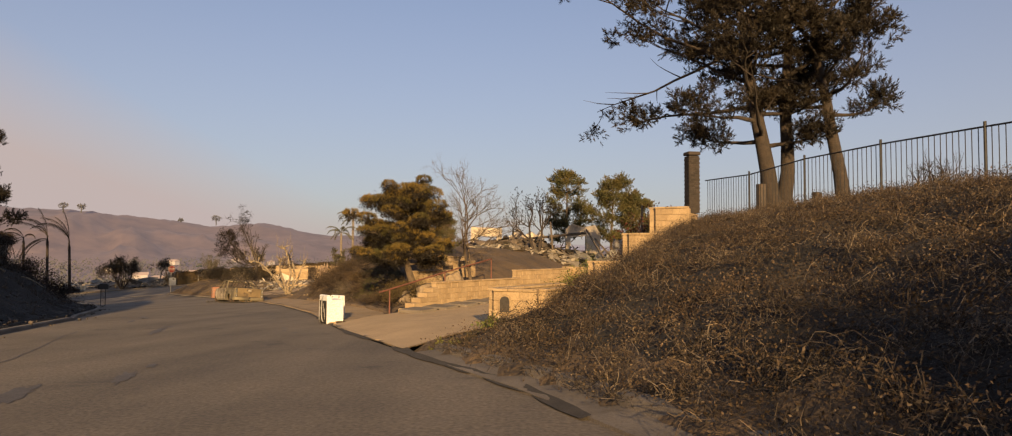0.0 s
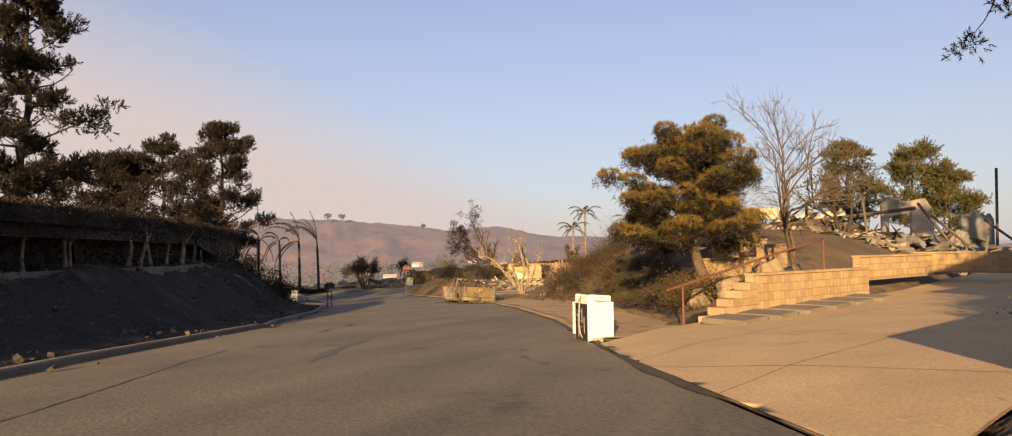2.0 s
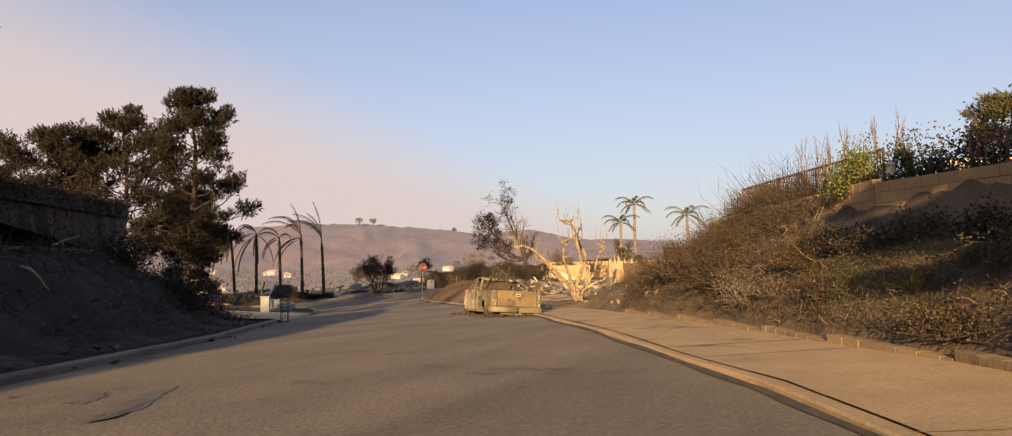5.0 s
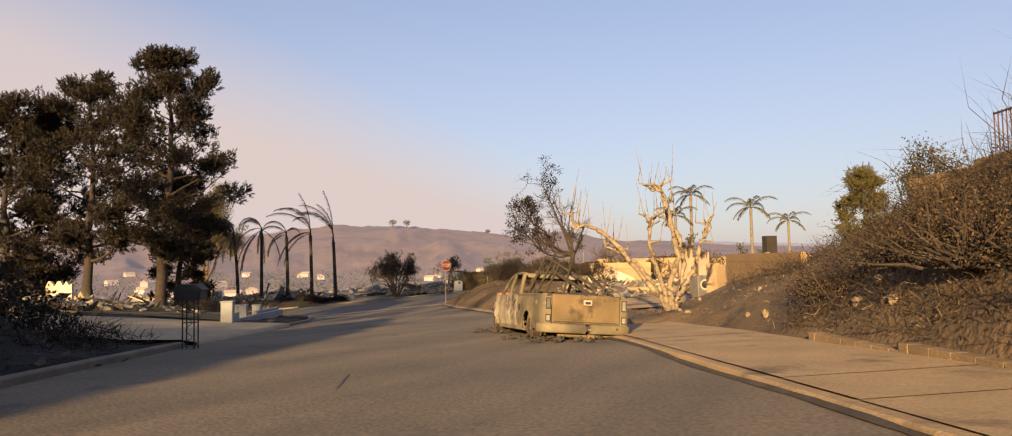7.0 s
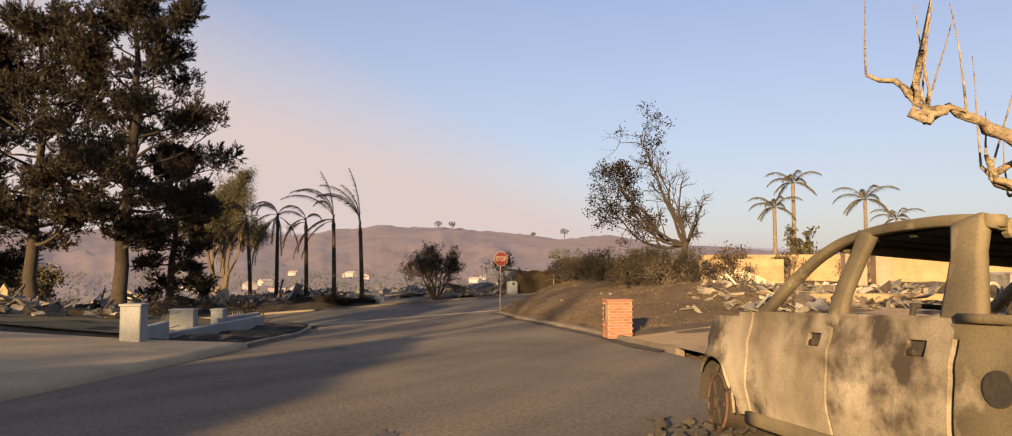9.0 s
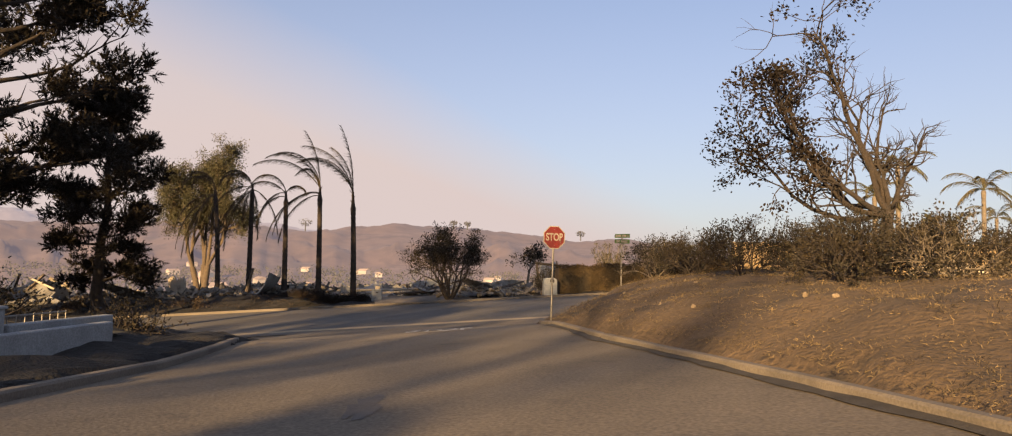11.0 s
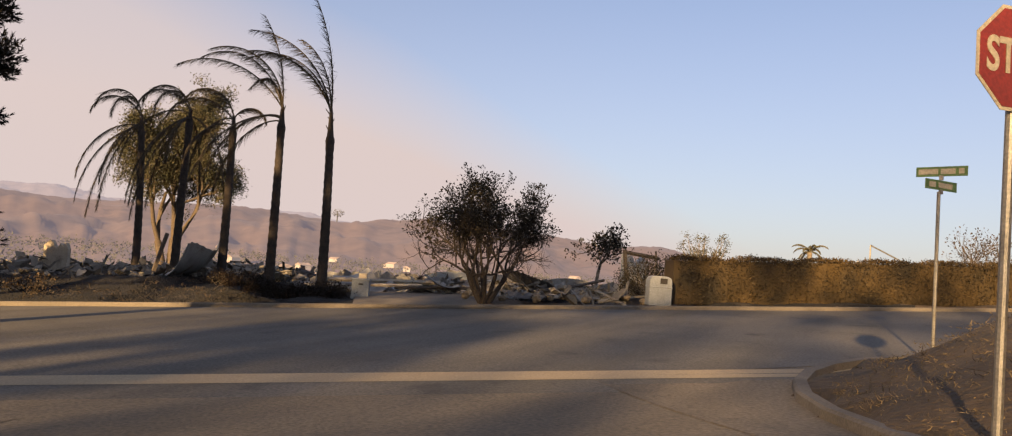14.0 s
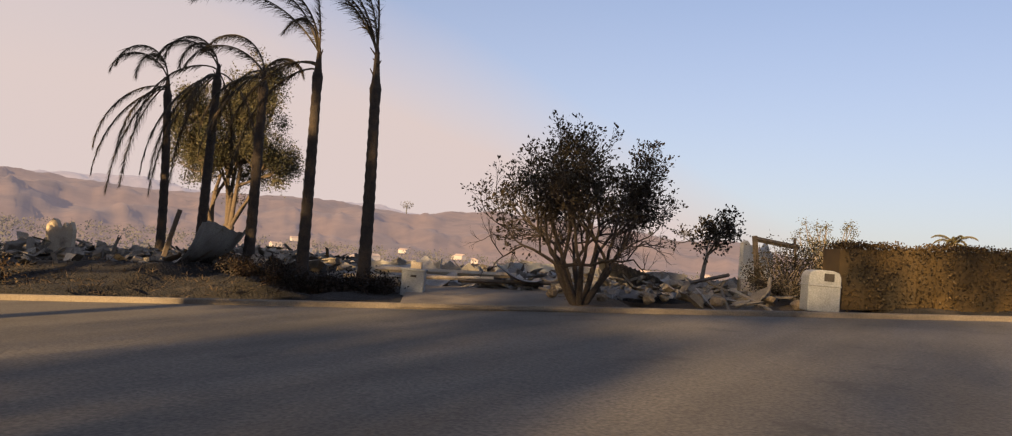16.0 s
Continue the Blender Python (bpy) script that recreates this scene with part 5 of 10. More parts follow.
# golden-green pine beside the stairs
def tuft_pine(label, at, height, width, low, limbs_n, leaf, inner, bark, seed, lean, tuft=0.13):
    """A low pine of flat pads on crooked limbs: round tufts of needles on every pad, dark needles inside that stand in
    for the crown's shade.
    """
    global rng
    keep_, rng = rng, np.random.default_rng(seed)
    at = np.array(at, float)
    zs = np.linspace(0, 1, 11)
    sway = np.array(lean)
    trunk = at + np.stack([sway[0] * np.sin(zs * 1.9), sway[1] * np.sin(zs * 1.9), zs * height * 0.86], -1)
    trunk[1:, :2] += np.cumsum(rng.normal(size=(10, 2)) * 0.03, 0)
    paths = [(trunk, 0.14 * (1.1 - zs) + 0.02)]
    tips, ways, dark = [], [], []
    for k in range(limbs_n):
        u = (k + rng.uniform(0, 0.8)) / limbs_n
        f = low * 0.9 + (0.97 - low * 0.9) * u
        p_ = np.array([np.interp(f, zs, trunk[:, c]) for c in range(3)])
        reach = width / 2 * np.interp(u, (0, 0.2, 0.5, 0.8, 1.0), (0.72, 1.0, 1.0, 0.85, 0.35)) * rng.uniform(0.55, 1.08)
        ang = k * 2.4 + rng.uniform(-0.4, 0.4)
        path, last = wander(p_, np.array([math.cos(ang), math.sin(ang), 0.12 + 0.45 * u]), reach, 6, 0.16, 0.05)
        paths.append((path, np.linspace(0.05, 0.012, 7)))
        for g, rad in ((6, 0.36), (5, 0.36), (4, 0.34), (3, 0.3)):
            if g < 5 and reach < width * 0.25:
                continue
            c_ = path[g] + rng.normal(size=3) * np.array([0.17, 0.17, 0.06])
            rad = rad * rng.uniform(0.75, 1.25)
            n_ = int(170 * rad)
            v = rng.normal(size=(n_, 3))
            v[:, 2] = np.abs(v[:, 2]) * 1.2 - 0.25
            v /= np.linalg.norm(v, axis=1, keepdims=True)
            tips.append(c_ + v * rad * np.array([1, 1, 0.62]) * rng.uniform(0.75, 1.0, n_)[:, None])
            ways.append(v + np.array([0, 0, 0.45]) + np.array([math.cos(ang), math.sin(ang), 0]) * 0.25)
            # dark needles low in each pad give the crown its shaded inside
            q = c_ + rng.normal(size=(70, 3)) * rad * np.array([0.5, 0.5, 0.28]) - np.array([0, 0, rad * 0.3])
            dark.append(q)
            for _ in range(3):
                l2, _w = wander(path[g], v[rng.integers(0, n_)] + 0.2, rad * 0.9, 3, 0.15, 0.05)
                paths.append((l2, np.linspace(0.014, 0.005, 4)))
    # two leaders that stand out of the crown
    for dx, L in ((-0.5, 0.75), (0.55, 0.95), (1.1, 0.8)):
        path, last = wander(trunk[8], np.array([dx, rng.uniform(-0.3, 0.3), 0.9]), L * height * 0.34, 6, 0.12, 0.06)
        paths.append((path, np.linspace(0.03, 0.01, 7)))
        q = np.repeat(path[2:], 9, 0) + rng.normal(size=(45, 3)) * 0.09
        tips.append(q)
        ways.append(np.repeat([last + np.array([0, 0, 0.3])], 45, 0) + rng.normal(size=(45, 3)) * 0.6)
    tips, ways, dark = np.concatenate(tips), np.concatenate(ways), np.concatenate(dark)
    per = 30
    k = len(tips) * per
    w = rng.normal(size=(k, 3))
    w /= np.linalg.norm(w, axis=1, keepdims=True)
    wy = ways / np.linalg.norm(ways, axis=1, keepdims=True)
    fol = blades(np.repeat(tips, per, 0) + rng.normal(size=(k, 3)) * 0.012, w * 0.85 + np.repeat(wy, per, 0) * 0.75, tuft * rng.uniform(0.7, 1.15, k), 0.0075)
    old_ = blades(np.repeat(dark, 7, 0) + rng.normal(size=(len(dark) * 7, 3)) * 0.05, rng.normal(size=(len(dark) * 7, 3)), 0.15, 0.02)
    rng = keep_
    t_ = put_tree("pine_tree", label, at, paths, fol, bark, leaf, category="pine tree")
    part("dead_needles", mesh_from("dead_needles", old_[0] - at, old_[1], inner), None, t_, "dark needles that stand in for shade inside the crown")
    return t_


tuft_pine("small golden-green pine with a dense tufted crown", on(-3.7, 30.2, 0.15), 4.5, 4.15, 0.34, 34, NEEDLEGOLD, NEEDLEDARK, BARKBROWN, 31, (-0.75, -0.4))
bare_tree("bare_shrub", "sparse shrub with a few dark red leaves by the gate pier", (5.9, 28.0, ground_at(5.9, 28.0)), 3.4, 3.2, 4, 4, 3, BARKDARK, leaf=LEAFRED, leaf_n=2, leaf_size=0.1, trunk_h=0.2, radius=0.05, seed=33, flare=0.4, category="shrub", sides=4)
# green pines far behind the burnt house
for k, (x, y, h, w, sd0) in enumerate(((7.2, 84, 9.4, 6.4, 41), (12.0, 82, 8.4, 6.2, 42), (14.8, 81, 6.6, 5.0, 43))):
    pine("green pine with a dense rounded crown", (x, y, 0.6), h, w, 0.15, 24, needles=NEEDLEOLIVE, bark=BARKBROWN, shoot=0.4, needle=0.26, blade=0.05, seed=sd0, gaps=0.0, round_top=True, per_clump=9, puff=0.09)
pine("dense dark green conifer far behind the tan wall", (-9.0, 104.0, -2.6), 8.6, 4.6, 0.10, 30, needles=NEEDLEOLIVE, bark=BARKBROWN, shoot=0.4, needle=0.26, blade=0.05, seed=44, gaps=0.0, round_top=True, per_clump=9, puff=0.09)
# bare tree above the stairs
bare_tree("bare_tree", "leafless grey tree with fine upright twigs", (-1.25, 30.4, ground_at(-1.25, 30.4)), 6.4, 6.0, 1, 6, 3, BARKBROWN, trunk_h=0.22, radius=0.07, seed=3, spread=0.45, lift=0.04)
bare_tree("bare_tree", "small dark leafless tree beside the burnt house", (2.0, 47.5, ground_at(2.0, 47.5)), 4.6, 4.6, 2, 4, 3, BARKDARK, leaf=LEAFDARK, leaf_n=2, leaf_size=0.12, trunk_h=0.25, radius=0.1, seed=4)
# pale burnt tree beside the pickup
def crooked_tree(at, turn):
    """Pale fanning limbs, knobbly at their pruned ends, with thin straight shoots; each limb is a chain of (out, up) steps in metres."""
    r2 = np.random.default_rng(77)
    t_ = thing("burnt_tree", "pale scorched tree with crooked pruned limbs", "tree", at, turn)
    chains = (((0, 0), (-0.35, 0.55), (-0.9, 1.2), (-1.5, 2.0), (-2.1, 2.55), (-2.6, 2.75), (-2.85, 2.6), (-3.0, 2.95)), ((-0.05, 0.1), (-0.5, 0.9), (-0.95, 1.55), (-1.55, 1.95), (-1.9, 2.1)),
              ((0.05, 0.1), (-0.1, 0.8), (0.2, 1.7), (0.0, 2.6), (-0.2, 3.3), (-0.35, 3.7), (-0.6, 3.7)), ((0.1, 0.1), (0.45, 0.8), (0.8, 1.4), (0.95, 1.9), (1.15, 2.5), (1.35, 2.75)),
              ((0.1, 0.0), (0.3, 0.7), (0.55, 1.5), (0.5, 2.3), (0.15, 3.0), (0.3, 3.6)), ((-0.1, 0.0), (-0.2, 0.7), (-0.55, 1.6), (-0.75, 2.2), (-0.7, 2.9)))
    for k, ch in enumerate(chains):
        y0 = (0.0, 0.5, -0.3, 0.2, 0.6, -0.5)[k]
        pts = np.array([(x, y0 * z / 2 + r2.normal() * 0.05, z - 0.1) for x, z in ch])
        fine_ = np.stack([np.interp(np.linspace(0, len(ch) - 1, 4 * len(ch)), np.arange(len(ch)), pts[:, c]) for c in range(3)], -1) + r2.normal(size=(4 * len(ch), 3)) * 0.022
        rad = np.linspace(0.10, 0.034, len(fine_)) * (1 + 0.18 * r2.normal(size=len(fine_)))
        V, F = tubes([(fine_, rad)], 8)
        limb = part("limb", mesh_from("limb", V, F, BARKPALE, True), None, t_)
        paths = []
        for _ in range(8):
            i_ = r2.integers(len(fine_) * 2 // 3, len(fine_))
            side_ = np.array([r2.normal() * 0.6, r2.normal() * 0.5, 0.5])
            q, _w = wander(fine_[i_], side_, r2.uniform(0.25, 0.6), 4, 0.3)
            paths.append((q, np.linspace(0.045, 0.02, 5)))
            q2, _w = wander(q[-1], (r2.normal() * 0.15, r2.normal() * 0.15, 1.0), r2.uniform(0.4, 1.3), 4, 0.04)
            paths.append((q2, np.linspace(0.014, 0.004, 5)))
        V, F = tubes(paths, 5)
        part("shoot", mesh_from("shoot", V, F, BARKPALE, True), None, limb, "thin straight bare shoots")
    return t_


crooked_tree((-17.2, 57.3, ground_at(-17.2, 57.3)), 24)
# tree with one-sided leaves on the corner lot
def fan_tree(name, label, at, trunk_h, limbs_, bark, leaf, seed, heading, radius=0.145):
    """A tree that forks low into bent limbs; each limb is (across, up, away, leaves on it) in metres from the fork, across along heading."""
    global rng
    keep_, rng = rng, np.random.default_rng(seed)
    at = np.array(at, float)
    hv = np.array([math.cos(radians(heading)), math.sin(radians(heading)), 0.0])
    av = np.array([-hv[1], hv[0], 0.0])
    root, last = wander(at - (0, 0, 0.15), (0, 0, 1), trunk_h + 0.15, 4, 0.05)
    paths = [(root, np.linspace(radius * 1.45, radius, 5))]
    tips = []
    for across, up_, away, leafy_ in limbs_:
        end = hv * across + av * away + np.array([0, 0, up_])
        L = np.linalg.norm(end)
        n_ = 9
        s_ = np.linspace(0, 1, n_)[:, None]
        sag = np.array([0, 0, -0.16 * L]) * (np.sin(np.pi * s_) * (abs(across) / (up_ + 0.4)))
        p_ = root[-1] - (0, 0, 0.1) + end * s_ + sag + np.cumsum(rng.normal(size=(n_, 3)), 0) * 0.022 * L * np.minimum(1, s_ * 4)
        paths.append((p_, np.linspace(radius * 0.62, 0.022, n_)))
        for k in range(11):
            g = rng.uniform(0.32, 1.0)
            i_ = min(int(g * (n_ - 1)), n_ - 2)
            q = p_[i_] + (p_[i_ + 1] - p_[i_]) * (g * (n_ - 1) - i_)
            w = end / L + rng.normal(size=3) * 0.55 + np.array([0, 0, 0.25])
            l2, t2 = branching(q, w, L * rng.uniform(0.13, 0.24), 0.028 * (1.25 - g * 0.5), 2, 3, 0.5, 0.75, 0.2, 0.04, 3)
            paths += l2
            if g > 0.5 and leafy_ > rng.uniform():
                tips += t2
    tp, tw = np.array([t_[0] for t_ in tips]), np.array([t_[1] for t_ in tips])
    n_ = 24
    rt = np.repeat(tp, n_, 0) + rng.normal(size=(len(tp) * n_, 3)) * 0.13
    fol = leaves(rt, 0.11, np.repeat(tw, n_, 0))
    rng = keep_
    return put_tree(name, label, at, paths, fol, bark, leaf, 6, "tree")


fan_tree("half_burnt_tree", "half-burnt tree with brown leaves on one side", on(-28.0, 80.8, 0.0), 2.0,
         ((-3.5, 2.0, 0.3, 0.7), (-3.4, 2.9, -0.4, 1.0), (-2.7, 3.7, 0.5, 1.0), (-2.0, 4.3, -0.3, 0.3), (-1.3, 3.7, 0.6, 0.0), (-0.6, 2.9, -0.5, 0.0), (0.1, 2.2, 0.4, 0.0), (0.7, 1.9, -0.3, 0.0), (0.9, 1.3, 0.5, 0.0), (-2.3, 1.4, -0.6, 0.15)), BARKDARK, HEDGEBURNT, 6, 26.5)
# round many-stemmed tree across the street, and its small neighbours
bare_tree("round_tree", "round many-stemmed tree with sparse dark leaves", on(-51.3, 97.0, 0.0), 4.7, 6.0, 9, 5, 3, BARKDARK, leaf=LEAFDARK, leaf_keep=lambda q: (q[:, 2] > 0.45) & (np.hypot(q[:, 0], q[:, 1]) + q[:, 2] * 0.9 > 0.8), leaf_n=5, leaf_size=0.085, trunk_h=0.28, radius=0.07, seed=9, spread=0.5, flare=0.8, lift=0.05, sides=5)
bare_tree("small_tree", "small dark tree with a spreading crown", (-55.6, 103.5, ground_at(-55.6, 103.5)), 3.4, 3.6, 1, 4, 3, BARKDARK, leaf=LEAFDARK, leaf_n=3, leaf_size=0.15, trunk_h=0.35, radius=0.08, seed=17, spread=0.55)
bare_tree("small_tree", "small dark tree with a flat crown", (-54.5, 114.5, ground_at(-54.5, 114.5)), 3.5, 3.8, 1, 4, 3, BARKGREY, leaf=LEAFDARK, leaf_n=6, leaf_size=0.17, trunk_h=0.42, radius=0.09, seed=18, spread=0.6)
bush("shrub", "tall dark scorched shrub beside the hedge", (-48.3, 105.2, ground_at(-48.3, 105.2)), (2.6, 2.6, 2.2), LEAFDARK, 6500, 0.075, BARKGREY, 19, stems=70)
bush("shrub", "olive shrub behind the hedge", (-51.6, 127.2, -3.6), (1.5, 1.5, 5.4), LEAFOLIVE, 6500, 0.11, BARKGREY, 20, stems=60)
# eucalyptus behind the palms
bare_tree("eucalyptus_tree", "tall eucalyptus with pale trunk and olive crown", (-97.5, 117.5, ground_at(-97.5, 117.5) - 0.2), 19.5, 10.5, 3, 4, 3, BARKBROWN, leaf=LEAFOLIVE, leaf_keep=lambda q: q[:, 2] > 0.27, leaf_n=170, leaf_size=0.17, leaf_spread=2.3, trunk_h=0.28, radius=0.32, seed=25, spread=0.42, flare=0.22)
for k, (x, y, h, w) in enumerate(((-88.0, 84.0, 4.2, 5.0), (-93.0, 90.0, 4.8, 6.0))):
    bare_tree("leafy_tree", "round olive-green tree on the far lot", (x, y, ground_at(x, y) - 0.1), h, w, 2, 4, 3, BARKBROWN, leaf=LEAFOLIVE, leaf_n=12, leaf_size=0.3, trunk_h=0.2, radius=0.12, seed=50 + k, spread=0.55)
# row of palms across the street, blown one way
TOWN = math.degrees(math.atan2(-0.515, -0.857))
PALMS = (((-72.07, 97.66), 7.2, (-0.4, -0.2), 0.7, ((0, 80, 170, 3.6), (14, 66, 155, 3.2), (-16, 72, 168, 3.4), (20, -10, 78, 5.0), (-25, -18, 70, 5.4), (60, -10, 78, 4.0), (-70, -5, 82, 3.8), (8, 20, 108, 4.4), (0, -30, 58, 5.6))),
         ((-68.28, 97.11), 7.2, (0.0, 0.0), 0.6, ((0, 76, 170, 3.6), (20, 64, 158, 3.2), (-24, 70, 168, 3.4), (0, -12, 76, 5.4), (35, -18, 70, 5.0), (-35, -10, 78, 5.4), (-80, -12, 76, 4.4), (90, 10, 98, 3.4), (10, 26, 114, 4.4), (170, -10, 78, 4.0), (5, -32, 56, 5.6))),
         ((-64.24, 96.49), 6.3, (-0.1, -0.05), 0.6, ((0, 72, 140, 3.2), (12, 52, 130, 3.4), (190, 66, 150, 1.8), (-18, 22, 112, 3.6), (30, 16, 106, 3.2))),
         ((-60.74, 95.98), 6.4, (-0.1, -0.05), 0.8, ((0, 88, 34, 4.0), (6, 80, 110, 4.2), (-8, 70, 100, 5.0), (4, 54, 86, 5.0), (18, 14, 96, 5.0), (-16, 8, 92, 4.6), (-40, 74, 120, 3.4), (-10, 20, 100, 4.6))),
         ((-57.44, 95.49), 5.9, (-0.15, -0.1), 1.1, ((0, 89, 26, 4.4), (4, 78, 84, 4.8), (-8, 72, 104, 4.8), (10, 66, 84, 4.0), (-30, 84, 60, 3.8))))
for k, ((x, y), th, ln, shf, fr) in enumerate(PALMS):
    palm("scorched palm with drooping blackened fronds", on(x, y, 0.05), th, fr, seed=3 + k, group="palms across the street", r=0.175, lean=ln, shaft=shf, heading=TOWN, leaflets=110, leaf_len=0.62)
# palms beyond the burnt lots
for k, (x, y, z, th, fl, sd0) in enumerate(((-26.9, 127.0, -2.0, 8.9, 3.3, 13), (-28.6, 125.5, -2.0, 6.3, 3.2, 14), (-20.3, 133.7, -2.0, 7.4, 4.0, 15), (-16.5, 158.9, -2.0, 6.6, 4.0, 16), (-45.7, 134.0, -3.2, 3.2, 1.5, 17))):
    palm("dry palm with arching fronds behind the ruins", (x, y, z), th, [(j_ * 360 / 11, (62, 30, 46)[j_ % 3], (105, 90, 110)[j_ % 3], fl * (1.0, 0.85, 0.95)[j_ % 3]) for j_ in range(11)], BARKGREY, FRONDLIGHT, 0.2, sd0, group="palms behind the ruins", leaflets=50, leaf_len=fl * 0.22, slim=0.05)
# unseen dark trees, added on the hill side where the street comes from to keep the low sun off the foot of the bank
for k, (x, y, h, w) in enumerate(((6.8, -15.5, 5.2, 5.0), (11.4, -17.0, 5.2, 4.5))):
    bare_tree("leafy_tree", "unseen dense dark tree added on the hill side for its shade", (x, y, ground_at(x, y) - 0.1), h, w, 3, 4, 3, BARKBROWN, leaf=LEAFDARK, leaf_n=16, leaf_size=0.3, trunk_h=0.12, radius=0.14, seed=70 + k, spread=0.6)

# ---- block walls, stairs and rails ----
def block_mesh(size, name, material, bevel=0.012):
    b = box((size[0] - 0.008, size[1], size[2] - 0.008), (0, 0, 0), bevel * 0.7)
    me = bpy.data.meshes.new(name)
    b.to_mesh(me)
    b.free()
    me.materials.append(material)
    return me


def block_wall(name, label, p, q, z0, z1, block=(0.4, 0.2, 0.2), cap=True, material=None, mortar=None, keep=None, kind="structure", category="wall"):
    """A wall of laid blocks from p to q, each a piece of its own on a mortar core; its foot follows z0."""
    material, mortar = material or BLOCK, mortar or MORTAR
    p, q = np.array(p, float), np.array(q, float)
    L = np.linalg.norm(q - p)
    ang = math.degrees(math.atan2(q[1] - p[1], q[0] - p[0]))
    w = thing(name, label, category, (p[0], p[1], 0), ang, kind=kind)
    part("core", box((L - 0.02, block[1] - 0.03, z1 - z0 - 0.02), (L / 2, 0, (z0 + z1) / 2)), mortar, w)
    me, half = block_mesh(block, "block", material), block_mesh((block[0] / 2, block[1], block[2]), "block", material)
    rows = max(int(round((z1 - z0 - (0.06 if cap else 0)) / block[2])), 1)
    for r_ in range(rows):
        z = z1 - (0.06 if cap else 0) - block[2] * (r_ + 0.5)
        off = 0.0 if r_ % 2 else block[0] / 2
        x = -off
        while x < L - 0.05:
            lo, hi = max(x, 0), min(x + block[0], L)
            if hi - lo > 0.1:
                m_ = me if hi - lo > block[0] * 0.75 else half
                if keep is None or keep((lo + hi) / 2, z):
                    o = part("block", m_, None, w, m=pose((lo + hi) / 2, float(rng.normal()) * 0.003, z, 0, 0, float(rng.normal()) * 0.3))
            x += block[0]
    if cap:
        cm = block_mesh((0.4, block[1] + 0.07, 0.07), "cap", material, 0.014)
        n_ = max(int(round(L / 0.4)), 1)
        for k_ in range(n_):
            o = part("cap", cm, None, w, m=pose((k_ + 0.5) * L / n_, 0, z1 - 0.025) @ Matrix.Diagonal((L / n_ / 0.4, 1, 1, 1)))
    return w


def dxy(a, b):
    x, y = drive_xy(a, b)
    return float(x), float(y)


# the mailbox wall at the foot of the driveway: a pier that faces the street, and its return up the drive
zf = ground_at(*dxy(0.6, -0.3)) - 0.25
front_a, front_b = (-0.25, 16.35), (0.72, 16.05)
block_wall("mailbox_pier", "tan block pier with an arched mailbox opening and a cap", front_a, front_b, -1.05, 0.33, keep=None)
block_wall("mailbox_wall", "tan block wall overgrown with dry ivy", (0.80, 16.15), (2.5, 19.2), -1.0, 0.33)
block_wall("mailbox_wall", "tan block wall beside the driveway", (-0.30, 16.46), (1.55, 19.55), -1.0, 0.33)
pier = thing("mailbox", "arched dark mailbox opening with a framed number plate", "mailbox", (-0.02, 16.10, -0.26), math.degrees(math.atan2(-0.30, 0.97)))
arch = [(0.11, -0.17)] + [(0.11 * math.cos(a_), 0.07 + 0.11 * math.sin(a_)) for a_ in np.linspace(0, math.pi, 9)] + [(-0.11, -0.17)]
part("opening", prism(arch, 0.03), SOOT, pier, "dark arched opening", pose(0, 0.0, 0.25))
part("surround", prism([(x * 1.32, z * 1.22) for x, z in arch], 0.02), BLOCK, pier, "", pose(0, 0.012, 0.25))
plate = part("number_plate", box((0.34, 0.02, 0.13), (0, 0.0, -0.08), 0.005), STUCCO, pier, "pale framed plate")
for k in range(3):
    part("bar", box((0.05, 0.012, 0.09), (-0.1 + 0.1 * k, -0.012, -0.08)), BAR, plate)

# stepped retaining walls between driveway and bank
for a0, a1, z0, z1 in ((4.4, 6.9, -0.6, 0.92), (6.95, 9.3, -0.1, 1.76), (9.35, 14.3, 0.6, 2.7)):
    block_wall("retaining_wall", "stepped tan block retaining wall in the sun", dxy(a0, -0.35), dxy(a1, -0.35), z0, z1)
    block_wall("retaining_wall", "end of a stepped tan block wall", dxy(a0 - 0.02, -0.5), dxy(a0 - 0.02, -1.6), z0, z1)

# stairs beside the driveway, their side walls, the terrace walls behind
stairs = thing("stairs", "tan stone stairs beside the driveway", "stairs", kind="structure")
for k in range(6):
    a0, a1 = 5.55 + 0.36 * k, 7.75
    x, y = dxy((a0 + a1) / 2, 7.62)
    part("step", box((a1 - a0, 0.42, 0.18), (0, 0, 0), 0.02), BLOCK, stairs, "", pose(x, y, -1.13 + 0.172 * k, 0, 0, math.degrees(math.atan2(DU[1], DU[0]))))
for k in range(6):
    a0 = 5.3 + 1.3 * k
    x, y = dxy(a0 + 0.5, 6.85)
    zz_ = ground_at(x, y) + 0.07
    part("landing_slab", box((0.86, 1.05, 0.14), (0, 0, 0), 0.03), KERBSTONE, stairs, "flat concrete slab", pose(x, y, zz_, 0, -3, math.degrees(math.atan2(DU[1], DU[0])) + float(rng.normal()) * 2))
    x, y = dxy(a0 + 1.1, 6.9)
    part("litter", box((0.3, 0.85, 0.06), (0, 0, 0), 0.02), BLACKDIRT, stairs, "charred plants between the slabs", pose(x, y, ground_at(x, y) + 0.06, 0, -3, math.degrees(math.atan2(DU[1], DU[0]))))
block_wall("terrace_wall", "low tan block terrace wall in the sun", dxy(7.7, 7.62), dxy(14.0, 7.62), -0.95, 0.02)
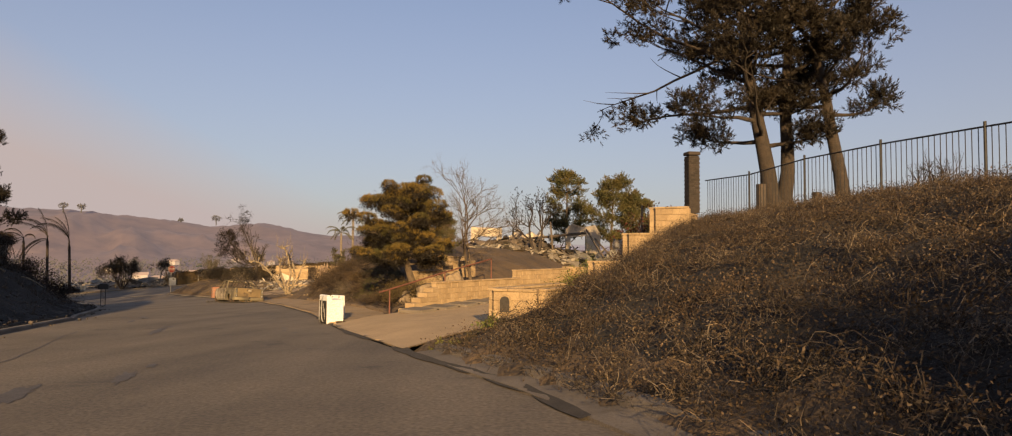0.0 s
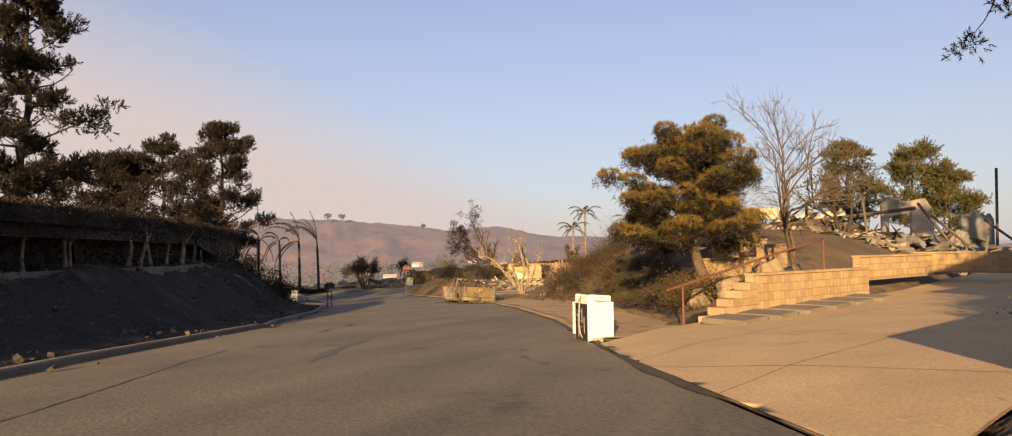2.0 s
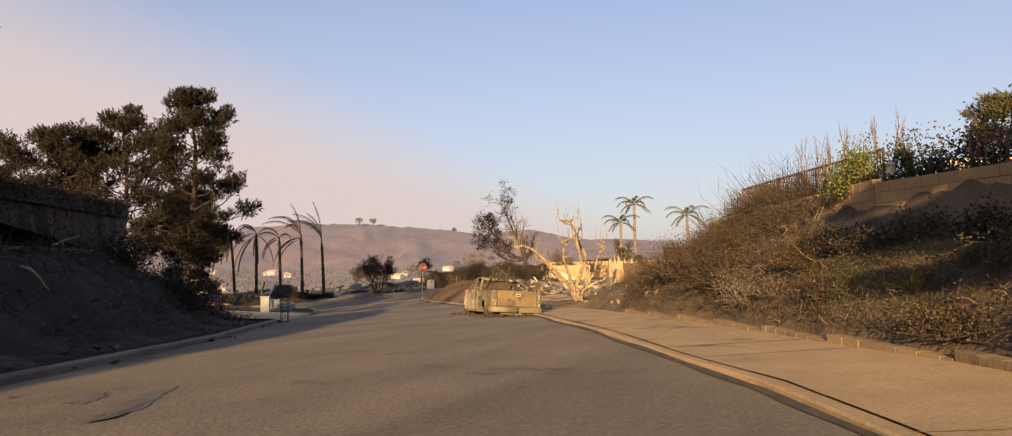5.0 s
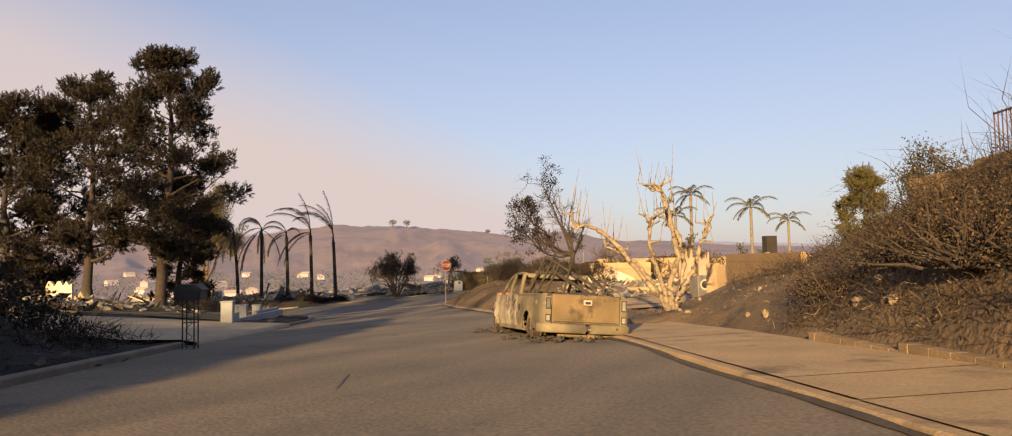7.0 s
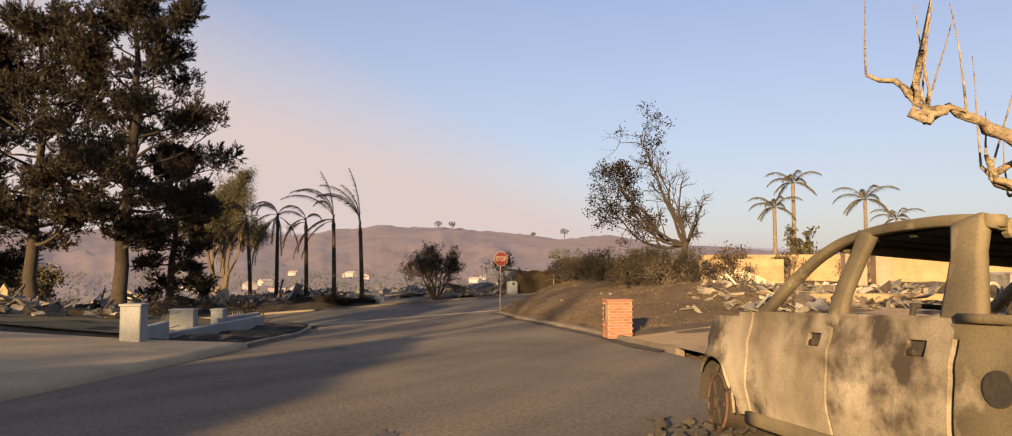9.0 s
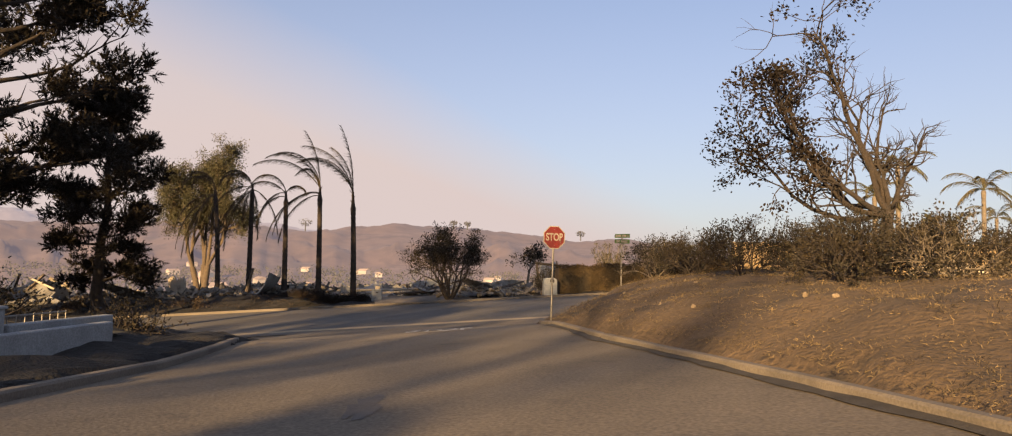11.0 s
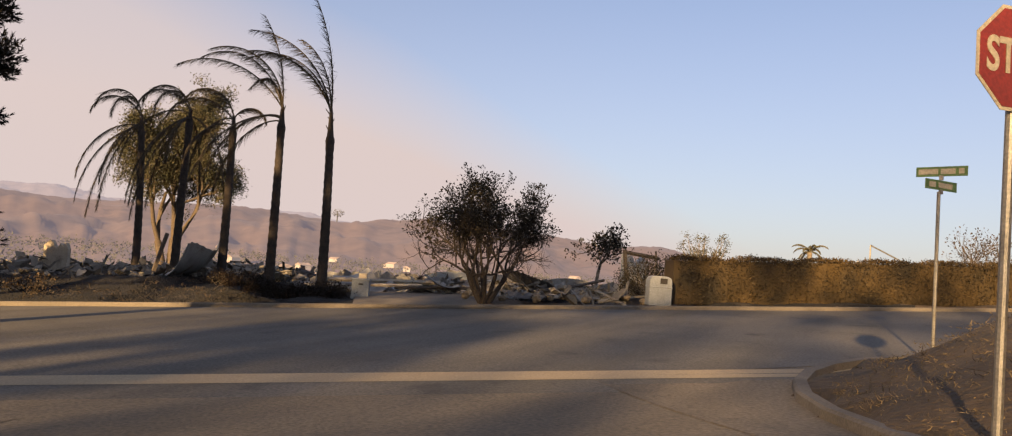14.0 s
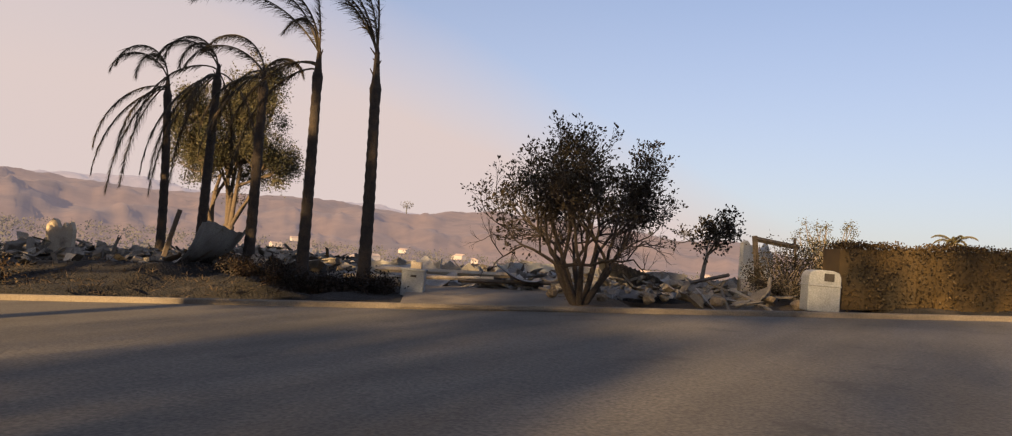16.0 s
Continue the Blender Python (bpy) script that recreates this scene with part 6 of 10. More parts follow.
block_wall("terrace_wall", "low tan block terrace wall", dxy(14.1, 7.9), dxy(21.5, 7.9), -0.4, 0.36)
block_wall("terrace_wall", "low tan block wall across the terrace", dxy(20.0, 8.4), dxy(20.0, 2.6), -0.3, 0.42)
block_wall("terrace_wall", "low tan block wall behind the pine", dxy(9.5, 10.2), dxy(12.6, 10.2), -0.6, 0.35)
block_wall("terrace_wall", "ruined tan block wall end", dxy(12.7, 10.2), dxy(14.2, 10.2), -0.4, 0.75)
block_wall("terrace_wall", "raised tan block planter wall", dxy(13.5, 11.6), dxy(15.5, 11.6), -0.2, 0.95)
rail = thing("handrail", "rusty red iron handrail along the stairs", "handrail", kind="structure")
pts_r = [dxy(5.7, 8.05), dxy(9.0, 8.05), dxy(12.4, 8.05)]
tops = [(-1.02, -0.19), (-0.5, 0.35), (-0.12, 0.86)]
for (x, y), (z0, z1) in zip(pts_r, tops):
    part("post", rod((x, y, z0 - 0.1), (x, y, z1), 0.025), RUSTRED, rail)
for i0, i1 in ((0, 1), (1, 2)):
    part("rail", rod((*pts_r[i0], tops[i0][1]), (*pts_r[i1], tops[i1][1]), 0.03), RUSTRED, rail)
part("rail", rod((*pts_r[0], -0.19), (*dxy(5.15, 8.05), -0.27), 0.028), RUSTRED, rail)
# low block wall along the sidewalk
ss = np.arange(28.5, 50.5, 2.6)
for s0, s1 in zip(ss[:-1], ss[1:]):
    d0, d1 = np.interp(s0, *R_EDGE) + 2.72, np.interp(s1, *R_EDGE) + 2.72
    p, q = place(s0, d0), place(s1, d1)
    zz_ = float(base(np.array([p[0]]), np.array([p[1]]))[0][0])
    block_wall("low_wall", "low earth-coloured block wall along the sidewalk", (float(p[0]), float(p[1])), (float(q[0]), float(q[1])), zz_ - 0.34, zz_ + 0.17, (0.43, 0.22, 0.17), cap=False, material=EARTHBLOCK, mortar=EARTHBLOCK)


def boulder(label, at, size, seed):
    b = bmesh.new()
    bmesh.ops.create_icosphere(b, subdivisions=4, radius=1.0)
    for v in b.verts:
        n_ = noise.noise(v.co * 1.3 + Vector((seed, 0, 0))) * 0.35 + noise.noise(v.co * 3.1 + Vector((0, seed, 0))) * 0.12
        v.co *= 1 + n_
        v.co = Vector((v.co.x * size[0], v.co.y * size[1], v.co.z * size[2]))
    me = bpy.data.meshes.new("boulder")
    b.to_mesh(me)
    b.free()
    me.materials.append(STONE)
    me.shade_smooth()
    return solid("boulder", me, label, "boulder", at=at)


boulder("large smooth tan boulder beside the stairs", (-3.1, 28.4, -0.45), (0.42, 0.4, 0.36), 3.0)
boulder("large brown boulder under the pine", (-2.2, 29.9, -0.25), (0.5, 0.6, 0.55), 5.0)
boulder("round brown boulder on the slope", (-3.9, 28.7, -0.7), (0.3, 0.3, 0.28), 8.0)

# fence, pier and posts along the top of the first bank
fence_pts = [(7.8, 28.2), (8.5, 25.2), (9.2, 22.2), (10.0, 19.2), (10.8, 16.2), (11.6, 12.6), (12.4, 9.0)]
fence = thing("fence", "black iron picket fence on top of the bank", "fence", kind="structure")
picket = bpy.data.meshes.new("picket")
pb = rod((0, 0, 0), (0, 0, 1.4), 0.011, sides=5)
pb.to_mesh(picket)
pb.free()
picket.materials.append(BLACKIRON)
for (x0, y0), (x1, y1) in zip(fence_pts[:-1], fence_pts[1:]):
    L = math.hypot(x1 - x0, y1 - y0)
    za, zb = ground_at(x0, y0) + 0.05, ground_at(x1, y1) + 0.05
    part("post", rod((x1, y1, zb - 0.3), (x1, y1, zb + 1.62), 0.035), BLACKIRON, fence)
    part("rail", rod((x0, y0, za + 1.5), (x1, y1, zb + 1.5), 0.022), BLACKIRON, fence)
    part("rail", rod((x0, y0, za + 0.12), (x1, y1, zb + 0.12), 0.02), BLACKIRON, fence)
    n_ = int(L / 0.17)
    for k in range(1, n_):
        u = k / n_
        part("picket", picket, None, fence, m=pose(x0 + u * (x1 - x0), y0 + u * (y1 - y0), za + u * (zb - za) + 0.12))
pil = thing("gate_pier", "tall scorched brick gate pier with a block cap", "pier", (7.45, 28.9, 0), 12)
part("shaft", box((0.44, 0.44, 2.3), (0, 0, 3.9), 0.01), CHARBRICK, pil)
bm_ = block_mesh((0.2, 0.1, 0.075), "brick", CHARBRICK, 0.006)
for r_ in range(27):
    for k in range(2):
        for side_, (dx, dy, rz) in enumerate(((0, -0.182, 0), (-0.182, 0, 90))):
            t_ = (k - 0.5) * 0.2 + (0.04 if r_ % 2 else -0.04)
            part("brick", bm_, None, pil, m=pose(dx + (t_ if rz == 0 else 0), dy + (t_ if rz else 0), 2.85 + 0.083 * r_, 0, 0, rz))
part("cap", box((0.52, 0.52, 0.14), (0, 0, 5.15), 0.03), CHARBRICK, pil, "soot-black cap")
for k, (x, y, h) in enumerate(((9.55, 27.0, 1.15), (11.3, 26.2, 0.75), (12.4, 25.4, 0.5))):
    z = ground_at(x, y)
    b = box((0.3, 0.26, h), (0, 0, h / 2 - 0.05), 0.03)
    for v in b.verts:
        v.co += Vector([noise.noise(v.co * 3 + Vector((k, 0, 0))) * 0.04] * 3)
    me = bpy.data.meshes.new("burnt_post")
    b.to_mesh(me)
    b.free()
    me.materials.append(CHARWOOD)
    solid("burnt_post", me, "short charred square timber post", "post", at=(x, y, z), turn=14, group="charred posts on the bank")

# ---- washing machine and dryer left at the roadside ----
def appliance(name, label, at, turn, back_open, scale):
    """A white machine; local -x is its back, +x its front. back_open: the back is a bare black panel with its hoses."""
    t_ = thing(name, label, "appliance", at, turn)
    t_.matrix_world = t_.matrix_world @ Matrix.Diagonal((*scale, 1.0))
    W, H_ = 0.69, 0.90
    part("body", box((W, W, H_), (0, 0, H_ / 2 + 0.02), 0.012, seg=2), WHITE, t_)
    part("top", box((W + 0.01, W + 0.01, 0.035), (0, 0, H_ + 0.03), 0.012, seg=2), WHITE, t_)
    con = prism([(-0.345, 0.0), (-0.345, 0.16), (-0.30, 0.185), (-0.23, 0.18), (-0.13, 0.03), (-0.12, 0.0)], W - 0.01, "y", 0.012)
    con_o = part("console", con, WHITE, t_, "", pose(0, 0, H_ + 0.047))
    for y in (-0.2, 0.2):
        k_ = rod((-0.19, y, H_ + 0.15), (-0.155, y, H_ + 0.165), 0.035, sides=16)
        part("knob", k_, GREYHOSE, t_)
    if back_open:
        pn = part("back_panel", box((0.012, W - 0.07, H_ - 0.02), (-0.349, 0, H_ / 2 + 0.02), 0.003), BLACKSTEEL, t_, "soot-black steel back panel")
        for y, z0, z1 in ((-0.16, 0.2, 0.6), (-0.05, 0.45, 0.8), (0.13, 0.1, 0.5)):
            part("rib", box((0.012, 0.014, z1 - z0), (-0.361, y, (z0 + z1) / 2)), GREYHOSE, pn)
        for z in (0.35, 0.5, 0.72):
            part("rib", box((0.01, 0.26, 0.012), (-0.361, 0.1, z)), GREYHOSE, pn)
        part("sticker", box((0.006, 0.05, 0.06), (-0.359, 0.2, 0.62)), SIGNWHITE, pn)
        path = np.array([(-0.37, -0.03, 1.08), (-0.42, -0.035, 0.98), (-0.425, -0.03, 0.7), (-0.42, 0.0, 0.4), (-0.40, -0.02, 0.2), (-0.38, -0.10, 0.1)])
        V, F = tubes([(path, np.full(6, 0.02))], 8)
        part("hose", mesh_from("hose", V, F, GREYHOSE, True), None, t_)
        path = np.array([(-0.37, -0.15, 0.3), (-0.4, -0.22, 0.22), (-0.39, -0.3, 0.1), (-0.36, -0.34, 0.02)])
        V, F = tubes([(path, np.full(4, 0.007))], 6)
        part("cord", mesh_from("cord", V, F, BLACKSTEEL, True), None, t_)
    else:
        fr = part("front_panel", box((0.014, W - 0.02, 0.62), (0.347, 0, 0.36), 0.006), WHITE, t_)
        part("door_seam", box((0.01, W - 0.03, 0.006), (0.350, 0, 0.69)), BLACKSTEEL, fr)
        part("latch", box((0.02, 0.12, 0.02), (0.356, 0.06, 0.60), 0.004), GREYHOSE, fr)
    for x in (-0.28, 0.28):
        for y in (-0.28, 0.28):
            part("foot", rod((x, y, 0), (x, y, 0.03), 0.025), BLACKSTEEL, t_)
    return t_


zA = float(base(np.array([-5.87]), np.array([24.2]))[0][0]) - 0.01
appliance("washing_machine", "white washing machine with a black open back and hose", (-5.84, 24.36, zA), 36.3, True, (0.84, 0.94, 0.86))
appliance("clothes_dryer", "white clothes dryer standing askew on the street", (-6.2, 25.95, zA - 0.06), -128.0, False, (0.92, 0.92, 0.80))

# ---- burnt-out crew-cab pickup at the kerb ----
def pickup(at, turn, pitch, roll):
    """x runs from the tailgate to the nose, y to the driver's side."""
    t_ = thing("pickup_truck", "burnt-out rusted crew-cab pickup truck on bare rims", "truck", at, turn)
    M = pose(*at, roll, pitch, turn)
    t_.matrix_world = M
    REAR, FRONT, TAIL, NOSE = 1.22, 5.02, 0.06, 5.50
    r2 = np.random.default_rng(8)

    def flank(x, z):
        """Half the body's width: barrel sides, a shoulder crease, and corners drawn in at nose and tail."""
        u = (z - 0.40) / 0.75
        out = 0.965 + 0.055 * math.sin(math.pi * min(max(u * 0.8 + 0.22, 0), 1)) - 0.035 * max(0.0, 0.25 - u) * 4
        out += 0.012 * math.exp(-((z - 0.93) / 0.05) ** 2)
        out -= 0.20 * max(0.0, (x - 4.85) / 0.65) ** 2.2 + 0.06 * max(0.0, (0.22 - x) / 0.2) ** 2
        for cx in (REAR, FRONT):
            d_ = math.hypot(x - cx, z - 0.34)
            out += 0.028 * math.exp(-((d_ - 0.47) / 0.05) ** 2)
        return out

    def panel(name, inside, x0, x1, z0, z1, s_, material, thick=0.03, label="", step=0.045):
        """A pressed panel: a fine sheet over the flank, kept where inside(x, z) holds, with its own thickness."""
        nx, nz = int((x1 - x0) / step) + 2, int((z1 - z0) / step) + 2
        xs, zs = np.linspace(x0, x1, nx), np.linspace(z0, z1, nz)
        b = bmesh.new()
        V = {}
        for i_ in range(nx):
            for k_ in range(nz):
                V[i_, k_] = b.verts.new((xs[i_], s_ * (flank(xs[i_], zs[k_]) + 0.005 * noise.noise(Vector((xs[i_] * 3, zs[k_] * 3, s_)))), zs[k_]))
        for i_ in range(nx - 1):
            for k_ in range(nz - 1):
                if inside((xs[i_] + xs[i_ + 1]) / 2, (zs[k_] + zs[k_ + 1]) / 2):
                    q = (V[i_, k_], V[i_ + 1, k_], V[i_ + 1, k_ + 1], V[i_, k_ + 1])
                    b.faces.new(q if s_ < 0 else q[::-1])
        bmesh.ops.delete(b, geom=[v for v in b.verts if not v.link_faces], context="VERTS")
        for v in b.verts:
            # the wheel arches are cut round, not in steps
            for cx in (REAR, FRONT):
                d_ = math.hypot(v.co.x - cx, v.co.z - 0.34)
                if v.is_boundary and d_ < 0.52 and v.co.z > 0.36 and 0 < d_:
                    v.co.x, v.co.z = cx + (v.co.x - cx) * 0.45 / d_, 0.34 + (v.co.z - 0.34) * 0.45 / d_
        r_ = bmesh.ops.extrude_face_region(b, geom=list(b.faces))
        bmesh.ops.translate(b, vec=(0, -thick * s_, 0), verts=[v for v in r_["geom"] if isinstance(v, bmesh.types.BMVert)])
        bmesh.ops.recalc_face_normals(b, faces=b.faces)
        ob = part(name, b, material, t_, label, smooth=True)
        ob.data.set_sharp_from_angle(angle=radians(40))
        return ob

    def bar(name, pts, wide, high, material, parent, label="", n_=16):
        """A pressed steel post: a flat rounded section carried along a smooth line."""
        pts = np.array(pts, float)
        t0 = np.linspace(0, len(pts) - 1, n_)
        P = np.stack([np.interp(t0, np.arange(len(pts)), pts[:, c]) for c in range(3)], -1)
        for _ in range(3):
            P[1:-1] = (P[:-2] + 2 * P[1:-1] + P[2:]) / 4
        tan = np.gradient(P, axis=0)
        tan /= np.linalg.norm(tan, axis=1, keepdims=True)
        side_ = np.cross(tan, [0, 1.0, 0])
        side_ /= np.linalg.norm(side_, axis=1, keepdims=True)
        up_ = np.cross(side_, tan)
        w_ = np.broadcast_to(np.interp(np.linspace(0, 1, n_), np.linspace(0, 1, len(np.atleast_1d(wide))), np.atleast_1d(wide)), n_)
        ang = np.linspace(0, 2 * np.pi, 12, endpoint=False)
        ca, sa = np.sign(np.cos(ang)) * np.abs(np.cos(ang)) ** 0.4, np.sign(np.sin(ang)) * np.abs(np.sin(ang)) ** 0.4
        V = (P[:, None] + side_[:, None] * (ca[None, :, None] * w_[:, None, None] / 2) + up_[:, None] * (sa[None, :, None] * high / 2)).reshape(-1, 3)
        F = [(i_ * 12 + c, i_ * 12 + (c + 1) % 12, i_ * 12 + 12 + (c + 1) % 12, i_ * 12 + 12 + c) for i_ in range(n_ - 1) for c in range(12)]
        F += [tuple(range(12))[::-1], tuple(range(12 * n_ - 12, 12 * n_))]
        return part(name, mesh_from(name, V, F, material, True), None, parent, label)

    off_arch = lambda x, z: all(math.hypot(x - cx, z - 0.34) > 0.445 or z < 0.0 for cx in (REAR, FRONT))
    for s_ in (1, -1):
        side_ = panel("bed_side", lambda x, z: off_arch(x, z) and z > 0.40 - 0.06 * (x > 1.6), TAIL, 2.33, 0.34, 1.13, s_, CABSTEEL)
        bar("bed_rail", [(TAIL + 0.02, 0.90 * s_, 1.135), (1.2, 0.95 * s_, 1.15), (2.34, 0.95 * s_, 1.16)], 0.05, 0.10, CABSTEEL, side_)
        part("bed_wall", box((2.2, 0.02, 0.5), (1.2, 0.80 * s_, 0.88)), RUSTSTEEL, side_, "rusted inner wall of the bed")
        V, F = tubes([(np.array([(REAR + 0.445 * math.cos(a_), (flank(REAR, 0.8) + 0.0) * s_, 0.34 + 0.445 * math.sin(a_)) for a_ in np.linspace(0.05, math.pi - 0.05, 24)]), np.full(24, 0.016))], 6)
        part("arch_lip", mesh_from("arch_lip", V, F, CABSTEEL, True), None, side_)
        if s_ > 0:
            part("fuel_cap", rod((2.06, flank(2.06, 0.84) + 0.004, 0.84), (2.06, flank(2.06, 0.84) + 0.016, 0.84), 0.085, sides=24), SOOT, side_, "sooty round fuel cap")
        lamp = part("tail_light_frame", box((0.07, 0.16, 0.62), (0.055, 0.875 * s_, 0.80), 0.025, seg=2), CABSTEEL, side_, "empty tail-light frame")
        for z, h in ((0.95, 0.25), (0.63, 0.16)):
            part("lamp_recess", box((0.03, 0.115, h), (0.012, 0.875 * s_, z), 0.012, seg=2), SOOT, lamp, "dark rim of the lamp opening")
            part("lamp_plate", box((0.02, 0.085, h - 0.04), (0.002, 0.875 * s_, z), 0.008), ASHMETAL, lamp, "pale plate in the lamp opening")
        for name, x0, x1, hx in (("rear_door", 2.375, 3.365, 2.62), ("front_door", 3.395, 4.40, 3.55)):
            dr = panel(name, lambda x, z: z > 0.36 and not (abs(x - hx) < 0.075 and abs(z - 0.98) < 0.045), x0, x1, 0.33, 1.155, s_, BURNTSTEEL, 0.04, step=0.03)
            part("handle_recess", box((0.19, 0.03, 0.125), (hx, (flank(hx, 0.98) - 0.05) * s_, 0.98), 0.012), SOOT, dr, "burnt-out handle recess")
            part("handle_stub", box((0.06, 0.05, 0.05), (hx + 0.035, (flank(hx, 0.98) - 0.02) * s_, 0.97), 0.012), RIMSTEEL, dr)
            part("sill", box((x1 - x0 - 0.04, 0.09, 0.035), ((x0 + x1) / 2, 0.92 * s_, 1.15), 0.012), BURNTSTEEL, dr)
            part("inner_panel", box((x1 - x0 - 0.06, 0.02, 0.7), ((x0 + x1) / 2, 0.86 * s_, 0.78)), SOOT, dr)
        panel("front_fender", lambda x, z: off_arch(x, z) and z > 0.36 and z < 1.155 - 0.05 * max(0, x - 4.4) - 0.14 * max(0.0, (x - 5.05) / 0.45) ** 2 and x < 5.16 + 0.5 * (z - 0.62), 4.43, NOSE, 0.33, 1.16, s_, BURNTSTEEL, 0.03, step=0.035)
        V, F = tubes([(np.array([(FRONT + 0.445 * math.cos(a_), (flank(FRONT + 0.4 * math.cos(a_), 0.7)) * s_, 0.34 + 0.445 * math.sin(a_)) for a_ in np.linspace(0.7, math.pi - 0.05, 22)]), np.full(22, 0.014))], 6)
        part("arch_lip", mesh_from("arch_lip", V, F, BURNTSTEEL, True), None, t_)
        bar("rocker", [(1.72, 0.93 * s_, 0.35), (3.0, 0.95 * s_, 0.35), (4.5, 0.93 * s_, 0.35)], 0.11, 0.09, CABSTEEL, t_)
        # posts sweep in to the roof; the windscreen post runs on into the roof rail
        bar("front_pillar", [(4.42, 0.92 * s_, 1.10), (4.20, 0.90 * s_, 1.25), (3.80, 0.85 * s_, 1.53), (3.52, 0.81 * s_, 1.655), (3.10, 0.80 * s_, 1.705), (2.6, 0.79 * s_, 1.70), (2.28, 0.78 * s_, 1.66)], (0.085, 0.075, 0.06, 0.06, 0.065, 0.075), 0.075, CABSTEEL, t_, n_=30)
        bar("door_pillar", [(3.40, 0.94 * s_, 1.08), (3.37, 0.91 * s_, 1.3), (3.30, 0.84 * s_, 1.55), (3.26, 0.81 * s_, 1.69)], (0.17, 0.13, 0.12, 0.15), 0.07, CABSTEEL, t_)
        bar("rear_pillar", [(2.36, 0.94 * s_, 1.05), (2.37, 0.91 * s_, 1.25), (2.42, 0.84 * s_, 1.50), (2.46, 0.79 * s_, 1.68)], (0.30, 0.26, 0.20, 0.24), 0.08, CABSTEEL, t_)
    # roof, sagging a little, with its front and rear headers
    nx, ny = 13, 13
    V = []
    for lay in (0, 1):
        for i_ in range(nx):
            for j_ in range(ny):
                u, v = i_ / (nx - 1), j_ / (ny - 1)
                V.append((2.26 + 1.36 * u, -0.80 + 1.60 * v, 1.70 - 0.06 * (2 * u - 1) ** 4 + 0.045 * math.sin(math.pi * v) * (1 - 0.5 * math.sin(math.pi * u)) - 0.018 * lay + 0.010 * math.sin(9 * u + 5 * v)))
    F = []
    for lay in (0, 1):
        for i_ in range(nx - 1):
            for j_ in range(ny - 1):
                a_ = lay * nx * ny + i_ * ny + j_
                F.append((a_, a_ + 1, a_ + ny + 1, a_ + ny) if lay else (a_, a_ + ny, a_ + ny + 1, a_ + 1))
    roof = part("roof", mesh_from("roof", V, F, CABSTEEL, True), None, t_)
    part("liner", box((1.2, 1.46, 0.02), (2.92, 0, 1.665), 0.006), SOOT, roof, "soot-black inside of the roof")
    part("front_header", box((0.09, 1.56, 0.07), (3.60, 0, 1.625), 0.02), CABSTEEL, roof)
    part("rear_header", box((0.08, 1.52, 0.10), (2.28, 0, 1.63), 0.02), CABSTEEL, roof)
    for k, x in enumerate((2.62, 2.95, 3.28)):
        part("roof_bow", box((0.06, 1.5, 0.03), (x, 0, 1.655), 0.008), SOOT, roof)
    part("roof_lamp", box((0.10, 0.14, 0.05), (3.0, 0.3, 1.765), 0.015), CABSTEEL, roof)
    # cab back: a low wall and a window frame
    cw = part("cab_wall", box((0.05, 1.76, 0.62), (2.31, 0, 0.84), 0.012), CABSTEEL, t_)
    for y in (-0.62, 0.62):
        part("window_post", box((0.05, 0.10, 0.56), (2.31, y, 1.38), 0.012), SOOT, cw)
    hood = bmesh.new()
    bmesh.ops.create_grid(hood, x_segments=10, y_segments=10, size=1.0)
    for v in hood.verts:
        x, y = v.co.x, v.co.y
        v.co = Vector((4.93 + 0.50 * x, 0.80 * y, 1.135 - 0.055 * (x + 1) - 0.03 * (x + 1) ** 2 - 0.05 * y * y + 0.02 * noise.noise(Vector((x * 2, y * 2, 3)))))
    hr_ = bmesh.ops.extrude_face_region(hood, geom=list(hood.faces))
    bmesh.ops.translate(hood, vec=(0, 0, -0.025), verts=[v for v in hr_["geom"] if isinstance(v, bmesh.types.BMVert)])
    bmesh.ops.recalc_face_normals(hood, faces=hood.faces)
    part("hood", hood, CABSTEEL, t_, smooth=True)
    part("cowl", box((0.26, 1.76, 0.12), (4.36, 0, 1.08), 0.03), BURNTSTEEL, t_)
    gr = part("grille_frame", box((0.05, 1.3, 0.10), (5.42, 0, 0.92), 0.02), RIMSTEEL, t_)
    part("grille_bar", box((0.05, 1.3, 0.05), (5.44, 0, 0.66), 0.015), RIMSTEEL, gr)
    part("radiator", box((0.06, 1.0, 0.46), (5.34, 0, 0.70), 0.01), SOOT, t_)
    part("engine_block", box((0.66, 0.6, 0.42), (4.85, 0, 0.74), 0.06), SOOT, t_)
    # tailgate with its latch cup, step bumper with its plate hole
    tg = part("tailgate", box((0.06, 1.56, 0.60), (0.045, 0, 0.825), 0.018, seg=2), RUSTSTEEL, t_, "orange-rusted tailgate, soot-grey towards one end")
    bar("tailgate_lip", [(0.05, -0.78, 1.125), (0.045, 0, 1.135), (0.05, 0.78, 1.125)], 0.06, 0.05, RUSTSTEEL, tg)
    part("inset", box((0.02, 1.36, 0.40), (0.018, 0, 0.80), 0.012), RUSTSTEEL, tg)
    part("handle_cup", box((0.03, 0.20, 0.12), (0.012, -0.03, 0.99), 0.018, seg=2), BURNTSTEEL, tg, "pale latch cup")
    part("handle_slot", box((0.03, 0.13, 0.06), (0.002, -0.03, 0.985), 0.012), SOOT, tg)
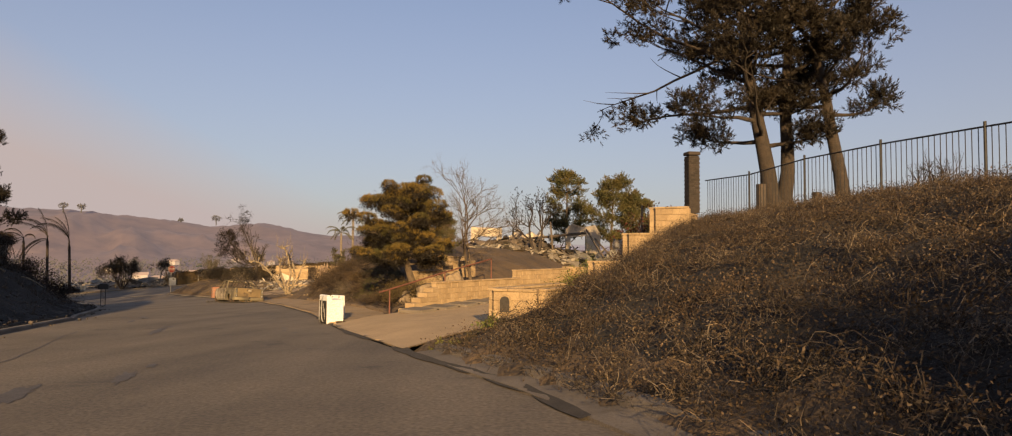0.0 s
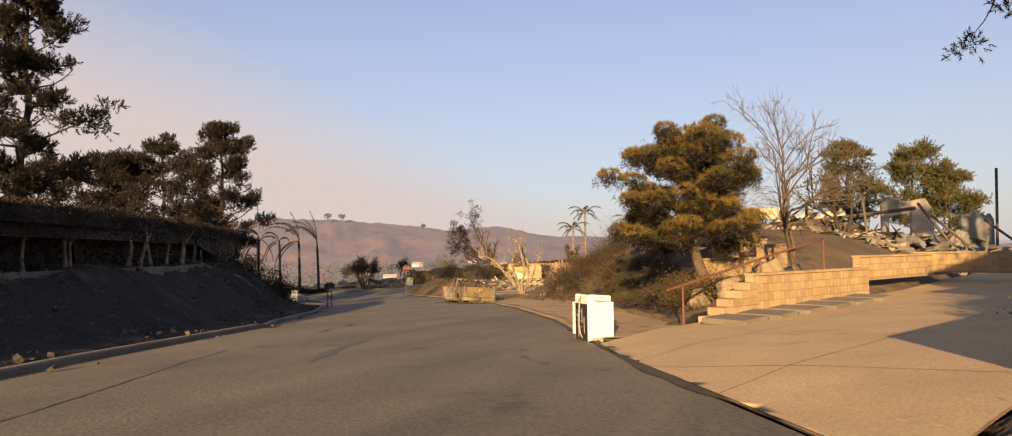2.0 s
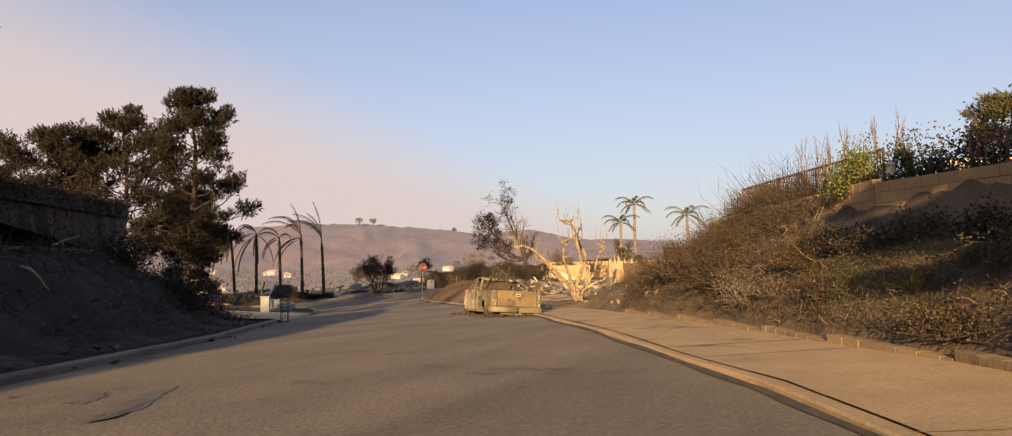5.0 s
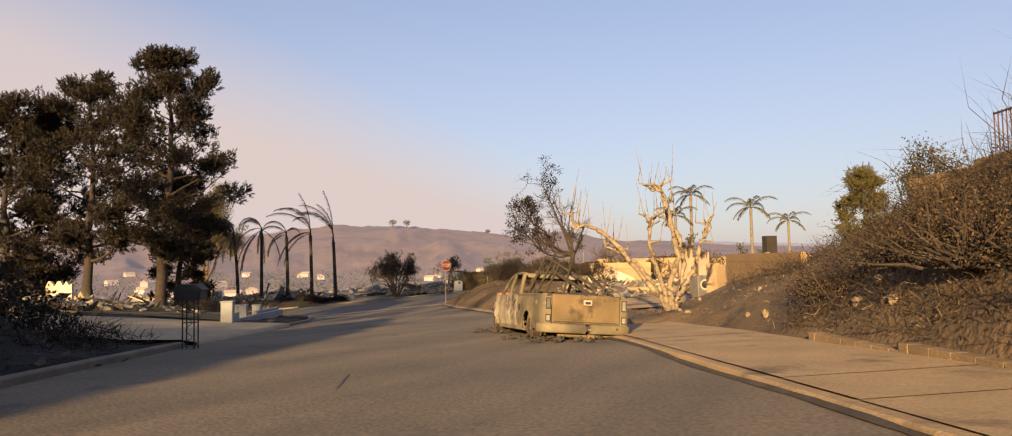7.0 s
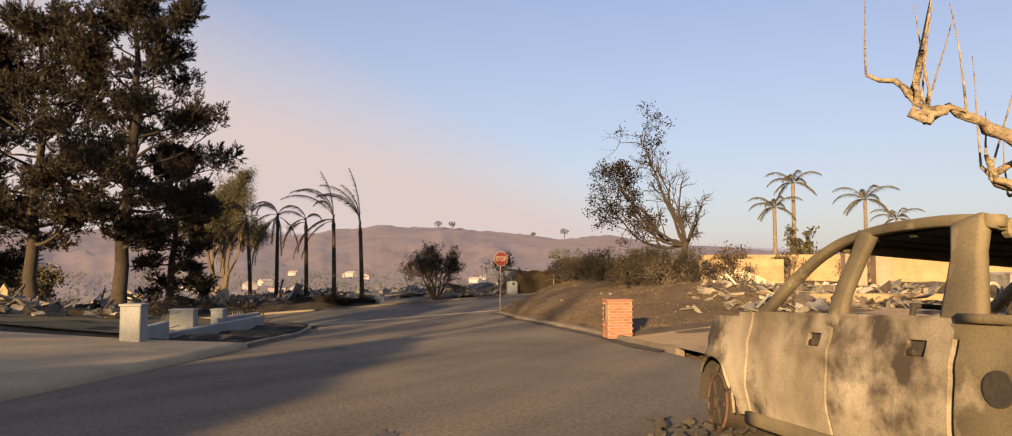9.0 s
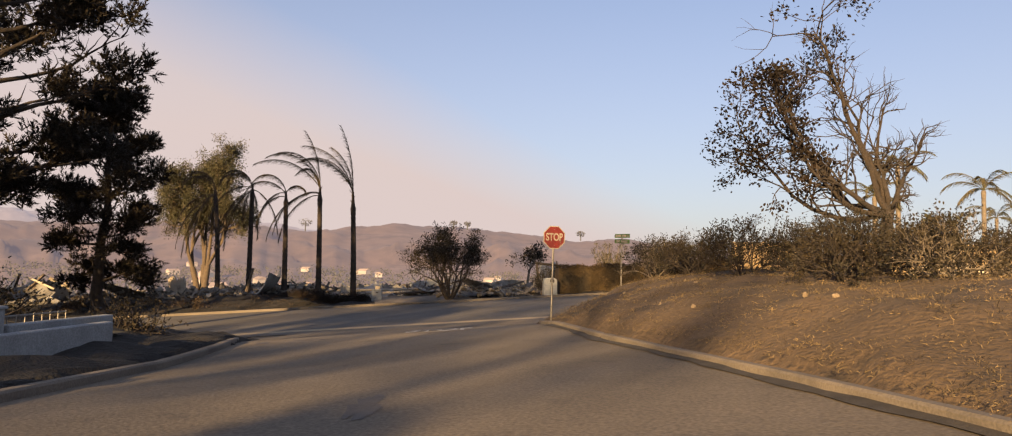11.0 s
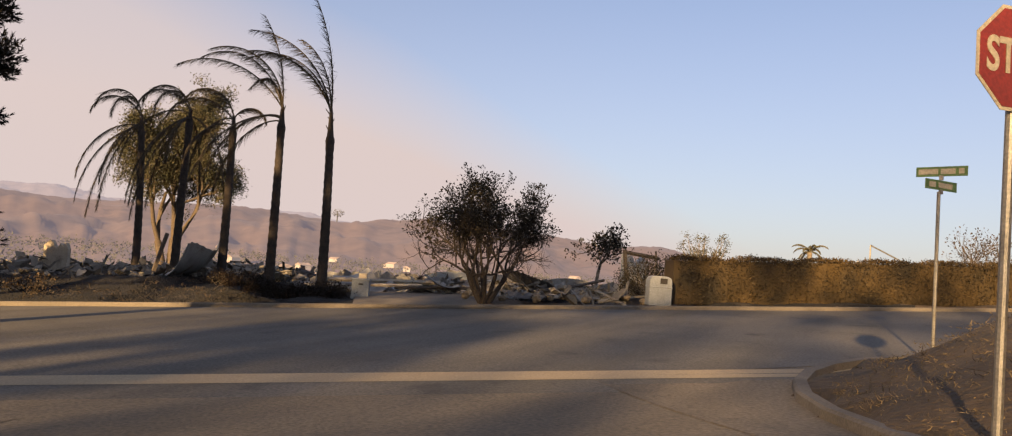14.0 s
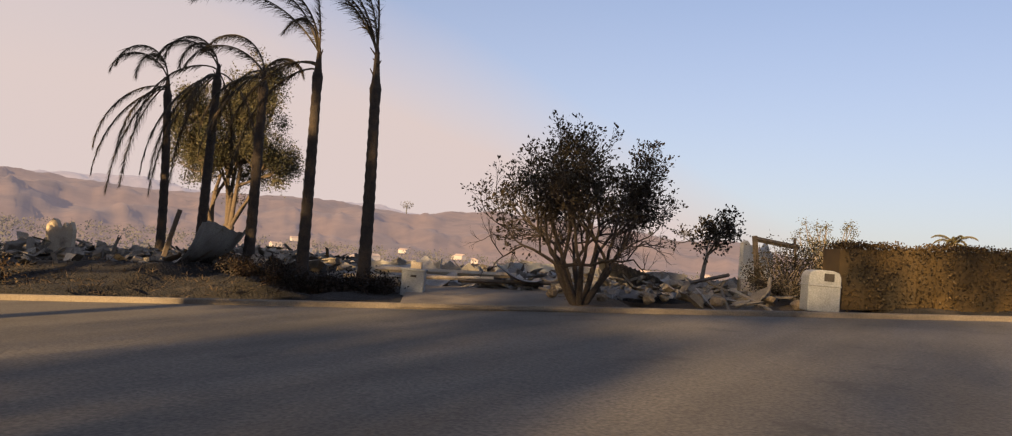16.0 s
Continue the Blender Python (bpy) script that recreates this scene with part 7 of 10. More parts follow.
    part("crease", box((0.02, 1.46, 0.02), (0.014, 0, 0.56), 0.006), SOOT, tg)
    bp = bar("rear_bumper", [(0.26, -0.99, 0.42), (0.06, -0.95, 0.42), (-0.06, -0.7, 0.42), (-0.09, 0, 0.42), (-0.06, 0.7, 0.42), (0.06, 0.95, 0.42), (0.26, 0.99, 0.42)], 0.12, 0.20, CABSTEEL, t_, "dented step bumper", 32)
    bp.data.transform(Matrix.Translation((0, 0, 0.42)) @ Matrix.Diagonal((1, 1, 1.75, 1)) @ Matrix.Translation((0, 0, -0.42)))
    part("bumper_step", box((0.13, 0.66, 0.03), (-0.06, 0, 0.52), 0.012), SOOT, bp)
    part("plate_recess", box((0.05, 0.32, 0.11), (-0.125, -0.12, 0.43), 0.012), SOOT, bp, "dark plate opening")
    part("plate_lip", box((0.02, 0.24, 0.015), (-0.152, -0.12, 0.41), 0.004), BURNTSTEEL, bp)
    for y in (-0.48, -0.66):
        part("bolt_hole", rod((-0.16, y, 0.44), (-0.10, y, 0.44), 0.024, sides=12), SOOT, bp)
    part("hitch", box((0.34, 0.16, 0.12), (0.06, -0.1, 0.24), 0.02), RUSTSTEEL, t_)
    part("hitch_bar", rod((0.1, -0.62, 0.27), (0.1, 0.62, 0.27), 0.045, sides=10), RUSTSTEEL, t_)
    part("bed_floor", box((2.2, 1.6, 0.03), (1.2, 0, 0.62), 0.005), RUSTSTEEL, t_)
    for y in (-0.66, 0.66):
        part("wheel_box", box((0.95, 0.24, 0.22), (REAR, y, 0.74), 0.05, seg=2), RUSTSTEEL, t_)
    part("cab_floor", box((2.0, 1.7, 0.03), (3.4, 0, 0.42), 0.005), SOOT, t_)
    part("dashboard", box((0.30, 1.6, 0.20), (4.18, 0, 0.98), 0.05, seg=2), SOOT, t_)
    part("steering_column", rod((4.1, 0.42, 0.95), (3.75, 0.42, 1.10), 0.03), SOOT, t_)
    for x, y in ((3.4, 0.42), (3.4, -0.42), (2.72, 0.0)):
        w_ = 0.5 if y else 1.3
        st_ = part("seat_frame", box((0.42, w_, 0.05), (x, y, 0.62), 0.01), SOOT, t_, "bare burnt seat frame")
        for dy in (-w_ / 2 + 0.02, 0, w_ / 2 - 0.02):
            part("back_tube", rod((x - 0.2, y + dy, 0.64), (x - 0.34, y + dy, 1.24), 0.018, sides=6), SOOT, st_)
        for z in (0.95, 1.24):
            part("back_tube", rod((x - 0.2 - 0.14 * (z - 0.64) / 0.6, y - w_ / 2, z), (x - 0.2 - 0.14 * (z - 0.64) / 0.6, y + w_ / 2, z), 0.016, sides=6), SOOT, st_)
    for y in (-0.4, 0.4):
        part("chassis_rail", box((5.1, 0.08, 0.15), (2.75, y, 0.30), 0.01), SOOT, t_)
    for x in (REAR, FRONT):
        part("axle", rod((x, -0.8, 0.27), (x, 0.8, 0.27), 0.06), RIMSTEEL, t_)
        for sg in (1, -1):
            q = M @ Vector((x, 0.84 * sg, 0))
            low = float(base(np.array([q.x]), np.array([q.y]))[0][0]) - q.z + 0.012
            R_ = 0.235
            wheel = part("rim", rod((0, -0.10, 0), (0, 0.10, 0), R_ * 0.93, sides=30), RIMSTEEL, t_, "bare burnt wheel rim", pose(x, 0.84 * sg, low + R_, 0, 0, 4 * sg if x == REAR else -7 * sg))
            for y in (-0.10, 0.10):
                V, F = tubes([(np.array([(R_ * math.cos(a_), y, R_ * math.sin(a_)) for a_ in np.linspace(0, 2 * math.pi, 31)]), np.full(31, 0.014))], 6)
                part("rim_flange", mesh_from("rim_flange", V, F, RUSTIRON, True), None, wheel)
            part("rim_dish", rod((0, sg * 0.06, 0), (0, sg * 0.104, 0), R_ * 0.72, sides=24, r2=R_ * 0.72), SOOT, wheel)
            part("hub", rod((0, sg * 0.09, 0), (0, sg * 0.15, 0), 0.06, sides=16), RIMSTEEL, wheel)
            for k in range(6):
                a_ = k * math.pi / 3
                part("spoke", box((0.15, 0.025, 0.045), (0, 0, 0), 0.008), RIMSTEEL, wheel, "", pose(0.12 * math.cos(a_), sg * 0.108, 0.12 * math.sin(a_), 0, -math.degrees(a_), 0))
        for y in (-0.70, 0.70):
            b = bmesh.new()
            ring = [[b.verts.new((x + 0.50 * math.cos(a_), yy, 0.36 + 0.50 * math.sin(a_))) for a_ in np.linspace(0, math.pi, 16)] for yy in (y - 0.2, y + 0.2)]
            for k in range(15):
                b.faces.new((ring[0][k], ring[0][k + 1], ring[1][k + 1], ring[1][k]))
            inner = ring[0] if y > 0 else ring[1]
            b.faces.new(inner)
            part("wheel_well", b, RUSTSTEEL if x == REAR else SOOT, t_, "rust-brown wheel well" if x == REAR else "")
    # hub, brake and bent strut laid bare by the missing nose
    for k, (p0, p1, r_) in enumerate((((5.15, 0.72, 0.30), (5.45, 0.80, 0.52), 0.03), ((5.30, 0.85, 0.62), (5.46, 0.80, 0.40), 0.025), ((5.1, 0.6, 0.5), (5.4, 0.72, 0.72), 0.035), ((5.38, 0.74, 0.78), (5.44, 0.82, 0.45), 0.02))):
        part("strut", rod(p0, p1, r_, sides=8), RIMSTEEL, t_)
    # fallen ladder rack
    rk = part("rack_rail", rod((0.35, -0.25, 1.15), (2.45, 0.42, 1.98), 0.045, sides=8), RIMSTEEL, t_, "fallen charred rack bar")
    for k, (p0, p1, r_) in enumerate((((2.3, 0.72, 1.2), (1.85, 0.45, 2.10), 0.028), ((2.15, 0.55, 1.2), (1.7, 0.3, 2.04), 0.028), ((1.95, 0.40, 1.18), (1.55, 0.15, 1.98), 0.028),
                                      ((1.85, 0.45, 2.10), (0.9, -0.55, 1.35), 0.03), ((0.9, -0.7, 1.15), (0.85, -0.75, 1.6), 0.03), ((0.6, -0.85, 1.15), (2.1, -0.8, 1.70), 0.035), ((1.45, 0.1, 1.17), (1.2, 0.0, 1.9), 0.025))):
        part("rack_bar", rod(p0, p1, r_, sides=8), RIMSTEEL, rk)
    for k in range(14):
        x, y = r2.uniform(0.3, 2.1), r2.uniform(-0.6, 0.6)
        part("bed_debris", box((r2.uniform(0.2, 0.8), r2.uniform(0.04, 0.25), r2.uniform(0.02, 0.08)), (0, 0, 0), 0.01), (RUSTSTEEL, SOOT, ASHMETAL)[k % 3], t_, "", pose(float(x), float(y), 0.70 + 0.035 * k, float(r2.uniform(-25, 25)), float(r2.uniform(-25, 25)), float(r2.uniform(0, 180))))
    return t_


pickup((-17.84, 50.37, -2.62), 126.0, 2.9, 4.5)


# ---- signs ----
def lettering(text, size, material, name, stretch=1.0, depth_=0.004, weight=0.0):
    cu = bpy.data.curves.new(name, "FONT")
    cu.body, cu.size, cu.align_x, cu.align_y, cu.extrude = text, size, "CENTER", "CENTER", depth_
    cu.offset = weight
    tmp = bpy.data.objects.new(name, cu)
    scene.collection.objects.link(tmp)
    dg = bpy.context.evaluated_depsgraph_get()
    me = bpy.data.meshes.new_from_object(tmp.evaluated_get(dg))
    bpy.data.objects.remove(tmp)
    for v in me.vertices:
        v.co.y *= stretch
    me.materials.clear()
    me.materials.append(material)
    return me


gz = ground_at(-37.7, 81.8)
stop = thing("stop_sign", "red octagonal stop sign on a leaning steel post", "stop sign", (-37.75, 81.84, gz), math.degrees(math.atan2(-0.71, 0.70)) + 90)
oct_ = [(0.38 / math.cos(math.pi / 8) * math.cos(math.pi / 8 + k * math.pi / 4), 0.38 / math.cos(math.pi / 8) * math.sin(math.pi / 8 + k * math.pi / 4)) for k in range(8)]
zc_ = -0.97 - gz
part("post", rod((-0.05, 0.03, -0.4), (0.0, 0.03, zc_ + 0.3), 0.035, sides=10), GALV, stop)
plate = part("border", prism(oct_, 0.006), SIGNWHITE, stop, "", pose(0, -0.012, zc_))
part("face", prism([(x * 0.93, z * 0.93) for x, z in oct_], 0.006), SIGNRED, plate, "faded red face", pose(0, -0.004, 0))
part("letters", lettering("STOP", 0.25, SIGNWHITE, "letters", 1.4, 0.004, 0.006), None, plate, "", pose(0.0, -0.008, 0.0, 90, 0, 0))
for k in range(26):
    u, v = rng.uniform(0.12, 0.36), rng.uniform(-0.34, 0.02)
    if u + abs(v) < 0.5:
        part("chip", box((0.02, 0.003, 0.014), (float(u), -0.0085, float(v))), SOOT if k % 2 else SIGNWHITE, plate)
for z in (0.27, -0.27):
    part("bolt", rod((0, -0.012, z), (0, -0.002, z), 0.012), GALV, plate)
gz = ground_at(-38.1, 89.9)
ss_ = thing("street_sign", "green street name sign with two blades on a steel post", "street sign", (-38.1, 89.9, gz), 0)
top_z = -0.45 - gz
part("post", rod((0, 0, -0.4), (0, 0, top_z - 0.45), 0.03, sides=10), GALV, ss_)
for k, (dz, rz) in enumerate(((0.0, -15.0), (-0.24, 53.0))):
    bl = part("blade", box((0.78, 0.012, 0.17), (0, 0, 0), 0.004), SIGNGREEN, ss_, "green blade with pale edge", pose(0.03, 0, top_z - 0.10 + dz, 0, 0, rz))
    for j_, (x0, w_) in enumerate(((-0.2, 0.3), (0.1, 0.22), (0.3, 0.08)) if k == 0 else ((-0.22, 0.16), (0.1, 0.34))):
        part("bar", box((w_, 0.004, 0.09), (x0, -0.009, 0)), SIGNWHITE, bl)
    part("bracket", box((0.06, 0.04, 0.08), (0, 0, -0.11)), GALV, bl)
# the word painted on the street
cx, cy = -40.35, 79.0
right_v = np.array([0.86, 0.51])
word = lettering("STOP", 1.0, ROADPAINT, "road_marking", 1.0, 0.0, 0.025)
for v in word.vertices:
    lx, ly = v.co.x * 0.86, v.co.y * 4.8
    x = cx + right_v[0] * lx - right_v[1] * ly
    y = cy + right_v[1] * lx + right_v[0] * ly
    v.co = Vector((x, y, float(base(np.array([x]), np.array([y]))[0][0]) + 0.010))
solid("road_marking", word, "worn white word painted on the asphalt", "road marking", "structure")

# ---- mailboxes and small street furniture ----
gz = ground_at(-26.4, 47.6)
mb = thing("mailbox", "black mailbox on an ornate iron stand", "mailbox", (-26.4, 47.6, gz), 25)
part("box", prism([(-0.3, 0), (0.3, 0), (0.3, 0.22), (0.36, 0.22), (0.18, 0.36), (-0.18, 0.36), (-0.36, 0.22), (-0.3, 0.22)], 0.42, "y", 0.01), BLACKIRON, mb, "charred box with a hipped lid", pose(0, 0, 1.12))
for x in (-0.13, 0.13):
    for y in (-0.12, 0.12):
        part("leg", rod((x, y, -0.1), (x, y, 1.12), 0.016, sides=6), BLACKIRON, mb)
for k in range(3):
    V, F = tubes([(np.array([(0.10 * math.sin(a_) * (1 - a_ / 9), -0.12, 0.2 + 0.33 * k + 0.05 * a_) for a_ in np.linspace(0, 6.3, 12)]), np.full(12, 0.008))], 5)
    part("scroll", mesh_from("scroll", V, F, BLACKIRON), None, mb)
for z in (0.06, 0.6):
    part("brace", box((0.28, 0.26, 0.015), (0, 0, z)), BLACKIRON, mb)
gz = ground_at(-26.0, 65.1) - 0.05
bp_ = thing("brick_post", "square red brick mailbox post with a dark slot", "mailbox post", (-26.0, 65.1, gz), 33)
part("core", box((0.60, 0.46, 0.92), (0, 0, 0.46)), BRICKMORTAR, bp_)
bm_ = block_mesh((0.2, 0.1, 0.06), "brick", BRICK, 0.005)
for r_ in range(13):
    for side_ in range(4):
        n_ = 3 if side_ % 2 == 0 else 2
        for k in range(n_):
            off = (k - (n_ - 1) / 2) * 0.205 + (0.03 if r_ % 2 else -0.03)
            dx, dy, rz = ((off, -0.19, 0), (-0.26, off, 90), (off, 0.19, 0), (0.26, off, 90))[side_]
            part("brick", bm_, None, bp_, m=pose(dx, dy, 0.04 + 0.068 * r_, 0, 0, rz))
part("slot", box((0.02, 0.14, 0.42), (-0.315, 0.0, 0.62), 0.004), SOOT, bp_, "dark mailbox slot")
part("slot_frame", box((0.012, 0.18, 0.46), (-0.312, 0.0, 0.62), 0.004), STUCCO, bp_)
part("cap", box((0.66, 0.52, 0.05), (0, 0, 0.935), 0.012), BRICK, bp_)
wx, wy = (float(c) for c in CROSS + 9.85 * CE + 13.5 * CN)
gz = ground_at(wx, wy)
wm = thing("mailbox_pillar", "pale stucco mailbox pillar with a rounded top", "mailbox", (wx, wy, gz), 36)
part("pillar", prism([(-0.42, -0.05), (0.42, -0.05), (0.42, 0.85), (0.36, 0.97), (0.2, 1.02), (-0.2, 1.02), (-0.36, 0.97), (-0.42, 0.85)], 0.5, "y", 0.02), GREYWALL, wm)
part("slot", box((0.26, 0.03, 0.2), (0.1, -0.25, 0.84), 0.01), SOOT, wm, "dark slot")
part("ledge", box((0.86, 0.54, 0.05), (0, 0, 0.62), 0.015), GREYWALL, wm)
gz = ground_at(-55.9, 95.9)
me_ = thing("meter_box", "grey concrete utility box beside the driveway", "utility box", (-55.9, 95.9, gz), 35)
part("base", box((0.62, 0.5, 0.7), (0, 0, 0.3), 0.02), GREYWALL, me_)
part("lid", box((0.68, 0.56, 0.07), (0, 0, 0.67), 0.02), GREYWALL, me_)
part("top_box", box((0.3, 0.24, 0.2), (0.05, 0, 0.79), 0.02), STUCCO, me_)
part("bar", box((0.16, 0.01, 0.06), (0.02, -0.256, 0.5)), BAR, me_)

# grey garden piers, rail and retaining wall at the corner driveway
for k, (x, y, w_, h) in enumerate(((-37.2, 59.95, 0.5, 0.95), (-40.5, 64.2, 0.75, 0.9), (-41.35, 66.4, 0.42, 0.95))):
    gz = ground_at(x, y)
    gp = thing("garden_pier", "grey rendered garden pier with a flat cap", "pier", (x, y, gz), 32, group="grey garden piers")
    part("shaft", box((w_, 0.5, h), (0, 0, h / 2 - 0.08), 0.02), GREYWALL, gp)
    part("cap", box((w_ + 0.06, 0.56, 0.06), (0, 0, h - 0.06), 0.015), GREYWALL, gp)
for (x0, y0), (x1, y1), h in (((-37.4, 60.2), (-38.6, 62.0), 0.35), ((-41.5, 66.8), (-42.5, 69.4), 0.38), ((-38.2, 60.3), (-41.9, 69.0), 0.22)):
    gz = min(ground_at(x0, y0), ground_at(x1, y1))
    L = math.hypot(x1 - x0, y1 - y0)
    gw = solid("garden_wall", mesh_from("garden_wall", np.zeros((0, 3)), [], GREYWALL), "low grey rendered garden wall", "wall", "structure", ((x0 + x1) / 2, (y0 + y1) / 2, gz), math.degrees(math.atan2(y1 - y0, x1 - x0)))
    b = box((L, 0.22, h + 0.4), (0, 0, h / 2), 0.02)
    b.to_mesh(gw.data)
    b.free()
gr_ = thing("garden_rail", "small iron railing between the garden piers", "railing", kind="structure")
for (x0, y0), (x1, y1) in (((-40.2, 63.8), (-39.0, 62.2)), ((-41.5, 66.7), (-42.2, 68.3))):
    gz = ground_at(x0, y0)
    for z in (0.3, 0.72):
        part("rail", rod((x0, y0, gz + z), (x1, y1, gz + z), 0.015, sides=6), GALV, gr_)
    for k in range(9):
        u = k / 8
        part("picket", rod((x0 + u * (x1 - x0), y0 + u * (y1 - y0), gz + 0.1), (x0 + u * (x1 - x0), y0 + u * (y1 - y0), gz + 0.74), 0.01, sides=5), GALV, gr_)

# ---- retaining walls and fences farther on ----

UPPER = ((-3.0, 33.4, 1.08), (-6.6, 39.4, 1.14), (-8.45, 46.8, 1.22), (-9.95, 52.6, 1.24), (-10.9, 55.3, 1.0))
for (x0, y0, z0), (x1, y1, z1) in zip(UPPER[:-1], UPPER[1:]):
    block_wall("upper_wall", "tan block wall on top of the bank under a rusty fence", (x0, y0), (x1, y1), 0.0, (z0 + z1) / 2, cap=False, material=TANBLOCK, mortar=TANWALL)
rf = thing("rusty_fence", "rust-red iron fence above the bank", "fence", kind="structure")
for (x0, y0, z0), (x1, y1, z1) in (((-6.25, 41.2, 0.95), (-7.75, 46.9, 1.1)), ((-7.75, 46.9, 1.1), (-9.55, 53.0, 1.2))):
    L = math.hypot(x1 - x0, y1 - y0)
    for z in (0.12, 1.02):
        part("rail", rod((x0, y0, z0 + z), (x1, y1, z1 + z), 0.022, sides=6), RUSTIRON, rf)
    n_ = int(L / 0.15)
    for k in range(n_ + 1):
        u = k / n_
        p = (x0 + u * (x1 - x0), y0 + u * (y1 - y0), z0 + u * (z1 - z0))
        part("picket", rod((p[0], p[1], p[2] - 0.25), (p[0], p[1], p[2] + 1.06), 0.014 if k % 12 else 0.032, sides=5), RUSTIRON, rf)
# a short leaf of the same fence beside the shrubs
gt_ = thing("iron_gate", "rust-red iron gate leaf standing among the shrubs", "gate")
for z in (0.9, 1.62, 1.8):
    part("rail", rod((-5.35, 38.1, z), (-4.85, 38.0, z), 0.016, sides=6), RUSTRED, gt_)
for k in range(6):
    u = k / 5
    part("picket", rod((-5.35 + 0.5 * u, 38.1 - 0.1 * u, 0.75), (-5.35 + 0.5 * u, 38.1 - 0.1 * u, 1.8), 0.022 if k in (0, 5) else 0.011, sides=6), RUSTRED, gt_)
# the small pale garden lantern on the wall
gl_ = thing("garden_lantern", "small pale metal garden lantern on the block wall", "lantern", (-6.33, 39.72, 1.06))
part("post", rod((0, 0, 0), (0, 0, 0.2), 0.03), BLACKIRON, gl_)
part("lamp_house", box((0.15, 0.15, 0.2), (0, 0, 0.3), 0.012), SIGNWHITE, gl_)
rf_ = bmesh.new()
bmesh.ops.create_cone(rf_, cap_ends=True, segments=4, radius1=0.14, radius2=0.02, depth=0.1, matrix=pose(0, 0, 0.45, 0, 0, 45))
part("roof", rf_, GREYHOSE, gl_)



def course_wall(name, label, p, q, z0, z1, material=None, course=0.2):
    """A far block wall: its courses stand proud of the joints in one mesh."""
    p, q = np.array(p, float), np.array(q, float)
    L = np.linalg.norm(q - p)
    b = box((L, 0.14, z1 - z0), (L / 2, 0, (z0 + z1) / 2))
    n_ = int((z1 - z0) / course)
    for k in range(n_):
        box((L, 0.16, course - 0.014), (L / 2, 0, z0 + (k + 0.5) * course), 0.004, b)
    me = bpy.data.meshes.new(name)
    b.to_mesh(me)
    b.free()
    me.materials.append(material or BLOCK)
    return solid(name, me, label, "wall", "structure", (p[0], p[1], 0), math.degrees(math.atan2(q[1] - p[1], q[0] - p[0])))


course_wall("retaining_wall", "smooth tan retaining wall in shallow courses", (-16.15, 63.6), (-13.4, 55.6), -2.8, -0.6, TANWALL, 0.24)
course_wall("garden_boundary_wall", "long yellow block boundary wall in the sun", (-29.4, 92.6), (-10.0, 97.5), -2.7, -0.72, BLOCK)
block_wall("garden_boundary_wall", "yellow block wall corner beside the half-burnt tree", (-32.75, 86.0), (-29.9, 86.6), -2.7, -0.94)
course_wall("garden_boundary_wall", "low yellow block wall behind the half-burnt tree", (-28.9, 88.4), (-24.4, 89.4), -2.6, -1.02, BLOCK)

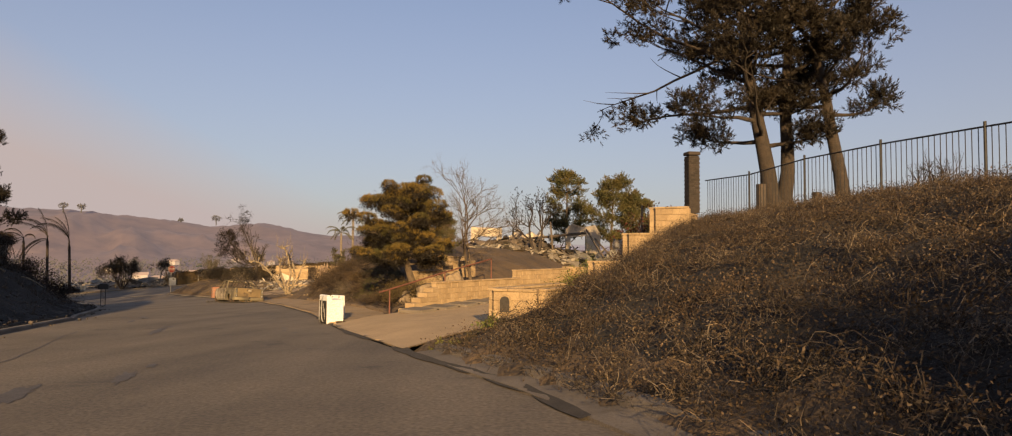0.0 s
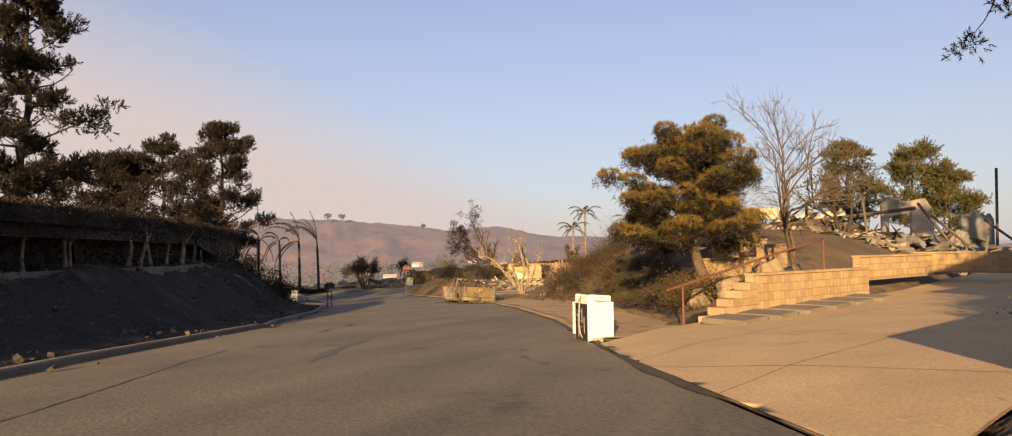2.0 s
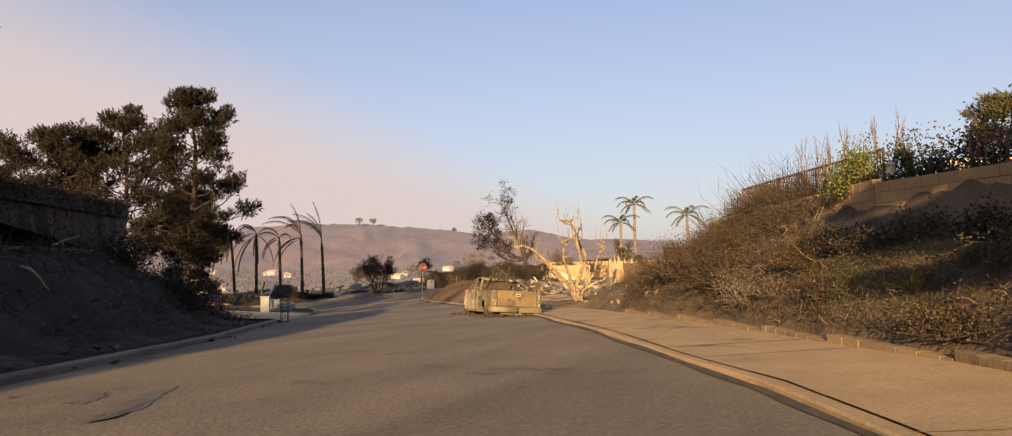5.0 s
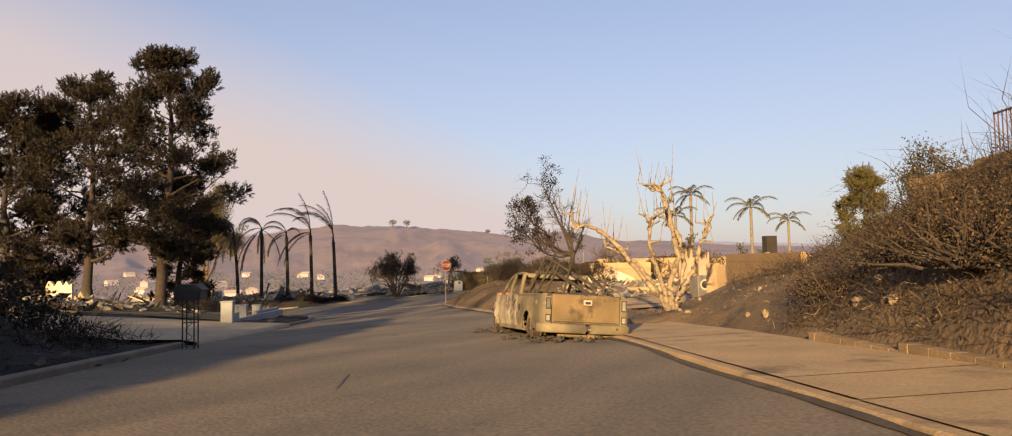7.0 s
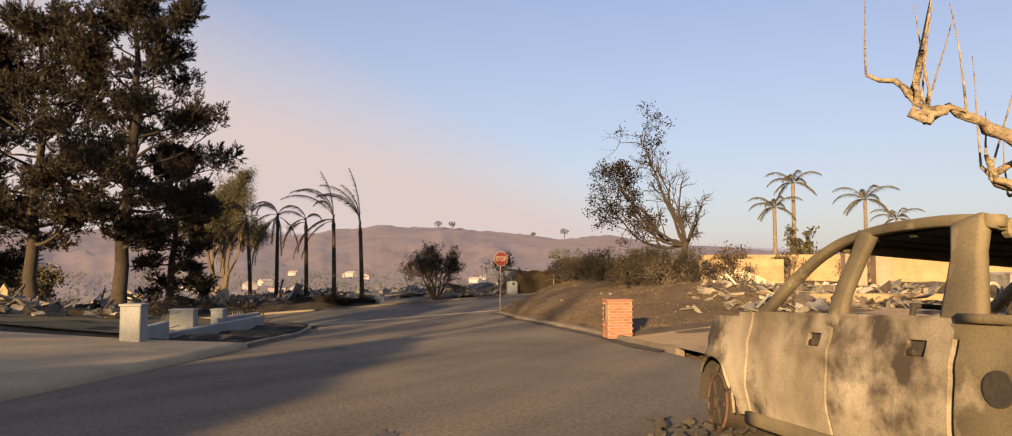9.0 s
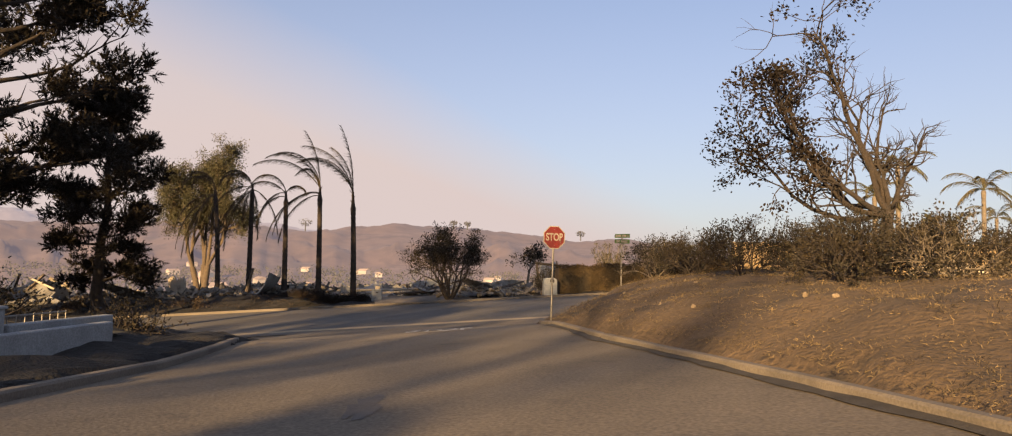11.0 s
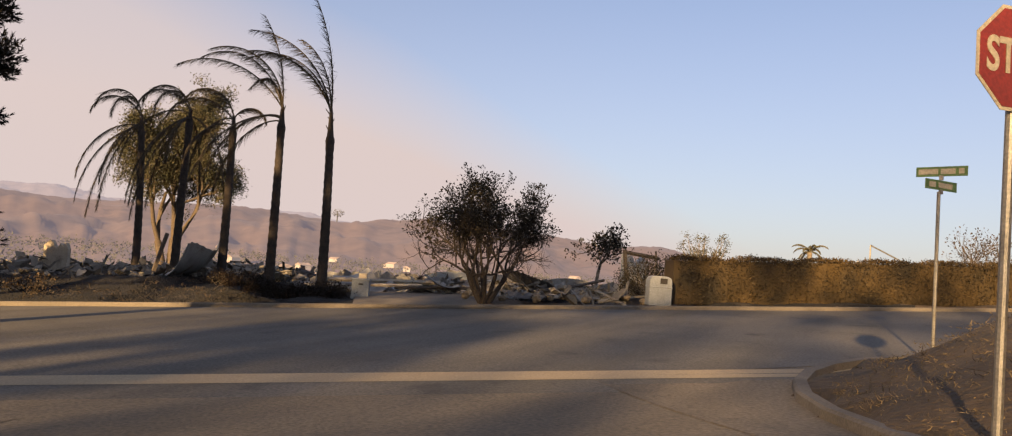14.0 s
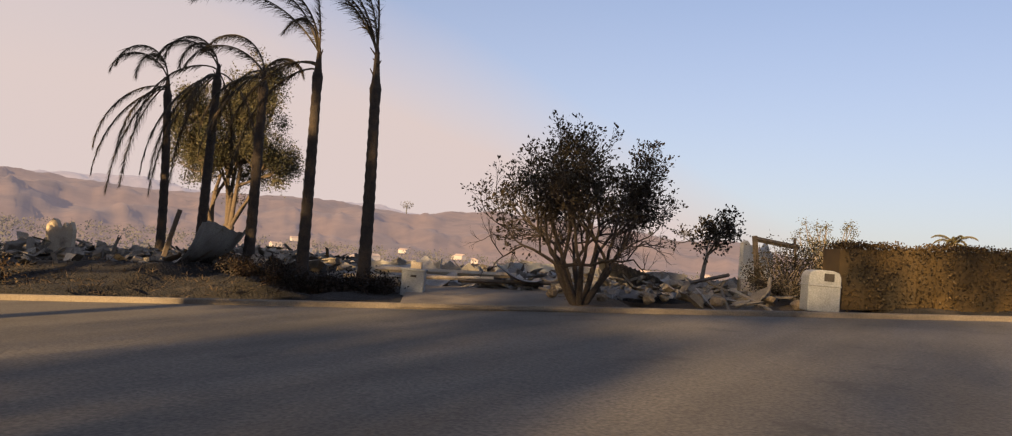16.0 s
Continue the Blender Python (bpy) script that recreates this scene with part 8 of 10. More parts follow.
# ---- hedges, brush and litter ----
# clipped burnt hedge on the bank to the left, its pale stems bare
hs = np.arange(-6, 53.6, 1.0)
hx, hy = place(hs, np.full(len(hs), -10.6))
hz = land(hx, hy, False)
HEDGETOP = 1.9
for i0 in range(0, len(hs) - 1, 12):
    i1 = min(i0 + 12, len(hs) - 1)
    if i1 <= i0:
        continue
    hd = hedge("clipped_hedge", "burnt clipped hedge with pale bare stems", (hx[i0], hy[i0]), (hx[i1], hy[i1]), (hz[i0] - 0.1, hz[i1] - 0.1), (HEDGETOP, HEDGETOP), 1.1, HEDGEBURNT, 900, 0.06, 60 + i0, 0.95)
    back_ = hedge("hedge_back", "charred inner thicket of the clipped hedge", (hx[i0] - (hy[i1] - hy[i0]) / 12 * 0.4, hy[i0] + (hx[i1] - hx[i0]) / 12 * 0.4), (hx[i1] - (hy[i1] - hy[i0]) / 12 * 0.4, hy[i1] + (hx[i1] - hx[i0]) / 12 * 0.4), (hz[i0] - 0.2, hz[i1] - 0.2), (HEDGETOP - 0.2, HEDGETOP - 0.2), 0.45, HEDGEBURNT, 900, 0.09, 30 + i0)
    inner = back_.children[0]
    inner.parent, inner.name = hd, "thicket"
    bpy.data.objects.remove(back_)
    for k in range(i0, i1):
        for rep in range(2):
            u = rng.uniform(0, 1)
            x, y = hx[k] + u * (hx[k + 1] - hx[k]), hy[k] + u * (hy[k + 1] - hy[k])
            ux, uy = (hx[k + 1] - hx[k]), (hy[k + 1] - hy[k])
            off_ = rng.uniform(0.1, 0.5)
            x, y = x + uy * off_, y - ux * off_
            if rep or rng.uniform() < 0.4:
                continue
            z = hz[k] - 0.15
            l1, last = wander((x, y, z), (0, 0, 1), rng.uniform(0.8, 1.0), 4, 0.10)
            paths = [(l1, np.linspace(0.085, 0.06, 5) * rng.uniform(0.6, 1.2))]
            for _ in range(2):
                l2, _w = wander(l1[-1], np.array([ux * rng.normal() * 0.5, uy * rng.normal() * 0.5, 1.0]), rng.uniform(0.35, 0.75), 3, 0.15)
                paths.append((l2, np.linspace(0.045, 0.02, 4)))
            V, F = tubes(paths, 6)
            part("stem", mesh_from("stem", V, F, BARKPALE, True), None, hd)
    hood = hedge("hedge_fringe", "scorched brown fringe of the clipped hedge", (hx[i0] + (hy[i1] - hy[i0]) / 12 * 0.5, hy[i0] - (hx[i1] - hx[i0]) / 12 * 0.5), (hx[i1] + (hy[i1] - hy[i0]) / 12 * 0.5, hy[i1] - (hx[i1] - hx[i0]) / 12 * 0.5),
                 (HEDGETOP - 0.47, HEDGETOP - 0.47), (HEDGETOP - 0.02, HEDGETOP - 0.02), 0.5, HEDGEBURNT, 700, 0.06, 80 + i0)
    fol = hood.children[0]
    fol.parent, fol.name = hd, "fringe"
    bpy.data.objects.remove(hood)
cop = np.stack([*place(np.arange(-6, 54, 1.0), np.full(60, -9.75)), np.zeros(60)], -1)
cop[:, 2] = land(cop[:, 0], cop[:, 1], False) + 0.0
sweep(cop, [(-0.1, -0.3), (-0.1, 0.05), (0.1, 0.05), (0.1, -0.3)], KERBSTONE, "coping", "thin grey concrete edging below the hedge", "edging")

# brown hedge across the street, low charred hedge under the palms
bh = None
for k in range(9):
    ea, eb = 10.6 + 2.7 * k, 10.6 + 2.7 * (k + 1)
    p_, q_ = CROSS + ea * CE + 14.3 * CN, CROSS + eb * CE + 14.3 * CN
    z0_, z1_ = (ground_at(*p_) - 0.1, ground_at(*q_) - 0.1), (-2.03 + 0.057 * (ea - 10), -2.03 + 0.057 * (eb - 10))
    seg = hedge("brown_hedge", "long brown scorched hedge across the street", p_, q_, tuple(z0_), tuple(z1_), 1.2, HEDGEBROWN, 1700, 0.075, 91 + k)
    if bh is None:
        bh = seg
    else:
        leafs = seg.children[0]
        leafs.parent = bh
        bpy.data.objects.remove(seg)
e0 = CROSS + -5.7 * CE + 15.4 * CN
e1 = CROSS + -1.3 * CE + 15.2 * CN
for k in range(5):
    q = e0 + (e1 - e0) * (k + 0.5) / 5
    bush("low_hedge", "low charred hedge shrub under the palms", (q[0], q[1], ground_at(*q) - 0.05), (1.5, 1.4, 0.6 + 0.06 * math.sin(k * 2.3)), HEDGEBURNT, 2600, 0.07, BARKDARK, 192 + k, "hedge", 50)


def region(s0, s1, d0, d1, extra=None):
    """A test for on_ground: a stretch of the roadside, metres beyond the road's edge."""
    def test(S, D, x, y):
        re, le = np.interp(S, *R_EDGE), np.interp(S, *L_EDGE)
        dd = np.where(D > 0, D - re, -D - le)
        ok = (S > s0) & (S < s1) & (dd > d0) & (dd < d1)
        return ok if extra is None else ok & extra(S, D, x, y)
    return test


def b_of(x, y):
    return (x - DRIVE[0]) * DV[0] + (y - DRIVE[1]) * DV[1]


RIGHT, LEFT = (lambda S, D, x, y: D > 0), (lambda S, D, x, y: D < 0)
roots = on_ground(7000, region(-12, 24, 0.35, 13.5, lambda S, D, x, y: (D > 0) & (b_of(x, y) < -1.0) & ((x - 0.1) ** 2 + (y - 15.4) ** 2 > 1.7)), (-8, 18), (-12, 30))
def vines(name, label, roots, length, lift, material, thick, seed):
    """Long dead runners that loop over the ground and over one another."""
    global rng
    keep_, rng = rng, np.random.default_rng(seed)
    k, n_ = len(roots), 8
    a_ = rng.uniform(0, 2 * math.pi, k)
    L = length * rng.uniform(0.5, 1.3, k)
    hgt = lift * rng.uniform(0.2, 1.2, k)
    P = []
    xy = roots[:, :2].copy()
    for i_ in range(n_):
        u = i_ / (n_ - 1)
        z = land(xy[:, 0], xy[:, 1]) + hgt * math.sin(math.pi * min(u * 0.85 + 0.05, 1)) + 0.02 + rng.normal(size=k) * 0.025
        P.append(np.concatenate([xy, z[:, None]], 1))
        a_ = a_ + rng.normal(size=k) * 0.45
        xy = xy + np.stack([np.cos(a_), np.sin(a_)], -1) * (L / (n_ - 1))[:, None]
    P = np.stack(P, 1)
    sd_ = rng.normal(size=(k, 1, 3))
    sd_ /= np.linalg.norm(sd_, axis=2, keepdims=True)
    wd = thick * rng.uniform(0.6, 1.5, (k, 1, 1)) * np.linspace(1.0, 0.4, n_)[None, :, None]
    V = np.stack([P - sd_ * wd, P + sd_ * wd], 2).reshape(-1, 3)
    o = (np.arange(k) * 2 * n_)[:, None, None] + (np.arange(n_ - 1) * 2)[None, :, None] + np.array([[[0, 1, 3, 2]]])
    rng = keep_
    return tagged(new(name, mesh_from(name, V, o.reshape(-1, 4), material)), label, "vines", kind="stuff")


brush("dead_ivy", "tangle of dead brown ivy on the bank", roots, 0.38, TWIG, 15, 0.0045, 1.0, 201)
brush("dead_ivy", "pale dry stalks on the bank", roots[::4], 0.36, TWIGPALE, 4, 0.004, 0.8, 202)
vines("ivy_runners", "thick dark dead runners over the bank", roots, 0.55, 0.22, TWIG, 0.005, 221)
vines("ivy_runners", "pale dead runners over the bank", np.roll(roots, 3, 0)[::3], 0.5, 0.24, TWIGASH, 0.004, 222)
patchy = np.sin(roots[:, 0] * 2.1 + 1.6 * np.sin(roots[:, 1] * 1.3)) * np.sin(roots[:, 1] * 1.7 + 1.2 * np.sin(roots[:, 0] * 1.9)) + rng.normal(size=len(roots)) * 0.25
for some, k_, size_, mt, label_ in ((roots[patchy < 0.35], 26, 0.034, LEAFBROWN, "dry brown ivy leaves on the bank"), (roots[patchy > 0.22], 26, 0.027, LEAFTAN, "pale bleached ivy leaves in patches on the bank")):
    lr = np.repeat(some, k_, 0)
    V, F = leaves(lr + rng.normal(size=lr.shape) * np.array([0.2, 0.2, 0.08]) + np.array([0, 0, 0.13]), size_)
    tagged(new("ivy_leaves", mesh_from("ivy_leaves", V, F, mt)), label_, "leaves", kind="stuff")
brush("dead_ivy", "bleached matted ivy stalks in patches on the bank", roots[patchy > 0.15], 0.32, TWIGASH, 12, 0.0042, 1.2, 223)
# the ivy that climbs the mailbox wall
lr = np.stack([rng.uniform(0.4, 2.6, 900), np.zeros(900), rng.uniform(-0.9, 0.5, 900)], -1)
lr[:, 1] = 15.9 + (lr[:, 0] - 0.8) * 1.79 * (lr[:, 0] > 0.8) + rng.normal(size=900) * 0.12
lr = lr[lr[:, 2] < -0.75 + 0.55 * lr[:, 0] + rng.normal(size=900) * 0.18]
V, F = leaves(np.repeat(lr, 3, 0) + rng.normal(size=(len(lr) * 3, 3)) * 0.06, 0.06)
tagged(new("ivy_leaves", mesh_from("ivy_leaves", V, F, LEAFBROWN)), "dry ivy climbing the mailbox wall", "leaves", kind="stuff")
# green weeds at the foot of the bank
for k, (x, y, s_) in enumerate(((-0.9, 14.3, 0.5), (-1.2, 13.6, 0.45), (-0.6, 15.0, 0.5), (-0.2, 13.4, 0.5))):
    bush("weed", "small clump of green weeds at the driveway edge", (x, y, ground_at(x, y)), (s_, s_, 0.28), LEAFGREEN, 260, 0.06, TWIGPALE, 300 + k, "weeds", 10)
# hedge plants between the stepped walls
for k, (a_, sx, h, mt) in enumerate(((4.7, 1.4, 0.85, LEAFGREEN), (5.9, 1.6, 1.15, LEAFGREEN), (7.2, 1.7, 1.5, LEAFGREEN), (8.6, 1.8, 1.75, LEAFGREEN), (10.1, 1.9, 2.0, HEDGEBROWN), (11.7, 2.0, 2.25, LEAFBROWN), (13.3, 2.0, 2.4, LEAFBROWN))):
    x, y = dxy(a_, 0.95)
    bush("hedge_plant", "rounded garden shrub with green and scorched leaves", (x, y, ground_at(x, y)), (sx, sx, h), mt, 5200, 0.055, TWIG, 320 + k, "shrub", 50)
# brush on the second bank: thick along its foot and at its far end, thin over the open slope
second = lambda S, D, x, y: (D > 0) & (b_of(x, y) > 9.2) & ((S > 40) | (D - np.interp(S, *R_EDGE) < 4.0))
roots = on_ground(1500, region(27, 51, 3.0, 6.4, second), (-22, 6), (24, 62))
brush("dead_brush", "dense dead brown brush on the bank", roots, 0.55, TWIG, 10, 0.007, 0.9, 203)
brush("dead_brush", "pale dry stalks on the bank", roots[::3], 0.6, TWIGPALE, 5, 0.006, 0.8, 204)
lr = np.repeat(roots, 9, 0) + rng.normal(size=(len(roots) * 9, 3)) * np.array([0.28, 0.28, 0.12]) + np.array([0, 0, 0.18])
V, F = leaves(lr, 0.042)
tagged(new("dry_leaves", mesh_from("dry_leaves", V, F, LEAFBROWN)), "dry brown leaves in the brush", "leaves", kind="stuff")
SECOND_SHRUBS = ((28.4, 3.9, 1.9, 0.8, LEAFGOLD, 3000), (29.6, 3.4, 1.7, 0.75, LEAFGOLD, 2800), (31.0, 3.6, 1.9, 0.75, LEAFGOLD, 2800), (32.3, 3.3, 1.5, 0.5, LEAFBROWN, 1500), (34.2, 3.2, 1.6, 0.45, LEAFBROWN, 1400), (37.6, 3.4, 1.6, 0.5, LEAFBROWN, 1200), (39.2, 3.9, 1.7, 0.75, HEDGEBROWN, 2600),
                 (38.2, 4.1, 1.3, 0.6, LEAFDARK, 1800), (43.0, 3.5, 2.6, 1.2, LEAFBROWN, 2600), (44.6, 4.2, 2.4, 1.2, HEDGEBROWN, 2400), (46.2, 3.6, 2.6, 1.25, LEAFBROWN, 2600), (48.0, 4.2, 2.6, 1.1, HEDGEBROWN, 2200), (42.6, 5.2, 2.0, 0.9, TWIG, 900), (45.4, 5.6, 2.2, 1.0, TWIG, 900), (48.8, 5.8, 2.4, 0.9, LEAFBROWN, 1200), (50.4, 3.8, 2.2, 0.85, LEAFBROWN, 1500))
for k, (s_, dd, sx, h, mt, n_) in enumerate(SECOND_SHRUBS):
    x, y = place(s_, np.interp(s_, *R_EDGE) + dd)
    bush("dry_shrub", "dense dry shrub with brown leaves on the bank", (float(x), float(y), ground_at(float(x), float(y)) - 0.1), (sx, sx, h), mt, int(n_ * 1.8), 0.042, TWIG, 340 + k, "shrub", 110)
# an ashen, leafless thicket and its pale ash on the slope
for k, (x, y, s_) in enumerate(((-9.1, 41.3, 1.3), (-9.5, 42.6, 1.2), (-8.5, 40.2, 1.0))):
    bush("ashen_shrub", "leafless shrub burnt to pale ash-grey twigs", (x, y, ground_at(x, y) - 0.05), (s_, s_, 0.6), TWIGASH, 500, 0.06, TWIGASH, 400 + k, "shrub", 90)
# green grass and two spiky plants on the open slope
roots = on_ground(420, region(34.0, 38.5, 3.1, 4.1, RIGHT), (-12, -3), (30, 46))
brush("green_grass", "thin green grass on the sunny slope", roots, 0.13, LEAFGREEN, 12, 0.004, 0.9, 219)


def spiky(label, at, size, k, material, seed):
    """A rosette of stiff pointed leaves."""
    r2 = np.random.default_rng(seed)
    t_ = thing("spiky_plant", label, "plant", at)
    for _ in range(k):
        a_, up_ = r2.uniform(0, 2 * math.pi), r2.uniform(0.35, 1.25)
        L, w_ = size * r2.uniform(0.7, 1.1), size * 0.075
        d_ = np.array([math.cos(a_) * math.cos(up_), math.sin(a_) * math.cos(up_), math.sin(up_)])
        sd_ = np.array([-math.sin(a_), math.cos(a_), 0.0])
        nn_ = np.cross(d_, sd_)
        V = []
        for f, g in ((0.0, 0.6), (0.3, 1.0), (0.7, 0.7), (1.0, 0.05)):
            c_ = d_ * L * f + np.array([0, 0, -0.08 * L * f * f])
            V += [c_ - sd_ * w_ * g, c_ + nn_ * w_ * g * 0.35, c_ + sd_ * w_ * g]
        F = [(3 * i_ + c, 3 * i_ + c + 1, 3 * i_ + c + 4, 3 * i_ + c + 3) for i_ in range(3) for c in range(2)]
        part("leaf", mesh_from("leaf", np.array(V), F, material), None, t_)


spiky("pale green agave with stiff upright leaves on the slope", on(-6.62, 36.1, 0.02), 0.5, 22, LEAFGREEN, 1)
spiky("dark yucca with spiky leaves below the block wall", on(-5.3, 34.0, 0.02), 0.6, 30, LEAFDARK, 2)
spiky("dark yucca with spiky leaves below the block wall", on(-5.0, 33.0, 0.02), 0.55, 26, LEAFDARK, 3)
for k, (s_, dd) in enumerate(((36.2, 4.3), (35.0, 4.4), (33.8, 4.2), (37.2, 4.2))):
    x, y = place(s_, np.interp(s_, *R_EDGE) + dd)
    bush("low_shrub", "low dark green shrub in the shade of the pine", (float(x), float(y), ground_at(float(x), float(y)) - 0.05), (1.3, 1.3, 0.42), LEAFDARK if k % 2 else LEAFOLIVE, 1500, 0.06, TWIG, 390 + k, "shrub", 26)
roots = on_ground(700, region(47, 58, 4.8, 9.0, RIGHT), (-22, -4), (44, 66))
brush("dead_brush", "thin dead brush on the upper bank", roots, 0.8, TWIG, 8, 0.008, 0.8, 217)
roots = on_ground(900, region(48, 64, 2.9, 8.5, RIGHT), (-24, -6), (44, 68))
brush("dry_weeds", "trampled dry weeds on the bare bank", roots, 0.2, TWIGPALE, 5, 0.006, 1.2, 218)
for k in range(24):
    s_, dd = rng.uniform(47, 62), rng.uniform(1.5, 7.5)
    x, y = place(s_, np.interp(s_, *R_EDGE) + (dd if s_ > 58 else max(dd, 3.3)))
    boulder("pale rubble stone on the bare bank", (float(x), float(y), ground_at(float(x), float(y))), tuple(rng.uniform(0.04, 0.10, 3)), float(k) * 2.3)
# tall dry stems along the upper fence
ft_ = rng.uniform(0, 1, 520)
ux = np.stack([np.interp(ft_, (0, 0.5, 1), (-7.0, -8.3, -11.2)), np.interp(ft_, (0, 0.5, 1), (43.2, 47.6, 55.5))], -1) + rng.normal(size=(520, 2)) * 0.32
brush("tall_dry_stems", "tall dry bare stems along the upper fence", np.concatenate([ux, land(ux[:, 0], ux[:, 1])[:, None]], 1), 2.1, TWIG, 9, 0.009, 0.25, 205)
for k, (x, y, h) in enumerate(((-6.9, 43.6, 2.3), (-6.0, 42.0, 2.2), (-7.4, 46.0, 1.9))):
    bare_tree("dead_sapling", "thin leafless sapling behind the fence", (x, y, ground_at(x, y)), h, 0.9, 2, 3, 3, BARKGREY, trunk_h=0.35, radius=0.02, seed=700 + k, spread=0.3, sides=4, category="sapling")
bush("clipped_shrub", "dense olive shrub by the upper wall", (-9.8, 60.6, 1.2), (2.0, 2.0, 1.6), LEAFOLIVE, 3200, 0.09, TWIG, 361, "shrub", 40)
for k, (x, y, w_, h, mt) in enumerate(((-6.8, 41.0, 1.25, 1.4, LEAFGREEN), (-5.75, 40.0, 1.3, 1.25, LEAFOLIVE), (-4.75, 38.6, 1.7, 1.35, LEAFOLIVE), (-3.6, 37.0, 1.6, 1.2, LEAFOLIVE))):
    bush("clipped_shrub", "dense clipped green shrub behind the block wall", (x, y, min(ground_at(x, y), 1.0)), (w_, w_, h), mt, 3600, 0.07, TWIG, 370 + k, "shrub", 60)
# left bank: ash, sticks, burnt stumps
for k in range(26):
    s_ = rng.uniform(48.5, 56.5)
    x, y = place(s_, -(np.interp(s_, *L_EDGE) + rng.uniform(2.2, 15)))
    h = float(rng.uniform(1.0, 2.0))
    bush("burnt_shrub", "charred black shrub at the end of the bank", (float(x), float(y), ground_at(float(x), float(y)) - 0.1), (h * 1.5, h * 1.5, h), HEDGEBURNT, 1500, 0.085, BARKDARK, 600 + k, "shrub", 40)
roots = on_ground(900, region(-8, 57, 1.0, 4.4, LEFT), (-36, 2), (-10, 56))
brush("ashen_sticks", "pale ashen sticks on the shaded bank", roots, 0.3, TWIGPALE, 3, 0.006, 1.2, 216)
roots = on_ground(1500, region(-8, 57, 0.9, 4.4, LEFT), (-36, 2), (-10, 56))
brush("burnt_stubble", "burnt black stubble on the shaded bank", roots, 0.28, TWIG, 5, 0.008, 0.9, 206)
roots = on_ground(500, region(40, 57, 1.5, 8, LEFT), (-42, -18), (30, 58))
brush("burnt_brush", "burnt dark brush at the end of the bank", roots, 0.85, TWIG, 8, 0.010, 0.7, 207)
roots = on_ground(900, region(53, 58.5, 1.0, 30, LEFT), (-64, -24), (30, 66))
brush("burnt_brush", "burnt dark brush between the lots", roots, 1.0, TWIG, 8, 0.011, 0.7, 208)
for k, (s_, dd, h) in enumerate(((52, 5.5, 1.6), (54.5, 6.5, 2.0), (55.5, 9.5, 2.2), (56, 12.5, 2.4), (54, 14, 2.6), (57.5, 16, 2.2), (60, 25, 2.6), (66, 27, 2.4), (88, 3.5, 1.2), (86, 6.5, 1.5), (90, 8, 1.5))):
    x, y = place(s_, -(np.interp(s_, *L_EDGE) + dd))
    bush("burnt_shrub", "burnt dark shrub with bare twigs", (float(x), float(y), ground_at(float(x), float(y)) - 0.1), (2.6, 2.6, h), LEAFDARK, 700, 0.1, BARKDARK, 380 + k, "shrub", 70)
for k in range(9):
    s_ = rng.uniform(34, 57)
    x, y = place(s_, -(np.interp(s_, *L_EDGE) + rng.uniform(2.5, 6)))
    z = ground_at(float(x), float(y))
    ln, _w = wander((0, 0, 0.05), (rng.normal(), rng.normal(), 0.25), rng.uniform(1.2, 2.8), 5, 0.12, -0.03)
    V, F = tubes([(ln, np.linspace(0.045, 0.012, 6))], 6)
    solid("fallen_branch", mesh_from("fallen_branch", V, F, BARKPALE, True), "pale fallen branch lying on the bank", "branch", at=(float(x), float(y), z))
# corner mound: dry grass and stones, bare shrubs along its crest
roots = on_ground(9000, region(70, 100, 0.3, 12, lambda S, D, x, y: (D > 0) & (np.sqrt(np.maximum(D - np.interp(S, *R_EDGE), 0) / 6.3) + np.sqrt(np.maximum(-((x - CROSS[0]) * CN[0] + (y - CROSS[1]) * CN[1]), 0) / 8.95) > 1.1)), (-48, -14), (66, 100))
brush("dry_grass", "short dry trampled grass on the mound", roots, 0.11, DRYGRASS, 9, 0.004, 1.1, 209)
brush("dry_grass", "charred stubble on the mound", roots[::4], 0.2, TWIG, 5, 0.005, 1.0, 210)
for k, (x, y, w_, h) in enumerate(((-35.3, 87.2, 2.4, 1.2), (-34.2, 85.6, 2.6, 1.35), (-31.2, 79.6, 2.6, 1.5), (-29.6, 80.6, 2.8, 1.6), (-33.3, 82.6, 2.8, 1.45), (-34.9, 84.2, 2.4, 1.3), (-28.5, 78.5, 2.6, 1.5), (-26.8, 77.2, 2.6, 1.4), (-30.2, 83.6, 2.8, 1.5), (-25.5, 79.5, 2.6, 1.5), (-27.0, 74.0, 2.4, 1.1), (-28.6, 75.2, 2.4, 1.2))):
    bare_tree("bare_shrub", "bare grey-brown shrub with stubby twigs", (x, y, ground_at(x, y) - 0.05), h * 1.15, w_ * 1.1, 8, 4, 3, BARKDARK if k % 5 else BARKGREY, LEAFDARK, None, 3, 0.06, 0.5, 0.2, 0.03, 400 + k, flare=0.9, category="shrub", sides=4)
for k in range(22):
    s_, dd = rng.uniform(70, 92), rng.uniform(0.8, 6)
    x, y = place(s_, np.interp(s_, *R_EDGE) + dd)
    boulder("small pale stone on the mound", (float(x), float(y), ground_at(float(x), float(y))), tuple(rng.uniform(0.02, 0.07, 3)), float(k) * 1.7)
